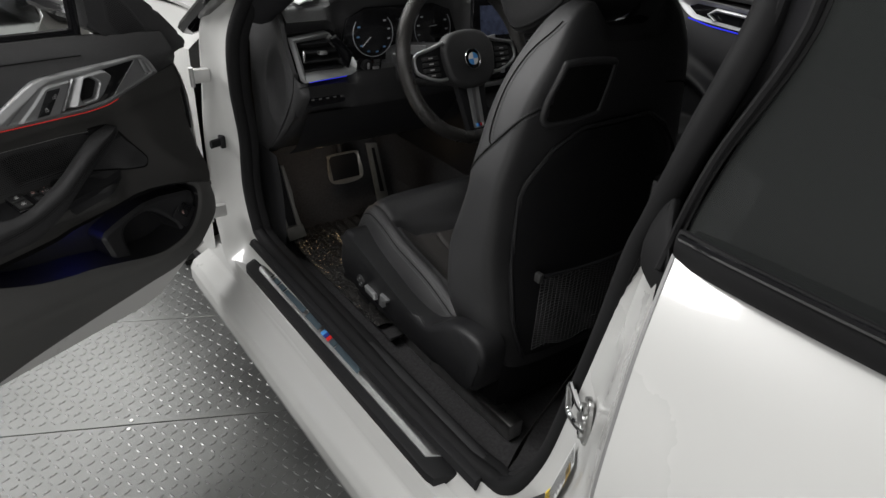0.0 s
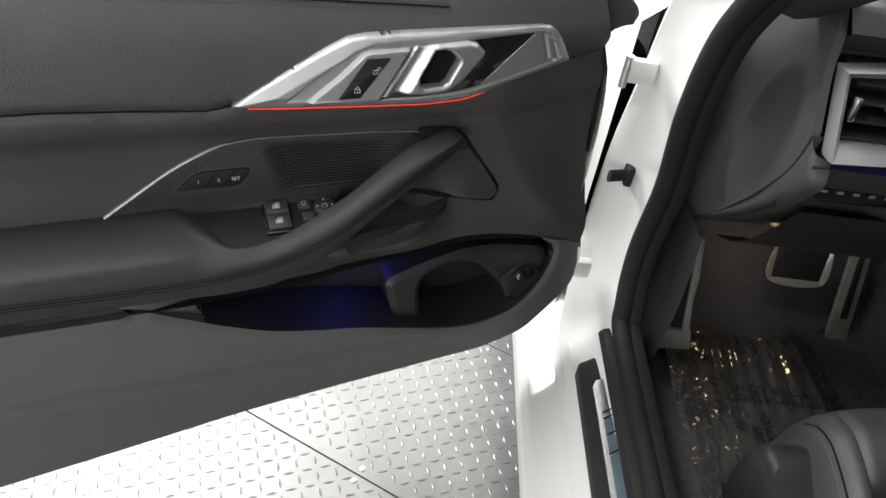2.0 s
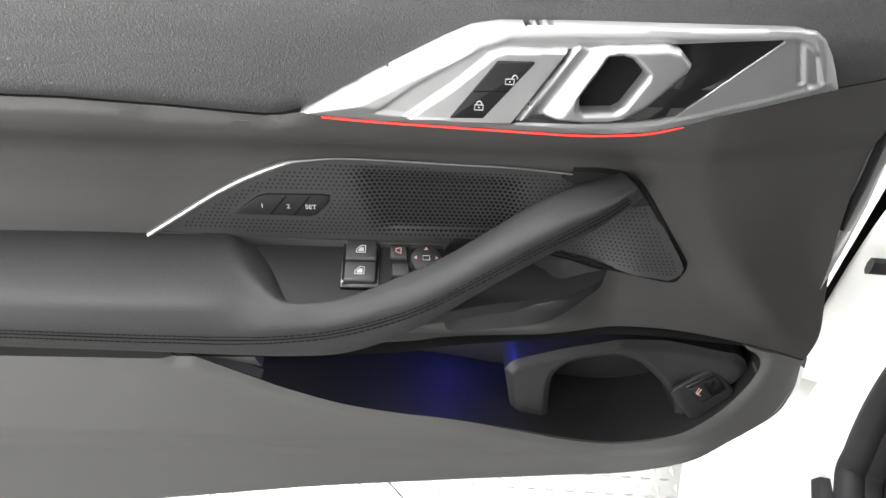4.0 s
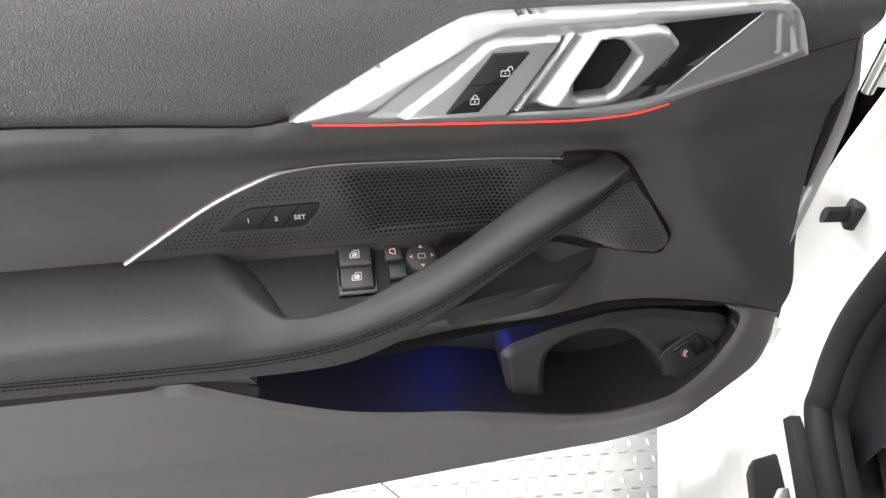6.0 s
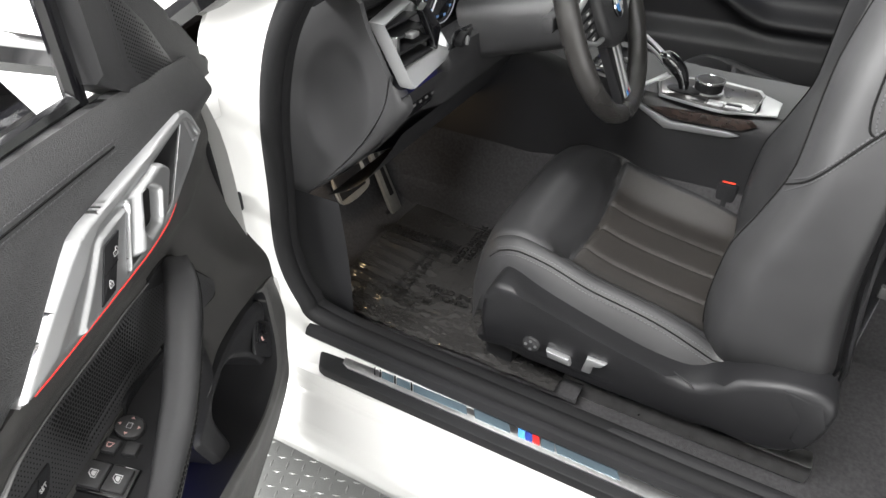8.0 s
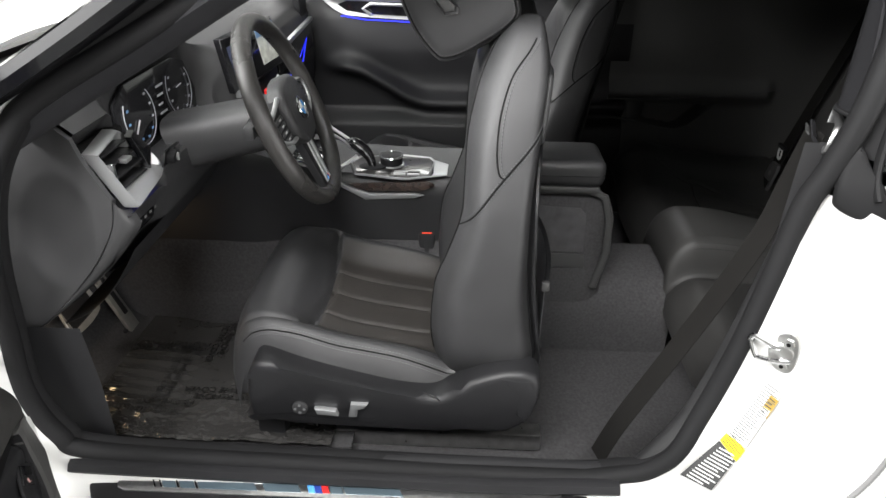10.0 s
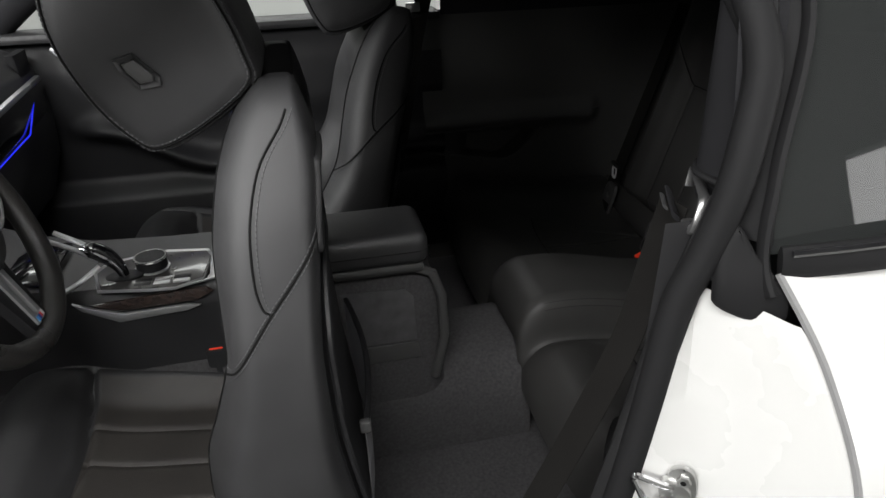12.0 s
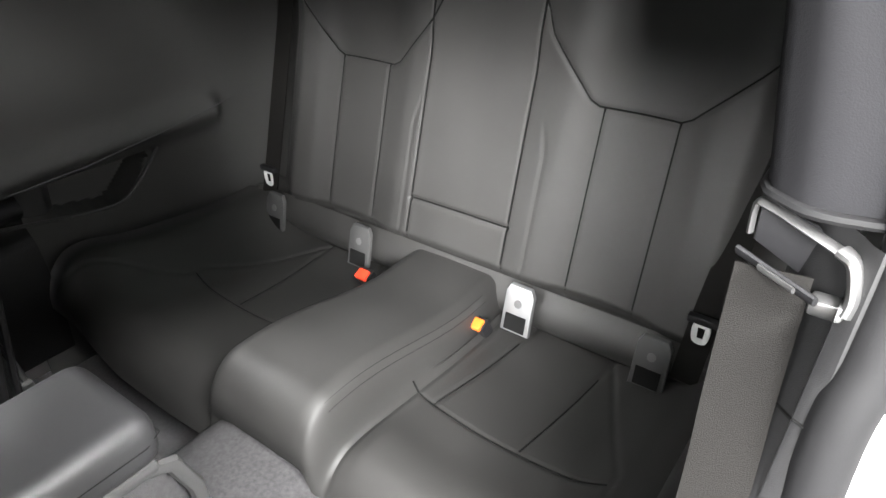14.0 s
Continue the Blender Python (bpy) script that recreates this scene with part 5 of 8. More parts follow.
# ---- front seats ----
HALF = [(0.44, 0.20), (0.50, 0.238), (0.58, 0.262), (0.70, 0.268), (0.84, 0.262), (0.93, 0.242), (1.02, 0.214), (1.07, 0.190), (1.12, 0.162), (1.150, 0.138), (1.168, 0.10), (1.175, 0.06)]
BOLSTER = [(0.44, -0.085), (0.50, -0.06), (0.58, -0.052), (0.68, -0.06), (0.76, -0.09), (0.84, -0.114), (0.96, -0.118), (1.05, -0.135), (1.11, -0.158), (1.175, -0.205)]
REAR = [(0.44, -0.27), (0.52, -0.276), (0.60, -0.264), (0.73, -0.248), (0.84, -0.245), (0.99, -0.256), (1.08, -0.264), (1.175, -0.245)]


def back_point(z, a, grow=0.0):
    """The backrest's skin at height z and angle a (0: right side, 90: front)."""
    hw, yb, yr = table(HALF, z) + grow, table(BOLSTER, z) + grow, table(REAR, z) - grow
    c, s = math.cos(a), math.sin(a)
    x = hw * math.copysign(abs(c) ** 0.62, c)
    t = abs(x) / max(hw, 1e-3)
    dish = 0.055 * ease((1.06 - z) / 0.14) + 0.006
    front = yb - dish * (1 - ease((t - 0.25) / 0.45))
    mid = lerp(yb, yr, 0.55)
    y = mid + (front - mid) * abs(s) ** 0.5 if s > 0 else mid + (yr - mid) * abs(s) ** 0.27
    return Vector((x, y, z))


def side_angle(y, z):
    """The turn at which the backrest's skin passes y at height z."""
    lo, hi = -89.0, 80.0
    for _ in range(24):
        m = (lo + hi) / 2
        if back_point(z, radians(m)).y < y:
            lo = m
        else:
            hi = m
    return radians(lo)


def rear_y(x, z):
    """The rear face of the backrest."""
    hw, yb, yr = table(HALF, z), table(BOLSTER, z), table(REAR, z)
    c = min(0.999, abs(x) / hw) ** (1 / 0.62)
    mid = lerp(yb, yr, 0.55)
    return mid + (yr - mid) * math.sqrt(1 - c * c) ** 0.27


def cushion_top(x, y):
    hw = 0.262
    t = abs(x) / hw
    zb = table([(-0.10, 0.515), (0.0, 0.552), (0.12, 0.576), (0.22, 0.598), (0.28, 0.602), (0.32, 0.590), (0.345, 0.562), (0.362, 0.520), (0.372, 0.465)], y)
    zc = table([(-0.12, 0.480), (0.0, 0.495), (0.12, 0.517), (0.19, 0.545), (0.24, 0.592), (0.28, 0.606), (0.32, 0.596), (0.345, 0.566), (0.362, 0.522), (0.372, 0.465)], y)
    z = lerp(zc, zb, ease((t - 0.50) / 0.36)) - 0.060 * max(0.0, (t - 0.80) / 0.20) ** 2.0
    line = 0.205 - 0.03 * (1 - t)
    z -= 0.013 * math.exp(-((y - line) / 0.008) ** 2) * (1 if t < 0.76 else 0.0)
    if y < line and t < 0.72:
        for q in (-0.085, 0.0, 0.085):
            z -= 0.004 * math.exp(-((x - q) / 0.005) ** 2)
    z -= 0.008 * math.exp(-((t - 0.775) / 0.020) ** 2)
    return z


def seat_place(x, y, off=0.0):
    """A place on the cushion, its front corners rounded in plan."""
    t = abs(x) / 0.262
    return Vector((x * (1 - 0.05 * ease((y - 0.1) / 0.25)), y - (0.006 + 0.040 * t ** 4) * ease((y - 0.08) / 0.27), cushion_top(x, y) + off))


def front_seat(label, x0, y0, recline, outer):
    """A sports seat; outer is the side (-1 or 1) of its switch panel."""
    seat = thing("front_seat", label, "car seat", pose(x0, y0, 0), "front seats")
    lean = Matrix.Translation((0, -0.16, 0.47)) @ Matrix.Rotation(radians(recline), 4, "X") @ Matrix.Translation((0, 0.16, -0.47))

    def leaned(p):
        return lean @ Vector(p)

    heights = [0.44, 0.455, 0.475] + [0.50 + 0.02 * k for k in range(32)] + [1.135, 1.15, 1.162, 1.17, 1.175]
    n = 72
    def hollowed(p):
        """The top of the backrest dips between its shoulders, below the headrest."""
        return Vector((p.x, p.y, p.z - 0.055 * ease((p.z - 1.085) / 0.08) * (1 - ease((abs(p.x) - 0.045) / 0.06))))

    backrest = part("backrest", loft([[leaned(hollowed(back_point(z, 2 * math.pi * i / n))) for i in range(n)] for z in heights]), LEATHER, seat, "black leather backrest with piped bolsters")
    # seams of the bolsters
    for sx in (-1, 1):
        turn = (lambda a: math.pi - a) if sx < 0 else (lambda a: a)
        DIA = spline2([(-0.256, 1.012), (-0.2196, 0.9664), (-0.1752, 0.9124), (-0.1394, 0.8592), (-0.1150, 0.815)], 26)
        BOW = spline2([(-0.232, 1.135), (-0.2226, 1.1178), (-0.1946, 1.0785), (-0.1779, 1.0225), (-0.1741, 0.9642), (-0.1781, 0.9331), (-0.186, 0.924)], 30)
        dia = [back_point(z, turn(side_angle(y, z)), 0.0008) for y, z in DIA]
        dib = [back_point(z - 0.011, turn(side_angle(y, z - 0.011)), 0.0008) for y, z in DIA]
        dic = [back_point(z - 0.0055, turn(side_angle(y, z - 0.0055)), 0.0004) for y, z in DIA]
        bow = [back_point(z, turn(side_angle(y, z)), 0.0004) for y, z in BOW]
        bob = [back_point(z, turn(side_angle(y - 0.007, z)), 0.0008) for y, z in BOW]
        inn = [back_point(z, turn(radians(a)), 0.0006) for z, a in spline2([(1.15, 55), (1.0, 58), (0.85, 57), (0.7, 56), (0.52, 55)], 26)]
        for pts, m_, r in ((dia, STITCH, 0.0008), (dib, STITCH, 0.0008), (dic, SEAM, 0.0016), (bow, SEAM, 0.0015), (bob, STITCH, 0.0008), (inn, SEAM, 0.0013)):
            line = [leaned(p) for p in pts]
            part("seam" if m_ is SEAM else "stitching", sweep(line, r, None, 5) if m_ is SEAM else stitches(line, r), m_, backrest)
    # hard shell and net at the rear

    def shell_half(z):
        return table(HALF, z) - 0.045 - 0.05 * ease((z - 0.84) / 0.1)

    shell = part("rear_shell", thicken(grid(lambda a, b: leaned((lerp(-1, 1, a) * shell_half(lerp(0.48, 0.945, b)) * (1 - 0.25 * ease((b - 0.9) / 0.1)), table(REAR, lerp(0.48, 0.945, b)) - 0.010 + 0.016 * abs(lerp(-1, 1, a)) ** 6 - 0.012 * math.sin(math.pi * a) * math.sin(math.pi * b), lerp(0.48, 0.945, b))), 24, 24), 0.004), DARK, seat, "matt black seat-back shell")
    rim = [leaned((sx * shell_half(z) * 1.01, table(REAR, z) - 0.004, z)) for sx, z in [(-1, 0.48 + 0.02 * k) for k in range(23)]]
    rim += [leaned((lerp(-1, 1, k / 10) * shell_half(0.945) * 0.82, table(REAR, 0.95) - 0.008, 0.952)) for k in range(1, 10)]
    rim += [leaned((shell_half(z) * 1.01, table(REAR, z) - 0.004, z)) for z in [0.92 - 0.02 * k for k in range(23)]]
    part("shell_piping", sweep(rim, 0.0045, None, 6), SKIRT, shell, "raised piping")
    net = bmesh.new()
    for k in range(30):
        sweep_into(net, [leaned((lerp(-0.17, 0.17, q / 10), -0.283 - 0.016 * math.sin(math.pi * q / 10), 0.50 + 0.0058 * k + 0.008 * math.sin(q * 1.9 + k * 0.3))) for q in range(11)], 0.0010)
    for k in range(34):
        sweep_into(net, [leaned((lerp(-0.17, 0.17, k / 33), -0.283 - 0.016 * math.sin(math.pi * k / 33), 0.50 + 0.0168 * q)) for q in range(11)], 0.0008)
    part("net", net, MESH_NET, seat, "stretched black map net")
    part("net_band", sweep([leaned((lerp(-0.175, 0.175, q / 12), -0.285 - 0.018 * math.sin(math.pi * q / 12), 0.676)) for q in range(13)], 0.005, 0.003, 6), DARK, seat)
    for sx in (-1, 1):
        part("net_clip", box(-0.006, 0.006, -0.008, 0.008, -0.010, 0.010, 0.003), PLASTIC, seat).matrix_local = Matrix.Translation(leaned((sx * 0.178, -0.283, 0.676)))
    # easy-entry recess: a flat black patch stands for its shaded hollow
    REC = [(-0.185, 0.985), (-0.165, 1.07), (-0.145, 1.085), (-0.055, 1.080), (-0.045, 1.065), (-0.055, 1.0), (-0.07, 0.985)]
    REC = [(-0.115 + (x + 0.115) * 1.0, z - 0.012) for x, z in REC]
    flip = 1 if outer < 0 else -1
    part("recess", patch(REC, lambda x, y, z: leaned((flip * x, rear_y(x, y) - 0.004, y)), 0.005), SEAM, seat, "flat black patch for the shaded grip recess")
    part("recess_frame", sweep([leaned((flip * p.x, rear_y(p.x, p.y) - 0.001, p.y)) for p in [Vector(q + (0,)) for q in soft(REC, 60)]], 0.007, 0.006, 10, (0, 1, 0), True), SOFT, seat)
    # cushion
    def cushion(a, b):
        y = lerp(-0.14, 0.372, b)
        x = lerp(-0.262, 0.262, a)
        return seat_place(x, y)
    bm = grid(cushion, 90, 96)
    edge = [v for v in bm.verts if v.is_boundary]
    got = bmesh.ops.extrude_edge_only(bm, edges=[e for e in bm.edges if e.is_boundary])
    for v in got["geom"]:
        if isinstance(v, bmesh.types.BMVert):
            v.co.z = 0.435 if v.co.y < 0.3 else 0.44
            v.co.x *= 0.985
            v.co.y = min(v.co.y, 0.345)
    cush = part("cushion", bm, LEATHER, seat, "black leather seat cushion with thigh support")
    part("cushion_panel", grid(lambda a, b: seat_place(lerp(-0.188, 0.188, a), lerp(-0.13, 0.178, b), 0.0012), 80, 50), LEATHER_DEEP, cush, "perforated brown-black leather panel")
    for sx in (-1, 1):
        part("seam", sweep([seat_place(sx * 0.236, y, 0.0002) for y in [-0.12 + 0.02 * k for k in range(24)]], 0.0014, None, 5), SEAM, cush)
        for dx in (0.231, 0.241):
            part("stitching", stitches([seat_place(sx * dx, y, 0.0006) for y in [-0.12 + 0.02 * k for k in range(24)]]), STITCH, cush)
    # side skirt with switches
    SK = [(0.262, 0.560), (0.282, 0.525), (0.290, 0.48), (0.288, 0.425), (0.275, 0.405), (-0.10, 0.392), (-0.205, 0.388), (-0.258, 0.43), (-0.278, 0.505), (-0.268, 0.545), (-0.225, 0.556), (-0.16, 0.538), (-0.09, 0.492), (-0.02, 0.495), (0.10, 0.522), (0.20, 0.548)]
    SK = soft(SK, 64)
    for side in (-1, 1):
        sk = part("side_skirt", slab(SK, 0.062, lambda x, y, z, side=side: (side * (0.238 + z - 0.02 * ease((0.47 - y) / 0.1)), x, y), 0.016, 4), SKIRT, seat, "black plastic side skirt")
        if side == outer:
            sw = [(0.222, 0.478), (0.045, 0.472), (0.030, 0.440), (0.05, 0.415), (0.225, 0.428), (0.236, 0.455)]
            part("switch_field", slab(sw, 0.003, lambda x, y, z: (side * (0.292 + z - 0.004), x, y), 0.001), DARK, sk)
            part("lumbar_switch", disc(0.016, 0.010, 20, lambda x, y, z: (side * (0.290 + z), 0.188 + x, 0.452 + y), 0.003), SOFT, sk, "round lumbar switch")
            for a in range(4):
                part("switch_mark", disc(0.003, 0.001, 8, lambda x, y, z, a=a: (side * (0.300 + z), 0.188 + 0.009 * math.cos(a * 1.57) + x, 0.452 + 0.009 * math.sin(a * 1.57) + y)), SATIN, sk)
            part("slide_switch", slab([(0.158, 0.458), (0.116, 0.454), (0.112, 0.440), (0.154, 0.443)], 0.016, lambda x, y, z: (side * (0.290 + z), x, y), 0.004), SATIN, sk, "satin silver slide switch")
            part("recline_switch", slab([(0.092, 0.440), (0.086, 0.474), (0.052, 0.474), (0.060, 0.462), (0.074, 0.458), (0.076, 0.440)], 0.016, lambda x, y, z: (side * (0.290 + z), x, y), 0.004), SATIN, sk, "satin silver recline switch")
            part("hinge_cover", slab([(-0.20, 0.545), (-0.255, 0.54), (-0.272, 0.50), (-0.255, 0.44), (-0.235, 0.455), (-0.235, 0.50)], 0.008, lambda x, y, z: (side * (0.293 + z), x, y), 0.004), SKIRT, sk)
            part("flap", slab([(-0.066, 0.497), (-0.090, 0.482), (-0.102, 0.462), (-0.076, 0.492)], 0.003, lambda x, y, z: (side * (0.294 + z), x, y), 0.001), PLASTIC, sk)
    part("seat_base", box(-0.21, 0.21, -0.24, 0.26, 0.31, 0.45, 0.02), DARK, seat)
    for sx in (-1, 1):
        part("rail", box(sx * 0.2 - 0.02, sx * 0.2 + 0.02, -0.30, 0.33, 0.28, 0.325, 0.005), STEEL if sx == outer else DARK, seat)
        part("front_bracket", box(sx * 0.225 - 0.02, sx * 0.225 + 0.02, 0.24, 0.30, 0.30, 0.42, 0.008), DARK, seat)
    # headrest on two posts
    HR = [(-0.205, 1.150), (-0.135, 1.100), (-0.085, 1.080), (-0.060, 1.090), (-0.022, 1.140), (0.006, 1.215), (0.004, 1.28), (-0.03, 1.325), (-0.09, 1.34), (-0.15, 1.31), (-0.185, 1.25), (-0.205, 1.19)]
    prof = spline([(0, y, z) for y, z in HR], 48, True)
    cy, cz = -0.095, 1.21
    rings = []
    for t, s in ((-0.128, 0.55), (-0.127, 0.74), (-0.123, 0.86), (-0.113, 0.945), (-0.098, 0.985), (-0.06, 1.0), (0, 1.0), (0.06, 1.0), (0.098, 0.985), (0.113, 0.945), (0.123, 0.86), (0.127, 0.74), (0.128, 0.55)):
        rings.append([leaned((t, cy + (p.y - cy) * s, cz + (p.z - cz) * s)) for p in prof])
    hr = part("headrest", loft(rings), LEATHER, seat, "black leather headrest")
    for sx in (-1, 1):
        ring = [leaned((sx * 0.1200, cy + (p.y - cy) * 0.90, cz + (p.z - cz) * 0.90)) for p in prof]
        part("seam", sweep(ring, 0.0014, None, 5, (1, 0, 0), True), SEAM, hr)
        for t, s in ((0.1225, 0.87), (0.1155, 0.935)):
            part("stitching", stitches([leaned((sx * t, cy + (p.y - cy) * s, cz + (p.z - cz) * s)) for p in prof + prof[:1]], 0.0009), STITCH, hr)
        part("post", sweep([leaned((sx * 0.090, -0.155, 1.12)), leaned((sx * 0.090, -0.150, 1.17)), leaned((sx * 0.090, -0.12, 1.24))], 0.0065, None, 12, (1, 0, 0)), CHROME, seat, "chrome headrest post")
        part("post_collar", disc(0.016, 0.012, 18, lambda x, y, z, sx=sx: leaned((sx * 0.090 + x, -0.185 + y + 0.028, 1.158 + z)), 0.003), GLOSS, seat)
    HEX = [(-0.060, 1.196), (-0.081, 1.203), (-0.105, 1.176), (-0.104, 1.166), (-0.082, 1.163), (-0.064, 1.184)]
    part("release_bezel", flat_ring(HEX, [(-0.082 + (y + 0.082) * 0.72, 1.182 + (z - 1.182) * 0.72) for y, z in HEX], 0.006, lambda x, y, z: leaned((outer * (0.1265 + z), x, y)), straight=True), SOFT, hr)
    part("release_button", slab([(-0.082 + (y + 0.082) * 0.66, 1.182 + (z - 1.182) * 0.66) for y, z in HEX], 0.005, lambda x, y, z: leaned((outer * (0.1265 + z), x, y)), 0.002), PLASTIC, hr, "headrest release button")
    return seat


def sweep_into(bm, pts, r):
    """A thin four-sided cord added to bm."""
    rows = []
    for p in pts:
        rows.append([bm.verts.new((p[0] + dx, p[1] + dy, p[2] + dz)) for dx, dy, dz in ((-r, 0, 0), (0, -r, 0), (r, 0, r), (0, r, -r))])
    for a, b in zip(rows, rows[1:]):
        for i in range(4):
            bm.faces.new((a[i], a[(i + 1) % 4], b[(i + 1) % 4], b[i]))


front_seat("black leather sports seat with chrome-posted headrest, beside the open door", -0.335, 0.0, 0, -1)
front_seat("black leather sports seat, slid back beside the far door", 0.345, -0.115, 12, 1)


# ---- dashboard ----
CAP_PLASTIC = mat("grained_dashboard_plastic", (0.030, 0.030, 0.031), 0.5, spec=0.4, grain=0.25, gscale=1300, vary=0.08)
dash = thing("dashboard", "black dashboard with silver-framed vents and digital instruments", "dashboard")
SIDE_P = [(0.642, 0.642), (0.544, 0.713), (0.468, 0.785), (0.422, 0.874), (0.506, 0.890), (0.506, 0.984), (0.478, 1.012), (0.505, 1.035), (0.56, 1.04), (0.75, 1.03), (0.95, 0.99)]
HOOD_P = [(0.64, 0.64), (0.52, 0.70), (0.44, 0.80), (0.425, 0.862), (0.428, 0.893), (0.446, 0.901), (0.504, 0.897), (0.515, 1.048), (0.462, 1.068), (0.520, 1.086), (0.95, 0.99)]
MID_P = [(0.64, 0.58), (0.45, 0.64), (0.405, 0.76), (0.395, 0.86), (0.402, 0.94), (0.412, 0.985), (0.43, 1.01), (0.47, 1.03), (0.54, 1.04), (0.75, 1.035), (0.95, 0.99)]


def dash_point(x, i):
    h = ease((x + 0.545) / 0.05) * ease((-0.11 - x) / 0.05)
    m = ease((x + 0.16) / 0.06)
    a = Vector((0, *SIDE_P[i])).lerp(Vector((0, *MID_P[i])), m).lerp(Vector((0, *HOOD_P[i])), h)
    return Vector((x, a.y, a.z))


def dash_skin(a, b):
    x = lerp(-0.655, 0.655, a)
    t = b * 10
    i = min(int(t), 9)
    return dash_point(x, i).lerp(dash_point(x, i + 1), t - i)


part("panel", grid(dash_skin, 100, 40), SOFT, dash, "soft black dashboard")
JOINT = [(0.644, 0.639), (0.58, 0.695), (0.526, 0.75), (0.486, 0.799), (0.453, 0.854), (0.440, 0.905)]
CAP = spline2(JOINT, 24) + [(0.468, 0.975), (0.478, 1.008), (0.510, 1.030), (0.60, 1.026), (0.70, 0.96), (0.715, 0.80), (0.70, 0.640)]


def cap_place(y, z):
    """The end cap with its shallow tear-shaped dish."""
    e = math.hypot((y - 0.540 + 0.16 * (z - 0.845)) / 0.056, (z - 0.845) / 0.092)
    return (-0.662 + 0.006 * (1 - ease((e - 0.55) / 0.6)) - 0.0025 * math.exp(-((e - 1.15) / 0.16) ** 2) - 0.010 * ease((z - 0.86) / 0.14) * ease((0.52 - y) / 0.06), y, z)


part("end_cap", sheet(CAP, cap_place, 0.009, edge=0.010, turn=(1, 0, 0)), CAP_PLASTIC, dash, "dark grey dashboard end cap")
CHEEK = [(0.640, 0.638), (0.592, 0.674), (0.544, 0.713), (0.494, 0.757), (0.444, 0.812), (0.416, 0.852), (0.428, 0.880)]
part("end_cheek", ribbon([[Vector((x0 + 0.006 * f * f, *lerp(Vector(p), Vector(q), f))) for p, q in zip(spline2(JOINT, 24), spline2(CHEEK, 24))] for f, x0 in ((0.03, -0.650), (0.03, -0.6605), (0.2, -0.6615), (0.4, -0.6615), (0.6, -0.660), (0.8, -0.657), (0.93, -0.652), (1.0, -0.640))]), CAP_PLASTIC, dash, "rounded lower dashboard edge")
part("hood_stitching", stitches([dash_point(-0.65 + 0.0125 * k, 8).lerp(dash_point(-0.65 + 0.0125 * k, 7), 0.5) + Vector((0, 0, 0.003)) for k in range(44)], 0.0010), STITCH, dash)
part("speaker_cover", slab([(-0.61, 0.50), (-0.56, 0.53), (-0.49, 0.60), (-0.52, 0.62), (-0.60, 0.57)], 0.004, lambda x, y, z: (x, y, 1.046 + z + 0.02 * ease((x + 0.6) / 0.1)), 0.002), LABEL_WHITE, dash, "pale speaker cover")

# driver's vent
vent = part("air_vent", box(-0.645, -0.512, 0.478, 0.503, 0.893, 0.982, 0.004), SEAM, dash, "dark air vent in a silver frame")
VENT_OUT = [(-0.657, 0.980), (-0.650, 0.888), (-0.52, 0.888), (-0.488, 0.896), (-0.497, 0.925), (-0.552, 0.986)]
VENT_IN = [(-0.641, 0.969), (-0.636, 0.904), (-0.53, 0.903), (-0.508, 0.907), (-0.516, 0.922), (-0.559, 0.971)]
part("vent_frame", flat_ring(VENT_OUT, VENT_IN, 0.026, lambda x, y, z: (x, 0.434 + 0.50 * (y - 0.895) + 0.132 * (x + 0.637) - z, y), straight=True), SATIN, vent, "satin silver angular vent frame")
part("vent_cheek", slab([(-0.545, 0.983), (-0.500, 0.935), (-0.515, 0.895), (-0.535, 0.935), (-0.56, 0.975)], 0.02, lambda x, y, z: (x, 0.452 - z * 0.6, y), 0.003), GLOSS, vent)
for k in range(4):
    z = 0.905 + 0.0195 * k
    part("slat", slab([(-0.632, 0.0), (-0.53, 0.0), (-0.53, 0.030), (-0.632, 0.030)], 0.003, lambda x, y, w, z=z: (x, 0.440 + 0.020 * ease((z - 0.9) / 0.08) + y, z + w + 0.15 * y), 0.001), SKIRT, vent)
part("vent_tab", box(-0.592, -0.570, 0.440, 0.456, 0.940, 0.948, 0.002), SATIN, vent)
part("vent_wheel", box(-0.634, -0.626, 0.440, 0.456, 0.925, 0.955, 0.003), CHROME, vent)
part("light_strip", sweep([(-0.630, 0.4225, 0.8845), (-0.575, 0.430, 0.8842), (-0.522, 0.437, 0.884)], 0.0016, None, 6), BLUE_GLOW, vent, "thin blue ambient light strip")
sw = part("light_switch_panel", slab([(-0.632, 0.846), (-0.520, 0.852), (-0.512, 0.838), (-0.528, 0.818), (-0.634, 0.814)], 0.006, lambda x, y, z: (x, 0.445 + 0.42 * (0.85 - y) * 0.3 - z, y), 0.002), GLOSS, dash, "gloss black light switches")
for k in range(5):
    part("switch_mark", box(-0.620 + 0.02 * k, -0.612 + 0.02 * k, 0.4375, 0.4385, 0.833, 0.837), PRINT_GREY, sw)
part("knee_panel", grid(lambda a, b: (lerp(-0.63, -0.10, a), lerp(0.452, 0.62, b) - 0.012, lerp(0.80, 0.635, b) - 0.03 * math.sin(math.pi * b)), 12, 10), SKIRT, dash)

# instrument display
cl = part("instrument_display", slab([(-0.505, 0.935), (-0.485, 0.905), (-0.43, 0.890), (-0.20, 0.890), (-0.155, 0.905), (-0.140, 0.945), (-0.165, 1.010), (-0.22, 1.028), (-0.43, 1.028), (-0.485, 1.005)], 0.006, lambda x, y, z: (x, 0.500 - z + 0.10 * (y - 0.95), y), 0.002), SCREEN, dash, "black digital instrument display")


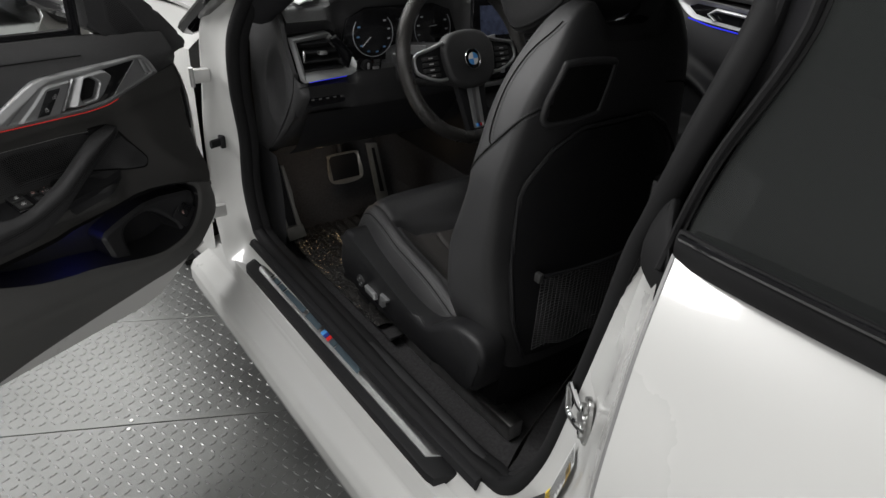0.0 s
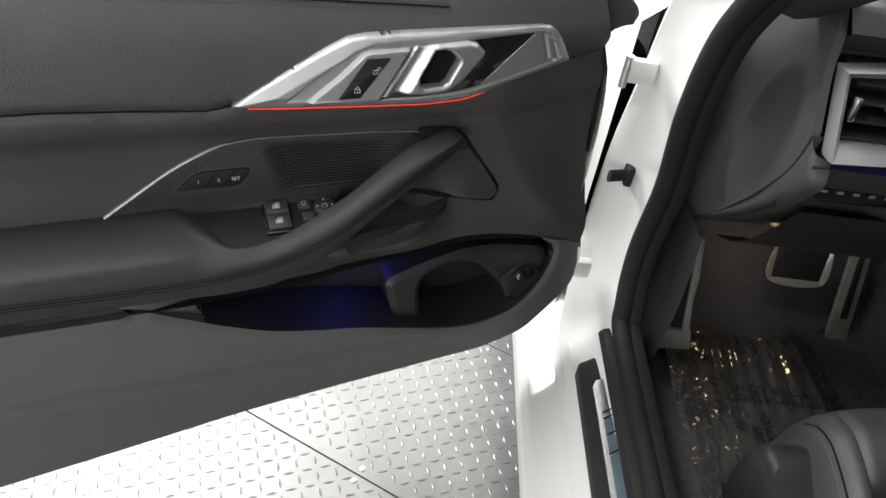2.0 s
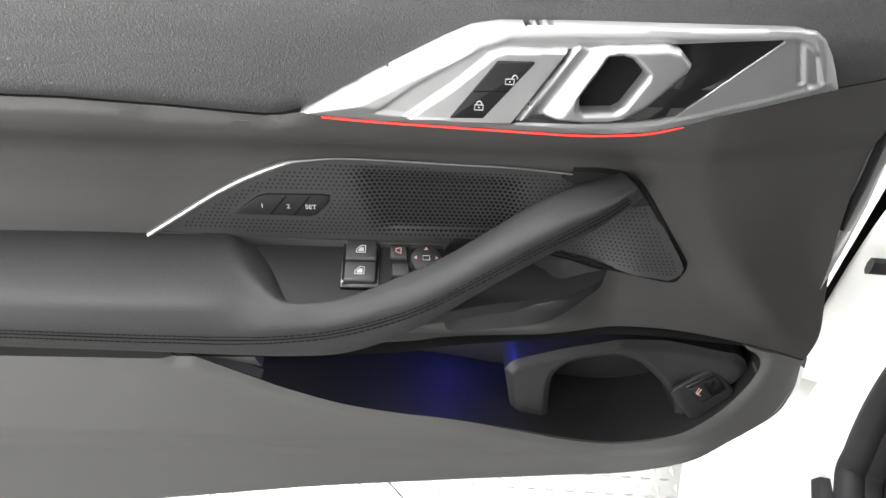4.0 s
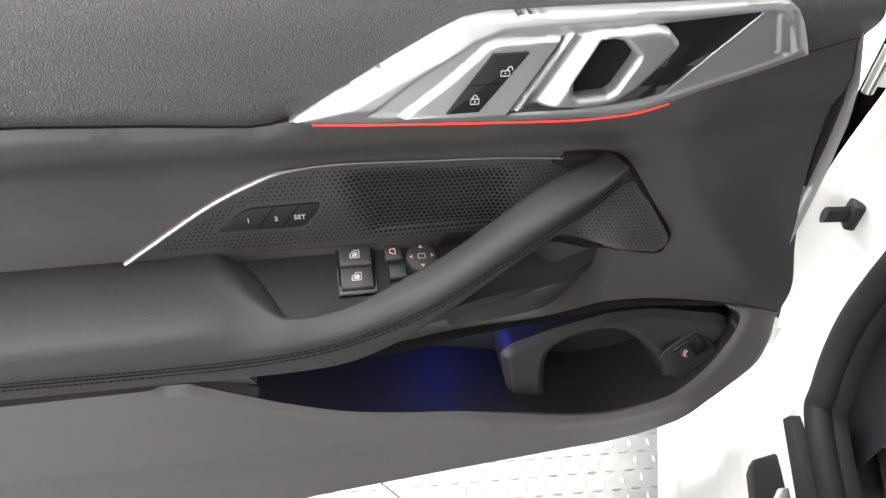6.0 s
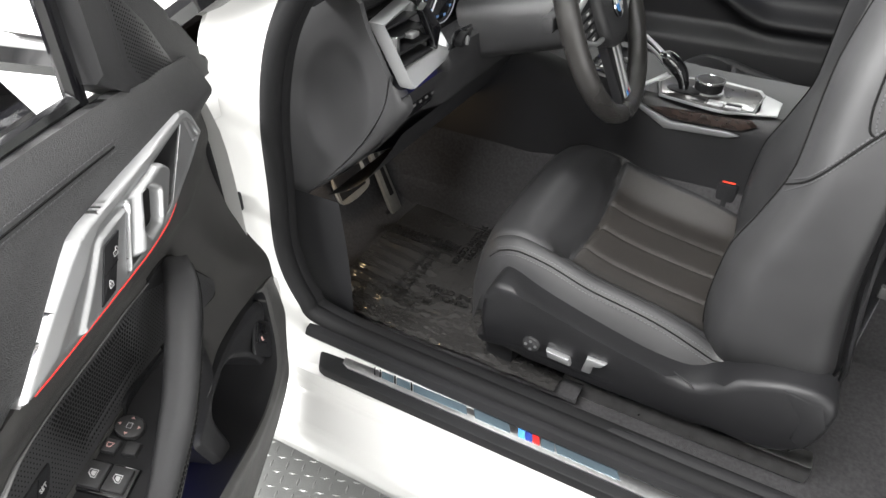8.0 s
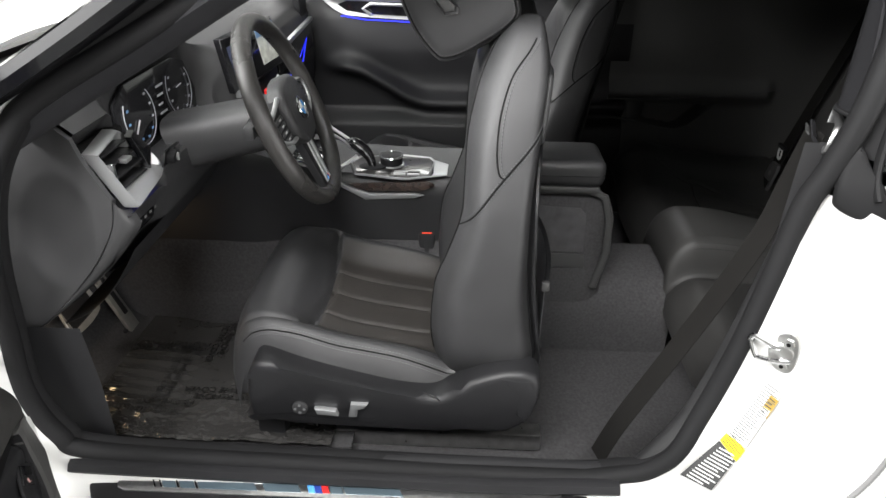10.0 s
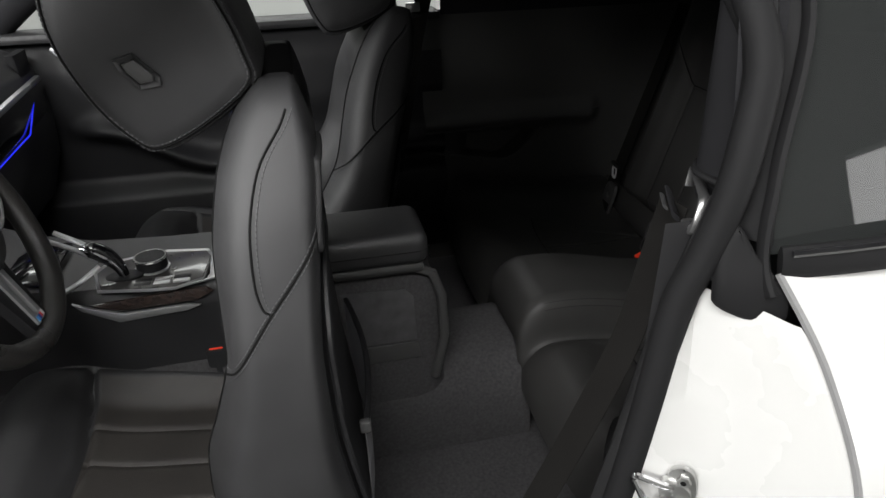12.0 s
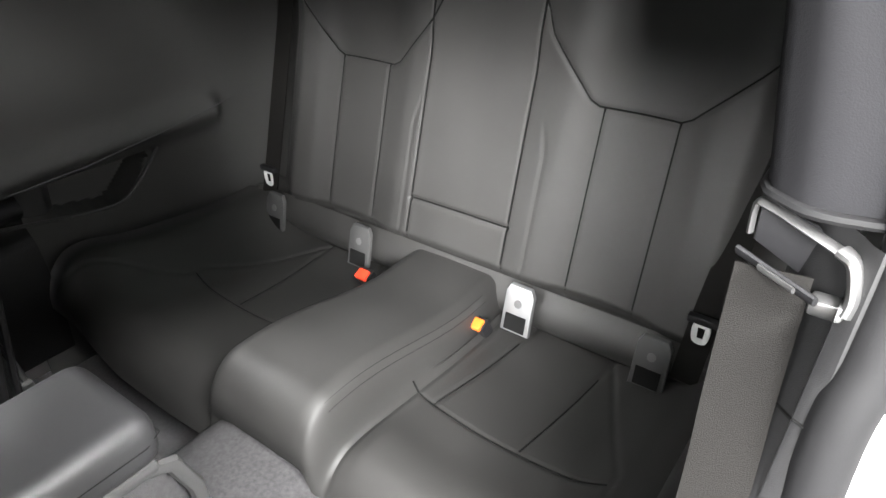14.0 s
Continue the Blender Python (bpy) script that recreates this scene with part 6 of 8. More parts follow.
def on_dial(x, z, off=0.0):
    return Vector((x, 0.4925 - off + 0.10 * (z - 0.95), z))


GREY_INK = mat("pale_display_line", (0.30, 0.31, 0.33), 0.5, emit=0.06)
BLUE_INK = mat("blue_display_line", (0.10, 0.20, 0.36), 0.5, emit=0.06)
for cx, sgn in ((-0.41, 1), (-0.225, -1)):
    arc = [on_dial(cx + sgn * 0.058 * math.cos(a) * (1.0 if math.cos(a) > 0 else 1.05), 0.965 + 0.056 * math.sin(a), 0.001) for a in [radians(-215 + 8 * k) for k in range(0, 33)]]
    part("dial_ring", sweep(arc, 0.0011, None, 5), GREY_INK, cl)
    for k in range(9):
        a = radians(-205 + 31 * k)
        p = on_dial(cx + sgn * 0.047 * math.cos(a), 0.965 + 0.045 * math.sin(a), 0.001)
        part("dial_mark", box(p.x - 0.004, p.x + 0.004, p.y - 0.0006, p.y, p.z - 0.0022, p.z + 0.0022), BLUE_INK if k < 6 and sgn > 0 else GREY_INK, cl)
    a = radians(-150)
    part("needle", sweep([on_dial(cx - 0.010, 0.958, 0.002), on_dial(cx - 0.036, 0.936, 0.002)] if sgn > 0 else [on_dial(cx - 0.012, 0.970, 0.002), on_dial(cx + 0.014, 0.972, 0.002)], 0.0016, 0.0008, 5), WHITE_INK, cl)
for k in range(6):
    part("display_line", box(-0.335, -0.335 + 0.02 + 0.006 * (k % 3), 0.4895, 0.4905, 0.905 + 0.018 * k, 0.909 + 0.018 * k), GREY_INK, cl)
part("display_edge", sweep([on_dial(x, z, 0.001) for x, z in [(-0.50, 0.935), (-0.482, 0.907), (-0.43, 0.893), (-0.35, 0.892), (-0.20, 0.892), (-0.158, 0.907)]], 0.0012, None, 5), GREY_INK, cl)

# infotainment screen
scr = thing("infotainment_screen", "wide dark infotainment screen showing a map, standing on the dashboard", "screen", pose(0.0, 0.405, 0.99, 0, 0, -6))
part("casing", slab([(-0.155, -0.055), (0.155, -0.055), (0.15, 0.06), (-0.15, 0.06)], 0.014, lambda x, y, z: (x, -z + 0.2 * y, y), 0.003), GLOSS, scr)
part("map", slab([(0.03, -0.035), (0.145, -0.035), (0.145, 0.05), (0.03, 0.05)], 0.0006, lambda x, y, z: (x, -0.0142 - z + 0.2 * y, y)), mat("map_picture", (0.36, 0.37, 0.33), 0.3, vary=0.5, vscale=45, emit=0.35), scr, "pale map picture")
part("map_sky", slab([(0.03, 0.028), (0.145, 0.028), (0.145, 0.052), (0.03, 0.052)], 0.0004, lambda x, y, z: (x, -0.0152 - z + 0.2 * y, y)), BLUE_INK, scr)
part("menu_bar", slab([(-0.13, -0.035), (-0.03, -0.035), (-0.03, 0.04), (-0.13, 0.04)], 0.0004, lambda x, y, z: (x, -0.0142 - z + 0.2 * y, y)), mat("dim_menu", (0.05, 0.06, 0.10), 0.3, emit=0.3, vary=0.6, vscale=60), scr)
# middle of the dashboard
part("silver_bar", slab([(-0.145, 0.922), (0.62, 0.955), (0.62, 0.968), (-0.145, 0.938)], 0.012, lambda x, y, z: (x, 0.400 - z, y), 0.003), SATIN, dash, "satin silver dashboard bar")
part("middle_vents", slab([(-0.13, 0.885), (0.17, 0.885), (0.17, 0.920), (-0.13, 0.918)], 0.006, lambda x, y, z: (x, 0.397 - z, y), 0.002), DARK, dash, "dark middle air vents")
part("climate_panel", slab([(-0.12, 0.835), (0.18, 0.835), (0.175, 0.875), (-0.125, 0.875)], 0.010, lambda x, y, z: (x, 0.394 - z, y), 0.003), GLOSS, dash, "gloss black climate panel")
part("climate_bar", slab([(-0.12, 0.815), (0.18, 0.815), (0.18, 0.830), (-0.12, 0.830)], 0.012, lambda x, y, z: (x, 0.395 - z, y), 0.003), SATIN, dash)
part("hazard_switch", box(0.018, 0.036, 0.380, 0.386, 0.884, 0.896, 0.001), mat("hazard_red", (0.8, 0.03, 0.03), 0.4, emit=0.4), dash, "red hazard switch")
for k in range(7):
    part("climate_mark", box(-0.10 + 0.04 * k, -0.085 + 0.04 * k, 0.3825, 0.3835, 0.850, 0.860), GREY_INK, dash)
part("passenger_vent", slab([(0.56, 0.965), (0.64, 0.965), (0.645, 1.03), (0.555, 1.03)], 0.02, lambda x, y, z: (x, 0.43 - z, y), 0.004), DARK, dash)
part("trim_panel", slab([(0.20, 0.86), (0.62, 0.875), (0.64, 0.952), (0.20, 0.935)], 0.006, lambda x, y, z: (x, 0.399 - z, y), 0.002), GLOSS, dash)
part("light_strip", sweep([(0.22, 0.392, 0.855), (0.45, 0.388, 0.866), (0.63, 0.40, 0.962)], 0.0016, None, 6), BLUE_GLOW, dash)

# steering wheel and column
wheel = thing("steering_wheel", "black leather three-spoke steering wheel with silver spoke trims", "steering wheel", pose(-0.309, 0.231, 0.947, 68, 0, 3.4))
# in the wheel's own frame x is across, y up along the rim, z towards the driver
R0 = 0.184
part("rim", sweep([(R0 * math.cos(a) * 1.0, R0 * math.sin(a) * (1.0 if math.sin(a) > -0.86 else 0.985), 0) for a in [k * math.pi / 48 for k in range(96)]], 0.0165, 0.0185, 12, (0, 0, 1), True), mat("worn_black_leather", (0.022, 0.021, 0.020), 0.29, grain=0.3, gscale=900, cells=True), wheel, "thick black leather rim")
HUB = [(-0.075, 0.035), (-0.05, 0.062), (0.0, 0.070), (0.05, 0.062), (0.075, 0.035), (0.078, 0.0), (0.066, -0.040), (0.035, -0.062), (0.0, -0.066), (-0.035, -0.062), (-0.066, -0.040), (-0.078, 0.0)]
part("airbag_cover", slab([(p.x, p.y) for p in spline([(x, y, 0) for x, y in HUB], 48, True)], 0.032, lambda x, y, z: (x, y, -0.012 + z), 0.012, 4), SOFT, wheel, "domed black airbag cover")
for sx in (-1, 1):
    SP = [(sx * 0.066, 0.045), (sx * 0.105, 0.034), (sx * 0.152, 0.026), (sx * 0.160, 0.0), (sx * 0.152, -0.018), (sx * 0.10, -0.036), (sx * 0.066, -0.036)]
    part("spoke", slab(SP, 0.018, lambda x, y, z: (x, y, -0.016 + z), 0.005), DARK, wheel)
    loop = spline([(sx * 0.070, 0.046, 0.006), (sx * 0.108, 0.036, 0.004), (sx * 0.150, 0.026, 0.002), (sx * 0.158, 0.002, 0.002), (sx * 0.148, -0.016, 0.002), (sx * 0.105, -0.034, 0.004), (sx * 0.074, -0.036, 0.006)], 30)
    part("spoke_trim", sweep(loop, 0.0042, 0.005, 8, (0, 0, 1)), SATIN, wheel, "satin silver spoke trim")
    for q in range(4):
        part("spoke_button", box(sx * 0.112 - 0.024, sx * 0.112 + 0.024, 0.016 - 0.013 * q - 0.0045, 0.016 - 0.013 * q + 0.0045, 0.001, 0.0055, 0.002), SOFT, wheel)
        part("button_mark", box(sx * 0.112 - 0.006, sx * 0.112 + 0.006, 0.016 - 0.013 * q - 0.0015, 0.016 - 0.013 * q + 0.0015, 0.0055, 0.0062), WHITE_INK, wheel)
    part("lower_spoke", slab([(sx * 0.010, -0.055), (sx * 0.046, -0.052), (sx * 0.030, -0.166), (sx * 0.008, -0.168)], 0.016, lambda x, y, z: (x, y, -0.014 + z), 0.005), DARK, wheel)
    part("lower_trim", slab([(sx * 0.005, -0.064), (sx * 0.018, -0.064), (sx * 0.017, -0.160), (sx * 0.005, -0.163)], 0.020, lambda x, y, z: (x, y, -0.014 + z), 0.003), SATIN, wheel, "satin silver lower spoke trim")
for k, m_ in enumerate((BLUE, NAVY, RED, ENAMEL)):
    part("small_emblem", box(-0.012 + 0.006 * k, -0.0065 + 0.006 * k, -0.158, -0.150, 0.0062, 0.0072), m_, wheel)
em = part("emblem_ring", disc(0.0235, 0.004, 32, lambda x, y, z: (x, y, 0.0195 + z), 0.001), GLOSS, wheel, "round black, blue and white emblem")
part("emblem_edge", sweep([(0.0232 * math.cos(a), 0.0232 * math.sin(a), 0.0232) for a in [k * math.pi / 16 for k in range(32)]], 0.0012, None, 6, (0, 0, 1), True), CHROME, em)
for k in range(4):
    part("emblem_field", slab([(0, 0)] + [(0.0145 * math.cos(k * math.pi / 2 + a), 0.0145 * math.sin(k * math.pi / 2 + a)) for a in [q * math.pi / 16 for q in range(9)]], 0.0012, lambda x, y, z: (x, y, 0.0236 + z)), ENAMEL if k % 2 else BLUE, em)
col = thing("steering_column", "black steering column with stalks behind the wheel", "steering column")
part("shroud", loft([superring(0, dy, rx, ry, z, 28, 0.6) for rx, ry, z, dy in ((0.050, 0.042, 0.02, 0), (0.058, 0.050, 0.06, 0), (0.062, 0.052, 0.12, -0.01), (0.066, 0.056, 0.24, -0.03))]), SOFT, col).matrix_local = pose(-0.309, 0.231, 0.947, 68, 0, 3.4) @ Matrix.Rotation(math.pi, 4, "X")
for sx in (-1, 1):
    part("stalk", sweep([(-0.32 + sx * 0.05, 0.285, 0.955), (-0.32 + sx * 0.11, 0.275, 0.960), (-0.32 + sx * 0.155, 0.262, 0.962)], 0.010, 0.008, 8), DARK, col)
    part("stalk_tip", box(-0.32 + sx * 0.16 - 0.018, -0.32 + sx * 0.16 + 0.018, 0.252, 0.272, 0.950, 0.975, 0.005), SOFT, col)
    part("shift_paddle", slab([(sx * 0.09, 0.05), (sx * 0.135, 0.055), (sx * 0.13, -0.02), (sx * 0.10, -0.03)], 0.005, lambda x, y, z: tuple(pose(-0.309, 0.231, 0.947, 68, 0, 3.4) @ Vector((x, y, -0.035 + z))), 0.002), SATIN, col)
LS = part("light_switch", slab([(-0.500, 0.897), (-0.430, 0.893), (-0.430, 0.918), (-0.436, 0.924), (-0.500, 0.928)], 0.004, lambda x, y, z: (x, 0.424 - 0.30 * (y - 0.912) - z, y), 0.0015), GLOSS, dash, "black light switch plate with a silver knob")
part("knob", disc(0.0135, 0.014, 24, lambda x, y, z: (-0.478 + x, 0.421 - 0.30 * y - z, 0.911 + y), 0.003), DARK, LS)
part("knob_bar", box(-0.481, -0.475, 0.402, 0.408, 0.903, 0.919, 0.002), SATIN, LS)
for k in range(3):
    part("switch_key", box(-0.456, -0.438, 0.4195 - 0.0027 * k, 0.4235 - 0.0027 * k, 0.896 + 0.009 * k, 0.903 + 0.009 * k, 0.001), SATIN if k == 0 else SOFT, LS)

# ---- centre console ----
con = thing("centre_console", "black centre console with gear lever and silver trims", "console")
part("body", loft([[(x - 0.008, y, z) for x, z in ((-hw, 0.28), (-hw, zt - 0.045), (-hw + 0.008, zt - 0.012), (-hw + 0.022, zt), (hw - 0.022, zt), (hw - 0.008, zt - 0.012), (hw, zt - 0.045), (hw, 0.28))] for y, hw, zt in ((0.97, 0.15, 0.62), (0.62, 0.15, 0.70), (0.50, 0.15, 0.80), (0.40, 0.145, 0.79), (0.30, 0.135, 0.755), (0.20, 0.125, 0.735), (0.05, 0.122, 0.728), (-0.28, 0.118, 0.725))]), SKIRT, con, "soft black console body")
part("rear_body", loft([[(x - 0.050, y, z) for x, z in ((-hw, 0.28), (-hw, zt - 0.03), (-hw + 0.012, zt), (hw - 0.012, zt), (hw, zt - 0.03), (hw, 0.28))] for y, hw, zt in ((-0.26, 0.112, 0.722), (-0.42, 0.112, 0.722), (-0.452, 0.108, 0.706), (-0.47, 0.10, 0.655), (-0.474, 0.098, 0.56), (-0.45, 0.10, 0.46), (-0.44, 0.10, 0.30))]), CARPET, con, "charcoal lined console rear")
part("rear_edge", sweep([(-0.164, y, z) for y, z in ((-0.27, 0.724), (-0.42, 0.724), (-0.453, 0.708), (-0.471, 0.655), (-0.475, 0.56), (-0.452, 0.46))], 0.010, 0.008, 8, (1, 0, 0)), PLASTIC, con)
part("side_recess", slab([(-0.275, 0.685), (-0.40, 0.678), (-0.415, 0.66), (-0.418, 0.56), (-0.275, 0.56)], 0.006, lambda x, y, z: (-0.1625 - z * 0.4, x, y), 0.001), mat("grey_flocked_panel", (0.055, 0.054, 0.056), 0.9, grain=0.5, gscale=900, vary=0.3, vscale=30), con, "grey flocked side panel")
part("side_band", slab([(-0.275, 0.555), (-0.42, 0.553), (-0.425, 0.515), (-0.275, 0.515)], 0.007, lambda x, y, z: (-0.1625 - z * 0.4, x, y), 0.001), PLASTIC, con)
arm = thing("console_armrest", "padded black leather armrest on the centre console", "armrest")
part("pad", box(-0.185, -0.035, -0.447, -0.20, 0.736, 0.803, 0.022, 5), LEATHER, arm, "black leather armrest lid")
part("lid_base", box(-0.178, -0.042, -0.437, -0.20, 0.722, 0.739, 0.006), PLASTIC, arm)
part("stitching", sweep([(-0.1855, -0.20, 0.768), (-0.1855, -0.427, 0.768), (-0.175, -0.4475, 0.768), (-0.05, -0.4475, 0.768)], 0.0009, None, 4), SEAM, arm)
# top: frame, panel, lever, controller
PANEL = [(-0.135, 0.143), (-0.147, 0.011), (-0.122, -0.038), (-0.032, -0.046), (-0.007, -0.035), (0.009, 0.045), (-0.027, 0.147), (-0.067, 0.163)]
PIN = [(-0.068 + (x + 0.068) * 0.93, 0.05 + (y - 0.05) * 0.95) for x, y in PANEL]
part("panel_frame", flat_ring(PANEL, PIN, 0.006, lambda x, y, z: (x, y, 0.732 + 0.06 * max(0, y - 0.05) + z), straight=True), SATIN, con, "satin silver panel frame")
part("top_panel", slab(PIN, 0.003, lambda x, y, z: (x, y, 0.733 + 0.06 * max(0, y - 0.05) + z), 0.001), mat("dark_brushed_inlay", (0.045, 0.043, 0.042), 0.3, metal=0.5, coat=0.5, vary=0.12, vscale=90), con, "dark brushed console panel")
part("rear_wedge", slab([(-0.020, -0.040), (-0.050, -0.080), (-0.119, -0.078), (-0.150, 0.020), (-0.126, -0.040), (-0.110, -0.046)], 0.003, lambda x, y, z: (x, y, 0.7335 + z), 0.001), SATIN, con, "silver wedge behind the panel")
part("silver_strip", slab([(0.190, 0.722), (0.176, 0.704), (0.120, 0.673), (0.0, 0.680), (-0.024, 0.688), (0.0, 0.693), (0.110, 0.690), (0.150, 0.704)], 0.006, lambda x, y, z: (-0.1315 - z, x, y), 0.002), SATIN, con, "bright silver side strip")
part("side_gloss", slab([(0.16, 0.714), (-0.037, 0.724), (-0.05, 0.714), (-0.02, 0.699), (0.11, 0.696), (0.15, 0.708)], 0.004, lambda x, y, z: (-0.1315 - z, x, y), 0.001), mat("dark_wood_inlay", (0.030, 0.020, 0.017), 0.2, coat=0.6, vary=0.4, vscale=60), con, "dark glossy side inlay")
for pts in (((-0.100, 0.215, 0.836), (-0.092, 0.175, 0.808), (-0.086, 0.142, 0.778)), ((-0.128, 0.200, 0.742), (-0.112, 0.172, 0.752), (-0.090, 0.142, 0.768)), ((-0.060, 0.210, 0.830), (-0.062, 0.165, 0.800), (-0.070, 0.130, 0.772))):
    part("lever_surround", sweep(spline(pts, 10), 0.006, 0.004, 8), SATIN, con, "satin silver blade")
lever = part("gear_lever", sweep(spline([(-0.085, 0.106, 0.738), (-0.085, 0.110, 0.758), (-0.084, 0.122, 0.778), (-0.083, 0.142, 0.794), (-0.083, 0.160, 0.800)], 16), 0.0125, 0.010, 12, (1, 0, 0), scale=lambda t: 0.75 + 0.6 * ease(t * 1.4) - 0.35 * ease((t - 0.85) / 0.15)), GLOSS, con, "gloss black gear lever")
for sx in (-1, 1):
    part("lever_trim", sweep(spline([(-0.085 + sx * 0.010, 0.104, 0.742), (-0.085 + sx * 0.011, 0.109, 0.760), (-0.084 + sx * 0.014, 0.121, 0.782), (-0.083 + sx * 0.014, 0.142, 0.799), (-0.083 + sx * 0.006, 0.166, 0.804)], 16), 0.0028, None, 6), CHROME, lever, "chrome lever edge")
part("lever_boot", disc(0.026, 0.008, 24, lambda x, y, z: (-0.086 + x * 0.8, 0.106 + y * 1.3, 0.735 + z), 0.003), DARK, lever)
knob = part("control_knob", disc(0.028, 0.026, 32, lambda x, y, z: (-0.060 + x, 0.062 + y, 0.736 + z), 0.003), DARK, con, "round control knob with silver edge")
part("knob_edge", sweep([(-0.060 + 0.0275 * math.cos(a), 0.062 + 0.0275 * math.sin(a), 0.760) for a in [k * math.pi / 16 for k in range(32)]], 0.0026, None, 6, (0, 0, 1), True), CHROME, knob)
part("knob_base", disc(0.032, 0.005, 32, lambda x, y, z: (-0.060 + x, 0.062 + y, 0.735 + z), 0.002), SATIN, knob)
for k in range(6):
    part("console_button", box(-0.128 + 0.014 * (k % 2), -0.117 + 0.014 * (k % 2), -0.012 + 0.034 * (k // 2), 0.017 + 0.034 * (k // 2), 0.735, 0.739, 0.0015), SATIN if k in (0, 2, 3) else DARK, con)
part("cup_bay", box(-0.10, 0.06, 0.225, 0.33, 0.72, 0.758, 0.01), GLOSS, con)
bk = thing("seat_belt_buckle", "black seat belt buckle with a red button beside the seat", "buckle", pose(-0.125, -0.03, 0.565))
part("stem", box(-0.012, 0.012, -0.008, 0.008, -0.16, 0.0, 0.004), DARK, bk)
part("housing", box(-0.011, 0.011, -0.020, 0.020, -0.06, 0.016, 0.005), DARK, bk)
part("button", box(-0.006, 0.006, -0.013, 0.013, 0.013, 0.019, 0.002), BUCKLE_RED, bk, "red release button")

part("console_carpet", loft([[(x - 0.008, y, z) for x, z in ((-hw, 0.28), (-hw, 0.54), (-hw + 0.006, 0.56), (hw - 0.006, 0.56), (hw, 0.54), (hw, 0.28))] for y, hw in ((0.97, 0.158), (0.50, 0.156), (0.30, 0.142), (0.20, 0.131), (-0.25, 0.126))]), CARPET, con, "charcoal carpet along the console")
# ---- footwell ----
mat_ = thing("floor_mat", "carpet mat under a crumpled protective film with printed lines", "floor mat")
part("mat", thicken(grid(lambda a, b: (lerp(-0.60, -0.17, a), lerp(0.10, 0.70, b), 0.318 + 0.02 * ease((lerp(0.10, 0.70, b) - 0.5) / 0.2)), 8, 12), 0.008), CARPET, mat_, "charcoal carpet mat")


def film_z(x, y):
    crumple = 0.25 + 0.75 * ease((-0.46 - x) / 0.08)
    ribs = 0.0022 * math.sin(x * 2 * math.pi / 0.034) * ease((y - 0.50) / 0.03) * ease((-0.27 - x) / 0.03) * ease((x + 0.56) / 0.03)
    folds = 0.006 * noise.noise(Vector((x * 11, y * 11, 0))) + crumple * (0.004 * noise.noise(Vector((x * 45, y * 30, 3))) + 0.0026 * noise.noise(Vector((x * 110, y * 80, 7))))
    return 0.3235 + 0.02 * ease((y - 0.5) / 0.2) + 0.012 * ease((-0.55 - x) / 0.06) + ribs + folds


part("protective_film", grid(lambda a, b: (lerp(-0.615, -0.19, a), lerp(0.14, 0.685, b), film_z(lerp(-0.615, -0.19, a), lerp(0.14, 0.685, b)) + 0.004), 180, 220), FILM, mat_, "crumpled glossy protective film")
INK = mat("black_film_print", (0.008, 0.008, 0.008), 0.4)
for s, x, y, turn in (("MUST REMOVE", -0.479, 0.40, 90), ("PROTECTIVE COVER", -0.457, 0.40, 90), ("MUST REMOVE", -0.25, 0.470, 180), ("PROTECTIVE COVER", -0.25, 0.492, 180), ("DEALER MUST REMOVE", -0.40, 0.540, 180),
                      ("PROTECTIVE COVER", -0.40, 0.562, 180), ("DEALER MUST REMOVE", -0.330, 0.60, 90), ("PROTECTIVE COVER", -0.308, 0.60, 90), ("MUST REMOVE", -0.53, 0.57, 90), ("PROTECTIVE COVER", -0.508, 0.57, 90)):
    text("printed_line", s, 0.023, pose(x, y, film_z(x, y) + 0.0095, 0, 0, turn), INK, mat_)
PEDAL = mat("brushed_pedal_metal", (0.24, 0.235, 0.22), 0.35, metal=0.4, vary=0.1, vscale=60)
ped = thing("brake_pedal", "black brake pedal with a metal pad", "pedal")
part("arm", sweep([(-0.35, 0.80, 0.50), (-0.35, 0.86, 0.60), (-0.35, 0.90, 0.76)], 0.010, 0.016, 8), DARK, ped)
part("pad", slab([(-0.052, -0.040), (0.052, -0.040), (0.055, 0.028), (0.045, 0.040), (-0.045, 0.040), (-0.055, 0.028)], 0.010, lambda x, y, z: (-0.352 + x, 0.785 + 0.35 * y - z, 0.482 + y), 0.003), DARK, ped, "rubber pad")
part("pad_frame", flat_ring([(-0.054, -0.042), (0.054, -0.042), (0.057, 0.028), (0.046, 0.042), (-0.046, 0.042), (-0.057, 0.028)], [(-0.049, -0.037), (0.049, -0.037), (0.052, 0.027), (0.043, 0.037), (-0.043, 0.037), (-0.052, 0.027)], 0.006, lambda x, y, z: (-0.352 + x, 0.776 + 0.35 * y - z, 0.482 + y)), PEDAL, ped, "brushed metal pad frame")
gas = thing("accelerator_pedal", "tall metal accelerator pedal standing on the footwell floor", "pedal")
part("plate", slab([(-0.022, -0.10), (0.022, -0.10), (0.020, 0.10), (-0.018, 0.105)], 0.010, lambda x, y, z: (-0.235 + x - 0.05 * y, 0.765 + 0.35 * y - z, 0.432 + y), 0.003), PEDAL, gas, "brushed metal plate")
part("grip", slab([(-0.007, -0.05), (0.007, -0.05), (0.005, 0.09), (-0.005, 0.09)], 0.004, lambda x, y, z: (-0.235 + x - 0.05 * y, 0.754 + 0.35 * y - z, 0.432 + y), 0.001), DARK, gas, "black rubber grip")
part("base", box(-0.265, -0.20, 0.73, 0.80, 0.325, 0.345, 0.004), DARK, gas)
rest = thing("foot_rest", "brushed metal foot rest in the footwell corner", "foot rest")
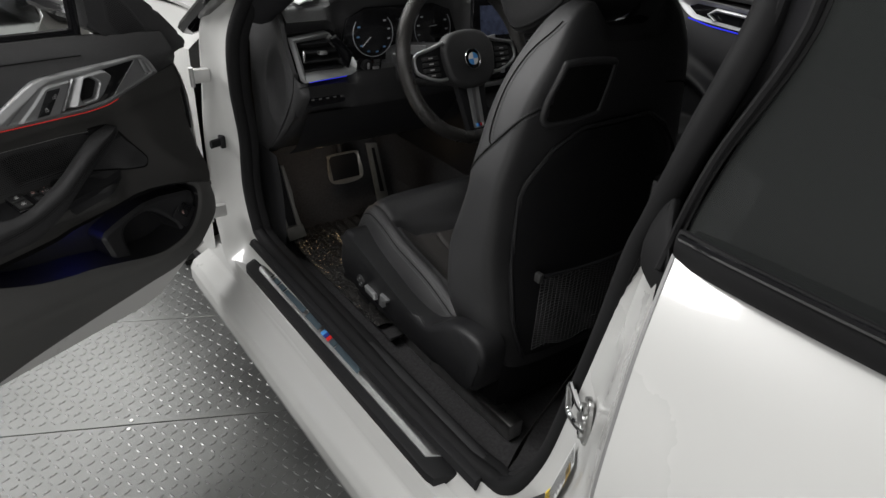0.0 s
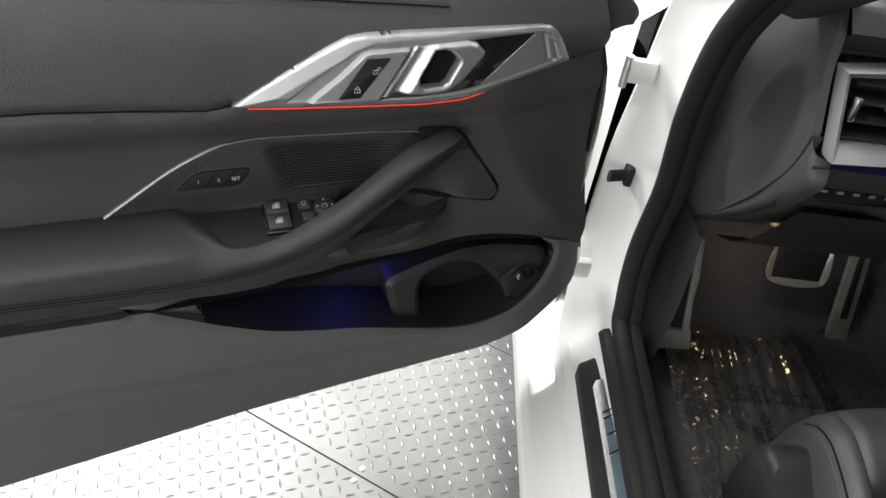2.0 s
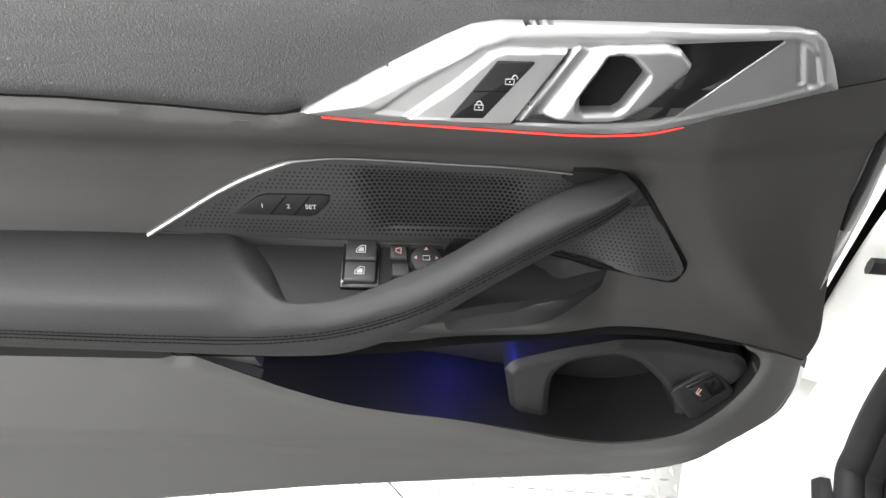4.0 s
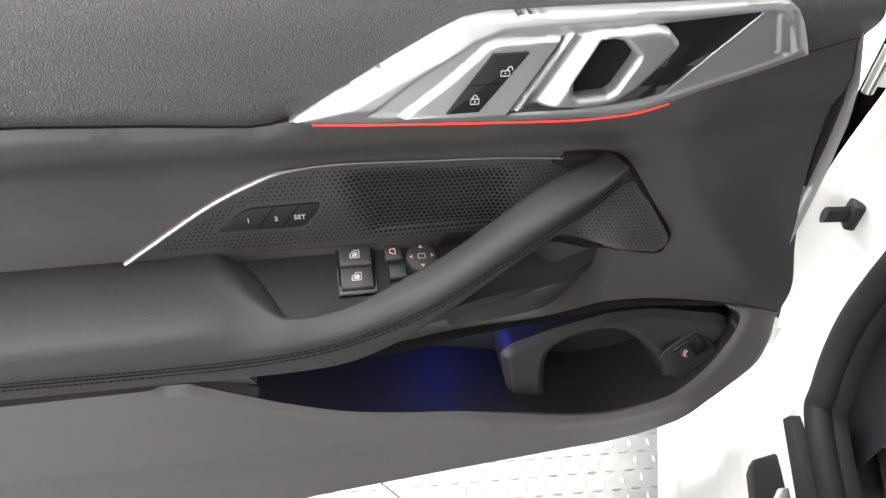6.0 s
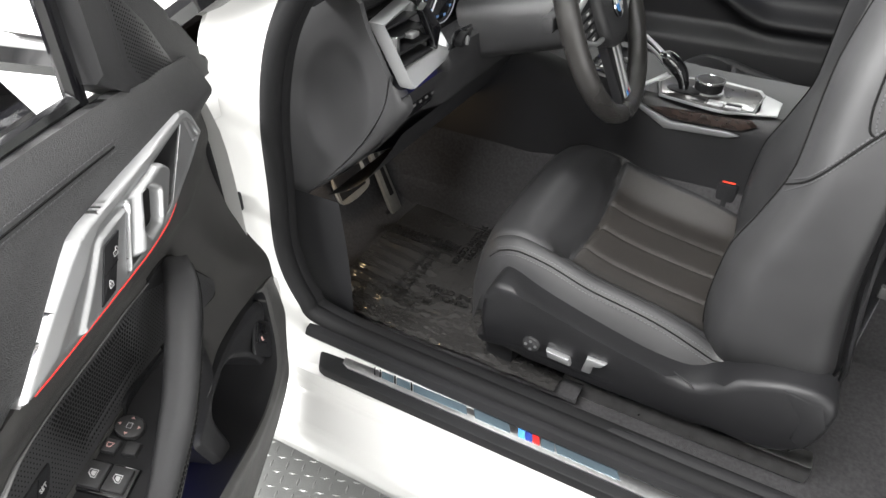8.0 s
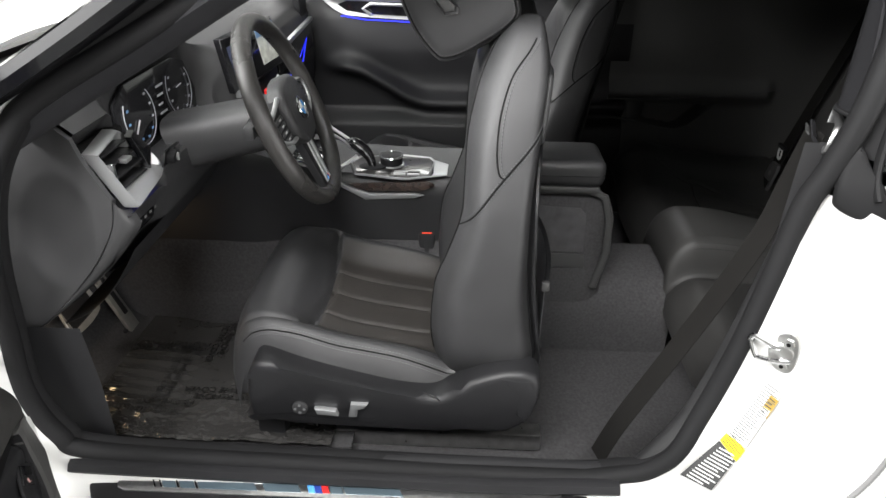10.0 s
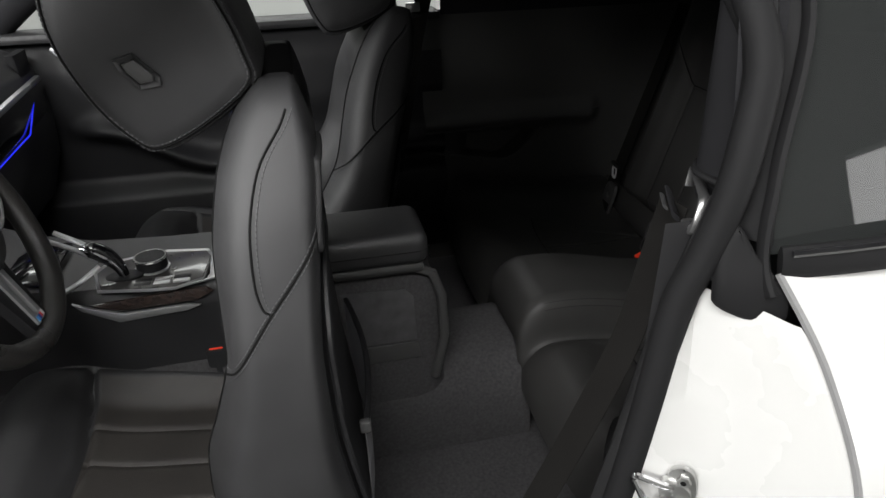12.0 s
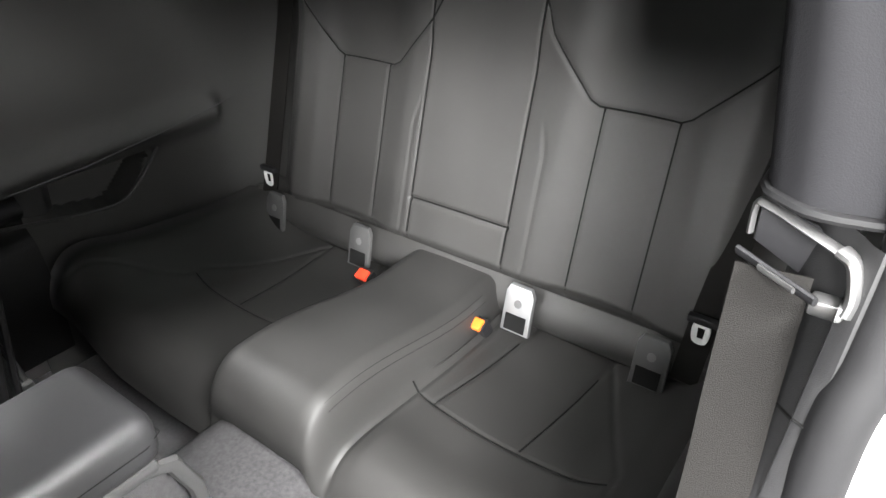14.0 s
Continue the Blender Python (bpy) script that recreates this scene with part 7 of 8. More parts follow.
for x0, x1 in ((-0.026, -0.017), (0.010, 0.024)):
    part("bar", slab([(x0, -0.07), (x1, -0.07), (x1 - 0.004, 0.0), (x1, 0.04), (x1 - 0.004, 0.115), (x0, 0.115)], 0.008, lambda x, y, z: (-0.610 + x - 0.10 * y, 0.655 + 0.30 * y - z, 0.455 + y), 0.002), PEDAL, rest)
part("plate", slab([(-0.028, -0.10), (0.030, -0.095), (0.026, -0.06), (-0.028, -0.06)], 0.010, lambda x, y, z: (-0.610 + x - 0.10 * y, 0.655 + 0.30 * y - z, 0.455 + y), 0.002), PEDAL, rest)
part("base", slab([(-0.024, -0.10), (0.022, -0.10), (0.018, 0.11), (-0.024, 0.11)], 0.03, lambda x, y, z: (-0.610 + x - 0.10 * y, 0.688 + 0.30 * y - z, 0.455 + y), 0.004), DARK, rest)

# warm courtesy lamp under the dashboard
foot = bpy.data.lights.new("footwell_light", "POINT")
foot.energy, foot.color, foot.shadow_soft_size = 0.22, (1.0, 0.70, 0.38), 0.012
new("footwell_light", foot).matrix_world = Matrix.Translation((-0.45, 0.74, 0.56))


# ---- rear bench ----
BENCH_LEATHER = leather("smooth_bench_leather", (0.0235, 0.0230, 0.0222), 0.56, 800, 0.12, spec=0.4)
bench = thing("rear_bench", "black leather rear bench for two with a raised middle", "car seat")


BENCH_X = -0.02


def bench_top(x, y):
    """Height of the rear cushion."""
    ax, rel = abs(x + 0.018), abs(x - BENCH_X)
    well = table([(0.0, 0.584), (0.080, 0.583), (0.104, 0.574), (0.118, 0.546), (0.130, 0.495), (0.160, 0.480), (0.30, 0.470), (0.42, 0.474), (0.50, 0.505), (0.56, 0.545), (0.60, 0.556), (0.66, 0.55)], ax)
    well -= (0.055 if ax < 0.125 else 0.030) * ease((-0.74 - y) / 0.34)
    lip = 0.020 * math.exp(-((y + 0.73) / 0.07) ** 2) * ease((ax - 0.12) / 0.05)
    z = well + lip
    # round front edge
    k = max(0.0, (y + 0.715) / 0.075)
    z -= 0.095 * (1 - math.sqrt(max(0, 1 - min(1, k) ** 2))) + 0.5 * max(0, y + 0.64)
    # seams
    if ax > 0.145:
        front = -0.868 - 0.012 * ((rel - 0.30) / 0.2) ** 2
        z -= 0.0030 * math.exp(-((y - front) / 0.0045) ** 2) * ease((0.50 - rel) / 0.03)
        for q in (0.170, 0.335):
            line = q + 0.10 * (front - y)
            if y < front:
                z -= 0.0026 * math.exp(-((rel - line) / 0.005) ** 2)
        curve = 0.485 + 0.55 * max(0.0, y + 0.86) - 0.45 * max(0.0, -0.90 - y)
        z -= 0.0028 * math.exp(-((rel - curve) / 0.005) ** 2)
    z -= 0.006 * math.exp(-((ax - 0.136) / 0.006) ** 2)
    return z


bm = grid(lambda a, b: (lerp(-0.63, 0.63, a), lerp(-1.175, -0.64, b), bench_top(lerp(-0.63, 0.63, a), lerp(-1.175, -0.64, b))), 300, 150)
got = bmesh.ops.extrude_edge_only(bm, edges=[e for e in bm.edges if e.is_boundary])
for v in got["geom"]:
    if isinstance(v, bmesh.types.BMVert):
        v.co.z = 0.33
        v.co.y = min(v.co.y, -0.70) if v.co.y > -0.9 else v.co.y
part("cushion", bm, BENCH_LEATHER, bench, "black leather rear cushion")
for sx in (-1, 1):
    for dx in (0.0, 0.007):
        part("stitching", stitches([(-0.018 + sx * (0.106 + dx), y, bench_top(-0.018 + sx * (0.106 + dx), y) + 0.0006) for y in [-1.12 + 0.0145 * k for k in range(30)]], 0.0007, 0.005), SEAM, bench)
    part("seam", sweep([(BENCH_X + sx * q, -0.868 - 0.012 * ((q - 0.30) / 0.2) ** 2, bench_top(BENCH_X + sx * q, -0.868 - 0.012 * ((q - 0.30) / 0.2) ** 2) + 0.0002) for q in [0.125 + 0.0122 * k for k in range(30)]], 0.0017, None, 5), SEAM, bench)
    for q in (0.170, 0.335):
        part("seam", sweep([(BENCH_X + sx * (q + 0.10 * (-0.872 - y)), y, bench_top(BENCH_X + sx * (q + 0.10 * (-0.872 - y)), y) + 0.0002) for y in [-0.876 - 0.0125 * k for k in range(20)]], 0.0015, None, 5), SEAM, bench)

SLOPE = 0.30


def back_y(z):
    return -1.193 - SLOPE * (z - 0.50)


YOKE = [(0.100, 1.045), (0.130, 0.980), (0.214, 0.882), (0.232, 0.873), (0.374, 0.873), (0.391, 0.881), (0.480, 0.966), (0.53, 1.02)]


def near_line(pts, x, z):
    d = 9
    for (ax, az), (bx, bz) in zip(pts, pts[1:]):
        dx, dz = bx - ax, bz - az
        t = min(1, max(0, ((x - ax) * dx + (z - az) * dz) / (dx * dx + dz * dz)))
        d = min(d, math.hypot(x - ax - t * dx, z - az - t * dz))
    return d


def bench_back(x, z):
    """How far the rear backrest stands out from its slope."""
    ax, mx = abs(x - BENCH_X), abs(x + 0.006)
    h = table([(0.0, 0.026), (0.11, 0.028), (0.14, 0.031), (0.17, 0.032), (0.235, 0.020), (0.31, 0.016), (0.38, 0.020), (0.44, 0.034), (0.48, 0.036), (0.52, 0.016), (0.56, -0.012), (0.62, -0.02)], ax)
    h += 0.012 * ease((z - 0.90) / 0.1)
    if mx > 0.125:
        h -= 0.0028 * math.exp(-(near_line(YOKE, ax, z) / 0.0045) ** 2)
        if z < 0.873:
            for q in (0.242, 0.374):
                h -= 0.0025 * math.exp(-((ax - q) / 0.0045) ** 2)
        h -= 0.0018 * math.exp(-((ax - 0.152 + 0.25 * max(0.0, z - 0.78)) / 0.0035) ** 2) * ease((0.85 - z) / 0.05)
    else:
        h -= 0.0045 * math.exp(-((z - 0.627) / 0.0045) ** 2)
    h -= 0.0022 * math.exp(-((mx - 0.118) / 0.0036) ** 2)
    h -= 0.016 * ease((0.555 - z) / 0.03)
    return h


part("backrest", grid(lambda a, b: (lerp(-0.62, 0.62, a), back_y(lerp(0.50, 1.08, b)) + bench_back(lerp(-0.62, 0.62, a), lerp(0.50, 1.08, b)), lerp(0.50, 1.08, b)), 320, 170), BENCH_LEATHER, bench, "black leather rear backrest with quilted seams")


def on_back(x, z):
    return (x, back_y(z) + bench_back(x, z) - 0.0006, z)


def run(a, b, n=24):
    return [on_back(lerp(a[0], b[0], k / n), lerp(a[1], b[1], k / n)) for k in range(n + 1)]


for sx in (-1, 1):
    for a, b in zip(YOKE, YOKE[1:]):
        part("seam", sweep(run((BENCH_X + sx * a[0], a[1]), (BENCH_X + sx * b[0], b[1]), 12), 0.0021, None, 5), SEAM, bench)
    for q in (0.242, 0.374):
        part("seam", sweep(run((BENCH_X + sx * q, 0.545), (BENCH_X + sx * q, 0.873), 36), 0.0019, None, 5), SEAM, bench)
    part("seam", sweep(run((-0.006 + sx * 0.118, 0.545), (-0.006 + sx * 0.118, 1.075), 50), 0.0028, None, 5), SEAM, bench)
part("seam", sweep(run((-0.124, 0.627), (0.112, 0.627)), 0.0026, None, 5), SEAM, bench)
part("backrest_top", sweep([(lerp(-0.60, 0.60, k / 12), back_y(1.08) - 0.02, 1.075) for k in range(13)], 0.05, 0.03, 10), LEATHER, bench)
part("lower_band", grid(lambda a, b: (lerp(-0.60, 0.60, a), -1.196 + 0.040 * math.sin(math.pi * (0.15 + 0.75 * b)) , lerp(0.44, 0.535, b)), 40, 10), BENCH_LEATHER, bench, "leather band between cushion and backrest")
for x in (-0.458, -0.195, 0.214, 0.492):
    iso = part("anchor_cover", slab([(-0.031, -0.044), (0.031, -0.044), (0.030, 0.036), (0.022, 0.050), (-0.022, 0.050), (-0.030, 0.036)], 0.010, lambda p, q, z, x=x: (x + p, -1.142 + z - 0.25 * q, 0.500 + q), 0.003), PLASTIC if x != -0.195 else SATIN, bench, "child seat anchor cover")
    part("anchor_slot", slab([(-0.022, -0.038), (0.022, -0.038), (0.022, -0.006), (-0.022, -0.006)], 0.002, lambda p, q, z, x=x: (x + p, -1.1315 + z - 0.25 * q, 0.500 + q)), SEAM, iso)
    part("anchor_symbol", disc(0.008, 0.001, 12, lambda p, q, z, x=x: (x + p, -1.1310 + z - 0.25 * (q + 0.017), 0.517 + q)), PRINT_GREY, iso)
for x, mt in ((-0.140, BUCKLE_ORANGE), (0.150, BUCKLE_RED)):
    rb = thing("rear_buckle", "black rear seat belt buckle with a bright release button", "buckle", pose(x, -1.088, 0.470, -25, 0, 0), "rear buckles")
    part("housing", box(-0.019, 0.019, -0.014, 0.014, -0.050, 0.020, 0.005), DARK, rb)
    part("button", box(-0.0145, 0.0145, -0.006, 0.018, 0.014, 0.026, 0.003), mt, rb, "bright release button")

for sx in (-1, 1):
    part("headrest_pad", box(sx * 0.34 - 0.125, sx * 0.34 + 0.125, -1.40, -1.335, 1.06, 1.15, 0.025, 4), LEATHER, bench, "low black rear headrest")

# ---- cabin sides ----
sides = thing("cabin_side_trim", "black rear side trims with a stowage pocket and armrest", "trim panel")


def right_side(a, b):
    y, z = lerp(-1.40, -0.60, a), lerp(0.28, 1.06, b)
    x = 0.655 + 0.02 * b
    x -= 0.035 * math.exp(-((z - 0.735) / 0.03) ** 2) * ease((y + 1.17) / 0.05)
    pk = inside([(-0.56, 0.655), (-0.84, 0.600), (-0.875, 0.615), (-0.955, 0.690), (-0.58, 0.705)], y, z)
    if pk > -0.004:
        x += 0.05 * ease((pk + 0.004) / 0.014)
    return (x, y, z)


part("far_panel", grid(right_side, 110, 120), LOW_PLASTIC, sides, "black moulded side panel with pocket")
part("panel_seam", sweep([(0.632, y, z) for y, z in ((-0.60, 0.715), (-0.80, 0.718), (-1.0, 0.735), (-1.17, 0.757))], 0.0016, None, 5), STITCH, sides)
part("pocket_edge", sweep(spline([(0.652, -0.60, 0.652), (0.648, -0.80, 0.612), (0.646, -0.87, 0.616), (0.645, -0.92, 0.655), (0.642, -0.965, 0.700)], 20), 0.004, None, 6), PLASTIC, sides)
part("far_upper", grid(lambda a, b: (lerp(0.675, 0.60, b ** 2), lerp(-1.45, -0.66, a), lerp(1.03, 1.38 - 0.16 * (1 - a), b)), 10, 10), HEADLINER, sides)
part("rear_upper", grid(lambda a, b: (lerp(-0.64, 0.64, a), lerp(-1.42, -1.36, b), lerp(1.02, 1.12, b)), 6, 4), SOFT, sides)


def left_side(a, b):
    y, z = lerp(-1.42, -0.60, a), lerp(0.28, 1.04, b)
    x = -0.662 - 0.03 * b + 0.05 * math.exp(-((z - 0.70) / 0.07) ** 2 - ((y + 0.86) / 0.13) ** 2) + 0.03 * math.exp(-((z - 0.40) / 0.1) ** 2)
    return (x, y, z)


part("near_panel", grid(left_side, 50, 50), LEATHER, sides, "black leather-covered side panel")
part("near_bolster", grid(lambda a, b: (-0.600 - 0.035 * math.cos(math.pi * b) * 0.9 - 0.02, lerp(-1.12, -0.62, a), 0.60 + 0.11 * math.sin(math.pi * b) - 0.04 * (1 - a) + 0.015 * math.sin(math.pi * a)), 24, 12), LEATHER, sides, "rounded leather elbow rest")
part("near_upper", grid(lambda a, b: (lerp(-0.705, -0.62, b ** 2), lerp(-1.50, -0.655, a), lerp(1.0, 1.395 - 0.16 * (1 - a), b)), 10, 10), HEADLINER, sides)
PILLAR_CLOTH = mat("dark_pillar_cloth", (0.0105, 0.0105, 0.0115), 0.9, grain=0.2, gscale=900, spec=0.1)
PILLAR_TRIM = mat("black_pillar_plastic", (0.013, 0.013, 0.0135), 0.55, spec=0.3, grain=0.2, gscale=1200)


def pillar_row(z, rows):
    """A cross-section of the pillar trim, from the door seal round to the rear."""
    return spline([(table(r[0], z), table(r[1], z), z) for r in rows], 15)


UP = [([(1.06, -0.722), (1.37, -0.646)], [(1.06, -0.656), (1.37, -0.700)]), ([(1.06, -0.676), (1.37, -0.622)], [(1.06, -0.646), (1.37, -0.672)]), ([(1.06, -0.652), (1.37, -0.602)], [(1.06, -0.652), (1.37, -0.680)]),
      ([(1.06, -0.634), (1.37, -0.585)], [(1.06, -0.680), (1.37, -0.71)]), ([(1.06, -0.645), (1.37, -0.600)], [(1.06, -0.80), (1.37, -0.82)])]
LOWT = [([(0.40, -0.735), (0.60, -0.712), (0.90, -0.727), (1.09, -0.728)], [(0.40, -0.45), (0.55, -0.545), (0.70, -0.582), (0.82, -0.604), (0.95, -0.626), (1.09, -0.658)]),
        ([(0.40, -0.712), (0.60, -0.684), (0.90, -0.700), (1.09, -0.706)], [(0.40, -0.435), (0.55, -0.530), (0.70, -0.566), (0.82, -0.586), (0.95, -0.608), (1.09, -0.641)]),
        ([(0.40, -0.690), (0.60, -0.664), (0.90, -0.668), (1.09, -0.690)], [(0.40, -0.45), (0.55, -0.550), (0.70, -0.588), (0.82, -0.605), (0.95, -0.628), (1.09, -0.660)]),
        ([(0.40, -0.670), (0.60, -0.640), (0.90, -0.648), (1.09, -0.668)], [(0.40, -0.50), (0.55, -0.60), (0.70, -0.635), (0.82, -0.65), (0.95, -0.668), (1.09, -0.680)]),
        ([(0.40, -0.665), (0.60, -0.636), (0.90, -0.645), (1.09, -0.660)], [(0.40, -0.64), (0.60, -0.70), (0.90, -0.74), (1.09, -0.76)]),
        ([(0.40, -0.670), (0.60, -0.655), (0.90, -0.665), (1.09, -0.675)], [(0.40, -0.80), (0.60, -0.82), (0.90, -0.84), (1.09, -0.84)])]
part("near_pillar_upper", ribbon([pillar_row(lerp(1.078, 1.37, k / 14), UP) for k in range(15)]), PILLAR_CLOTH, sides, "dark grey cloth upper pillar trim")
part("pillar_step", sweep(pillar_row(1.080, UP), 0.005, 0.004, 8), RUBBER, sides)
part("near_pillar_trim", ribbon([pillar_row(lerp(0.40, 1.072, k / 40), LOWT) for k in range(41)]), PILLAR_TRIM, sides, "black lower pillar trim")
part("pillar_joint", sweep([p + Vector((0.0008, 0.0008, 0)) for p in pillar_row(0.955, LOWT)], 0.0012, None, 5), SEAM, sides)

# far door, closed
fd = thing("far_door_panel", "closed far door panel with silver trim and blue light strip", "car door")


def far_skin(a, b):
    y, z = lerp(-0.66, 0.66, a), lerp(0.34, 1.045, b)
    x = 0.672 + table([(0.34, -0.03), (0.5, -0.05), (0.6, -0.04), (0.66, 0.012), (0.76, 0.012), (0.86, -0.006), (0.95, 0.0), (1.02, 0.03), (1.05, 0.06)], z)
    x -= 0.05 * math.exp(-((z - lerp(0.68, 0.80, ease((y - 0.0) / 0.3))) / 0.032) ** 2) * ease((0.40 - y) / 0.12)
    return (x, y, z)


part("panel", grid(far_skin, 160, 140), SKIRT, fd, "soft black door panel")
part("ledge", box(0.66, 0.76, -0.66, 0.60, 1.035, 1.06, 0.01), LEATHER, fd)
FT = [(-0.065, 0.955), (0.03, 1.005), (0.06, 1.020), (0.30, 1.026), (0.36, 1.02), (0.30, 0.972), (0.22, 0.962), (0.05, 0.955)]
part("handle_trim", flat_ring(FT, [(-0.02, 0.965), (0.045, 0.998), (0.07, 1.008), (0.28, 1.012), (0.31, 1.0), (0.28, 0.98), (0.20, 0.970), (0.04, 0.964)], 0.010, lambda x, y, z: (0.664 - z, x, y)), SATIN, fd, "satin silver handle trim")
part("trim_field", slab([(-0.02, 0.965), (0.045, 0.998), (0.07, 1.008), (0.28, 1.012), (0.31, 1.0), (0.28, 0.98), (0.20, 0.970), (0.04, 0.964)], 0.003, lambda x, y, z: (0.664 - z, x, y)), GLOSS, fd)
part("pull_handle", sweep([(0.650, 0.07, 0.975), (0.645, 0.09, 1.003), (0.645, 0.20, 1.006), (0.645, 0.225, 0.99), (0.648, 0.20, 0.972)], 0.006, None, 8, (1, 0, 0)), SATIN, fd, "satin silver door handle")
part("light_strip", sweep([(0.652, -0.05, 0.948), (0.652, 0.06, 0.949), (0.652, 0.22, 0.955), (0.652, 0.30, 0.966)], 0.0018, None, 6, (1, 0, 0)), BLUE_GLOW, fd, "thin blue ambient light strip")

# ---- belts ----


def belt(name_label, pts, width, twist, group):
    b = thing("seat_belt", name_label, "seat belt", None, group)
    strip = bmesh.new()
    line = spline(pts, 40)
    rows = []
    for i, p in enumerate(line):
        t = i / 39
        side = Vector(twist[0]).lerp(Vector(twist[1]), t).normalized() * width / 2
        rows.append((strip.verts.new(p - side), strip.verts.new(p), strip.verts.new(p + side)))
    for r, s in zip(rows, rows[1:]):
        strip.faces.new((r[0], r[1], s[1], s[0]))
        strip.faces.new((r[1], r[2], s[2], s[1]))
    part("webbing", thicken(strip, 0.0015), WEBBING, b, "charcoal woven webbing")
    return b


b1 = belt("charcoal front seat belt hanging from its pillar guide", [(-0.653, -0.632, 1.045), (-0.656, -0.612, 0.96), (-0.660, -0.590, 0.87), (-0.660, -0.540, 0.74), (-0.654, -0.485, 0.60), (-0.646, -0.43, 0.46), (-0.640, -0.40, 0.36)], 0.044, ((1, 0.15, 0), (1, 0.35, 0.1)), "front belts")
GUIDE = mat("satin_steel_guide", (0.28, 0.28, 0.28), 0.34, metal=0.9)
part("belt_guide", sweep(spline([(-0.630, -0.662, 1.050), (-0.630, -0.664, 1.070), (-0.640, -0.660, 1.0715), (-0.664, -0.652, 1.066), (-0.686, -0.644, 1.061)], 30), 0.0022, 0.006, 8, (0, 1, 0)), GUIDE, b1, "satin metal belt guide")
part("guide_end", sweep(spline([(-0.684, -0.645, 1.062), (-0.692, -0.640, 1.058), (-0.697, -0.634, 1.042), (-0.696, -0.631, 1.029)], 14), 0.0045, 0.0065, 10, (0, 1, 0)), GUIDE, b1)
part("guide_foot", box(-0.696, -0.676, -0.640, -0.626, 1.024, 1.036, 0.003), GUIDE, b1)
part("guide_plate", slab([(-0.632, 1.068), (-0.684, 1.058), (-0.692, 1.032), (-0.664, 1.026), (-0.632, 1.042)], 0.006, lambda x, y, z: (x, -0.672 + z, y), 0.003), DARK, b1)
tg = part("tongue_grip", sweep([(-0.630, -0.636, 1.049), (-0.652, -0.628, 1.045), (-0.680, -0.618, 1.040)], 0.0026, 0.007, 10, (0, 0.7, 0.7)), DARK, b1, "dark belt tongue grip")
part("tongue", sweep([(-0.646, -0.620, 1.0505), (-0.668, -0.612, 1.0465)], 0.0016, 0.005, 8, (0, 0.7, 0.7)), GUIDE, tg, "metal belt tongue")
b2 = belt("charcoal rear seat belt lying along the far backrest", [(0.560, -1.345, 1.04), (0.560, -1.290, 0.86), (0.556, -1.250, 0.744), (0.556, -1.205, 0.600), (0.552, -1.165, 0.49)], 0.046, ((1, 0.1, 0), (1, 0.1, 0.1)), "rear belts")
b3 = belt("charcoal rear seat belt lying along the near backrest", [(-0.540, -1.345, 1.04), (-0.536, -1.285, 0.86), (-0.533, -1.245, 0.755), (-0.520, -1.190, 0.610), (-0.512, -1.150, 0.48)], 0.046, ((1, 0.1, 0), (1, 0.1, 0.1)), "rear belts")
for b_, x, y, z in ((b2, 0.556, -1.190, 0.582), (b3, -0.520, -1.170, 0.600)):
    part("tongue_grip", box(x - 0.026, x + 0.026, y - 0.004, y + 0.010, z - 0.004, z + 0.010, 0.003), DARK, b_)
    part("tongue", flat_ring([(-0.013, 0.0), (0.013, 0.0), (0.011, -0.034), (-0.011, -0.034)], [(-0.006, -0.006), (0.006, -0.006), (0.005, -0.027), (-0.005, -0.027)], 0.003, lambda p, q, w, x=x, y=y, z=z: (x + p, y + 0.006 + w, z - 0.004 + q)), LABEL_WHITE, b_, "bright metal tongue")
b4 = belt("charcoal front seat belt on the far pillar", [(0.672, -0.62, 1.12), (0.655, -0.58, 0.98), (0.640, -0.52, 0.70), (0.63, -0.45, 0.40)], 0.046, ((0.1, 1, 0.2), (0.1, 1, 0.3)), "front belts")
part("belt_guide", box(0.655, 0.69, -0.655, -0.585, 1.115, 1.145, 0.008), STEEL, b4)
part("tongue", box(0.655, 0.665, -0.60, -0.56, 1.06, 1.085, 0.003), STEEL, b4)

# ---- labels on the jamb behind the opening ----
JAMB = []
for i in range(24, 60):
    ring = []
    for q in range(41):
        t = q / 40
        stops = (0, 0.28, 0.55, 0.8, 0.94, 1.0)
        k = max(j for j in range(5) if stops[j] <= t)
        ring.append(jamb_lines[k][i].lerp(jamb_lines[k + 1][i], (t - stops[k]) / (stops[k + 1] - stops[k])))
    JAMB.append(ring)


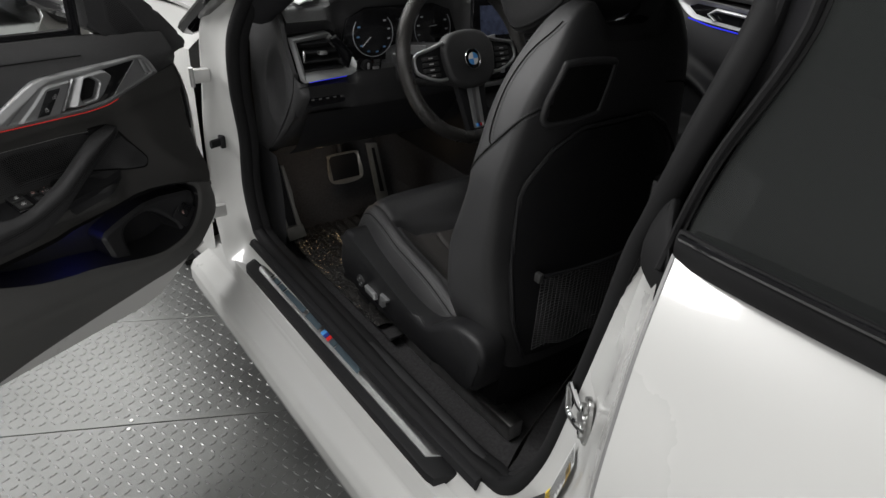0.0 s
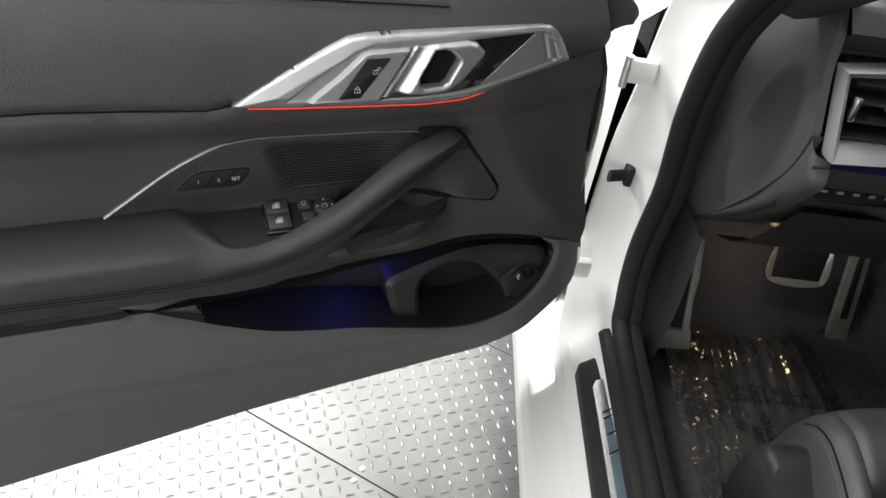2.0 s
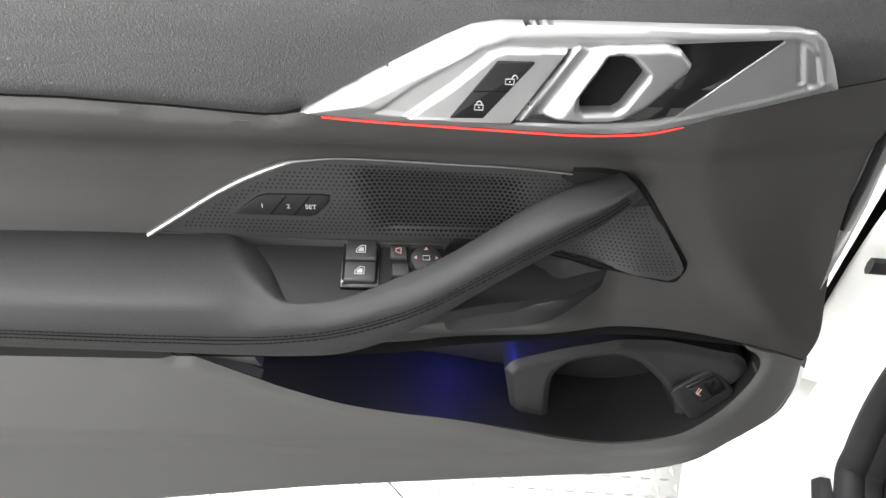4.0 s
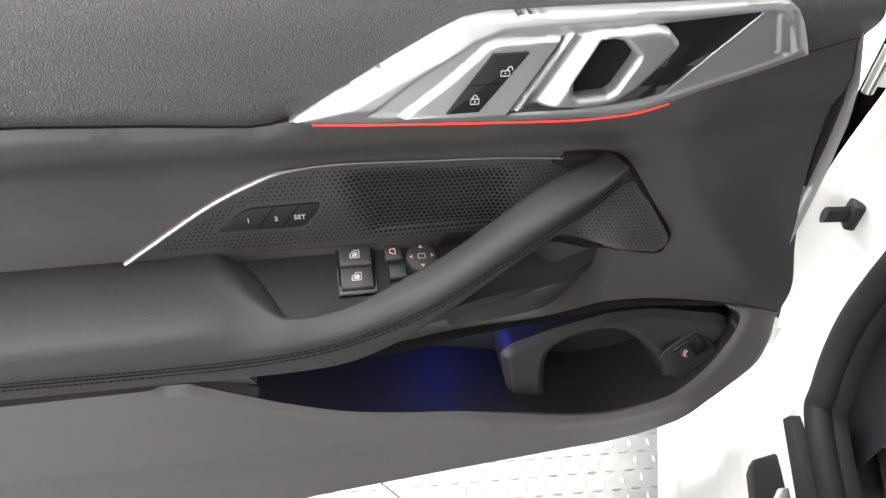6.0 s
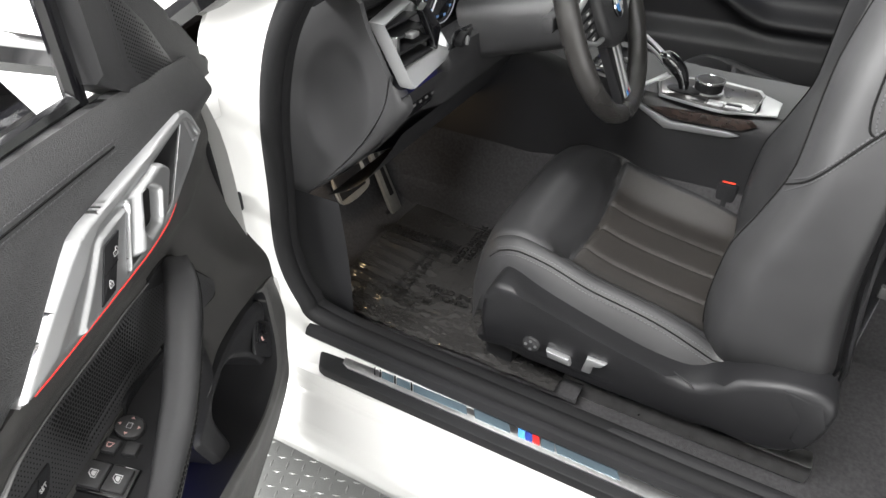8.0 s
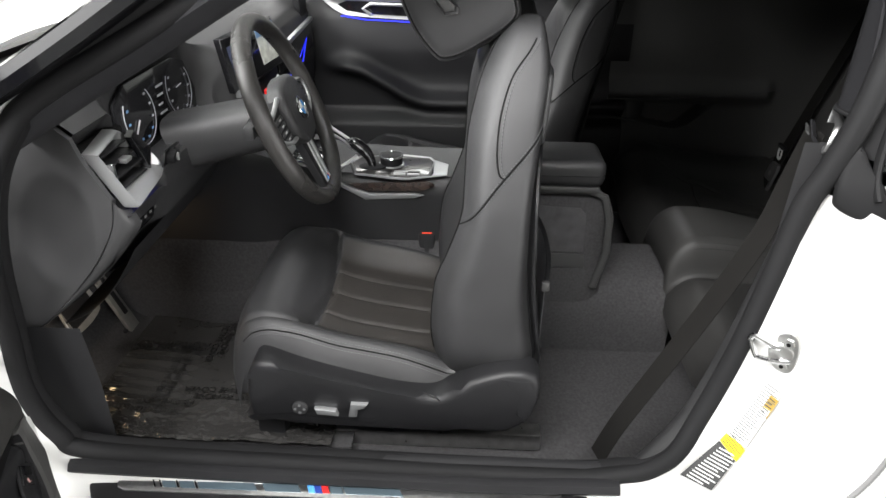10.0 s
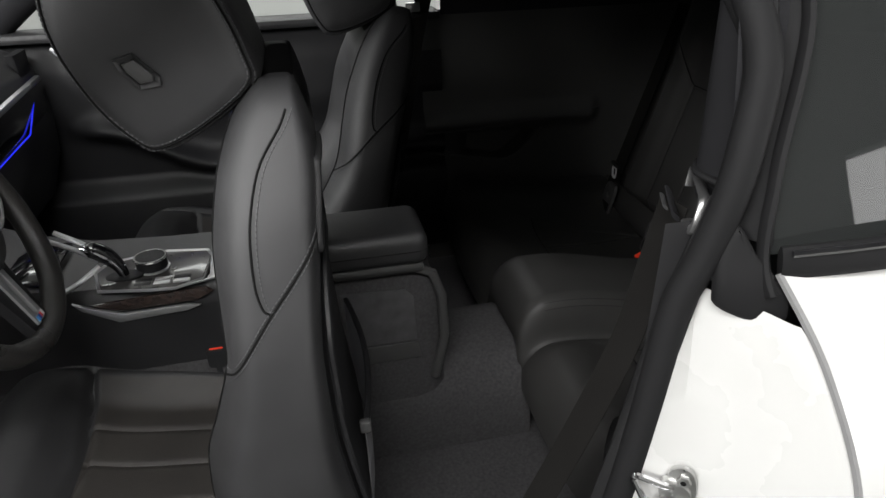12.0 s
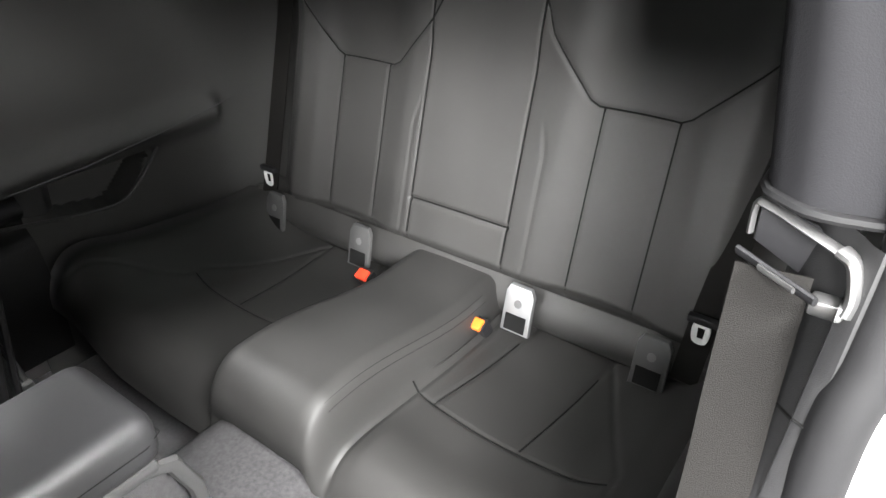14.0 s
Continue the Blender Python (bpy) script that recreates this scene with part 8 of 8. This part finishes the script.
def label(name, tag, poly, material, bars, bar_material, lift=0.0):
    lb = thing(name, tag, "label")

    def place(x, y, z):
        best, d, k = None, 9, None
        for i, ring in enumerate(JAMB):
            for q, p in enumerate(ring):
                e = (p.y - x) ** 2 + (p.z - y) ** 2
                if e < d:
                    best, d, k = p, e, (i, q)
        i, q = min(max(k[0], 1), len(JAMB) - 2), min(max(k[1], 1), len(JAMB[0]) - 2)
        n = (JAMB[i + 1][q] - JAMB[i - 1][q]).cross(JAMB[i][q + 1] - JAMB[i][q - 1]).normalized()
        n = n if n.x < 0 else -n
        rest_ = Vector((0, x - best.y, y - best.z))
        rest_.x = -(rest_.y * n.y + rest_.z * n.z) / n.x if abs(n.x) > 0.2 else 0
        return best + rest_ + n * (0.0016 + lift + z)

    C = [place(x, y, 0.0006) for x, y in poly]
    n0 = (C[1] - C[0]).cross(C[3] - C[0]).normalized()
    n0 = n0 if n0.x < 0 else -n0

    def flat(x, y, z):
        rel = Vector((0, x - C[0].y, y - C[0].z))
        return Vector((C[0].x - (rel.y * n0.y + rel.z * n0.z) / n0.x, x, y)) + n0 * (0.003 + z)

    part("sheet", slab(poly, 0.0006, flat), material, lb, smooth=False)
    for (x0, y0), (x1, y1), w in bars:
        d = Vector((x1 - x0, y1 - y0)).normalized()
        n = Vector((-d.y, d.x)) * w
        part("print_bar", slab([(x0 + n.x, y0 + n.y), (x1 + n.x, y1 + n.y), (x1 - n.x, y1 - n.y), (x0 - n.x, y0 - n.y)], 0.0004, lambda x, y, z: flat(x, y, z + 0.0009)), bar_material, lb, smooth=False)


def quad_bars(o, u, v, rows, w):
    """Lines of print on a sheet with corner o and sides u, v."""
    out = []
    for r in range(rows):
        f = (r + 0.7) / (rows + 0.4)
        a = (o[0] + v[0] * f + u[0] * 0.08, o[1] + v[1] * f + u[1] * 0.08)
        e = 0.62 + 0.3 * ((r * 7) % 5) / 5
        out.append((a, (a[0] + u[0] * e, a[1] + u[1] * e), w))
    return out


label("certification_label", "white printed label with a gold patch on the white jamb", [(-0.6148, 0.6647), (-0.6350, 0.6533), (-0.6075, 0.5310), (-0.5831, 0.5386)], LABEL_WHITE, quad_bars((-0.5840, 0.5390), (-0.0225, -0.0072), (-0.0315, 0.124), 22, 0.0009), PRINT_GREY)
label("gold_label", "small gold printed patch on the jamb label", [(-0.6231, 0.6430), (-0.6328, 0.6391), (-0.6245, 0.5990), (-0.6148, 0.6035)], GOLD, quad_bars((-0.6150, 0.6040), (-0.0085, -0.0036), (-0.0080, 0.0390), 5, 0.0009), LABEL_BLACK, 0.0018)
label("warning_label", "yellow printed warning label on the white jamb", [(-0.5860, 0.5475), (-0.6072, 0.5255), (-0.5985, 0.4995), (-0.5750, 0.5215)], YELLOW, quad_bars((-0.5755, 0.5220), (-0.0230, -0.0215), (-0.0105, 0.0255), 5, 0.0008), LABEL_BLACK)
label("tyre_label", "black and white printed tyre label low on the jamb", [(-0.5735, 0.5185), (-0.5960, 0.4990), (-0.5655, 0.4385), (-0.5200, 0.4400)], LABEL_BLACK, quad_bars((-0.5240, 0.4410), (-0.038, -0.0040), (-0.050, 0.072), 12, 0.0011), LABEL_WHITE)

# ---- another car beyond the window ----
far = thing("parked_car", "dark car parked on the pale floor beyond the door window", "car", pose(0.9, 4.9, 0, 0, 0, 20))
part("body", loft([superring(0, 0, w, l, z, 40, 0.45) for w, l, z in ((0.82, 2.0, 0.22), (0.90, 2.2, 0.4), (0.92, 2.25, 0.65), (0.90, 2.2, 0.85), (0.84, 2.1, 0.95))]), GLOSS, far, "gloss black body")
part("cabin", loft([superring(0, -0.2, w, l, z, 32, 0.5) for w, l, z in ((0.82, 1.5, 0.93), (0.72, 1.2, 1.2), (0.62, 0.8, 1.42))]), TINT, far, "dark glasshouse")
for sx in (-1, 1):
    for y in (-1.35, 1.35):
        w_ = part("wheel", disc(0.33, 0.22, 36, lambda p, q, z, sx=sx, y=y: (sx * (0.70 + z), y + p, 0.33 + q), 0.03), TYRE, far, "black tyre with alloy rim")
        part("rim", disc(0.22, 0.02, 28, lambda p, q, z, sx=sx, y=y: (sx * (0.915 + z), y + p, 0.33 + q), 0.008), BRUSHED, w_)
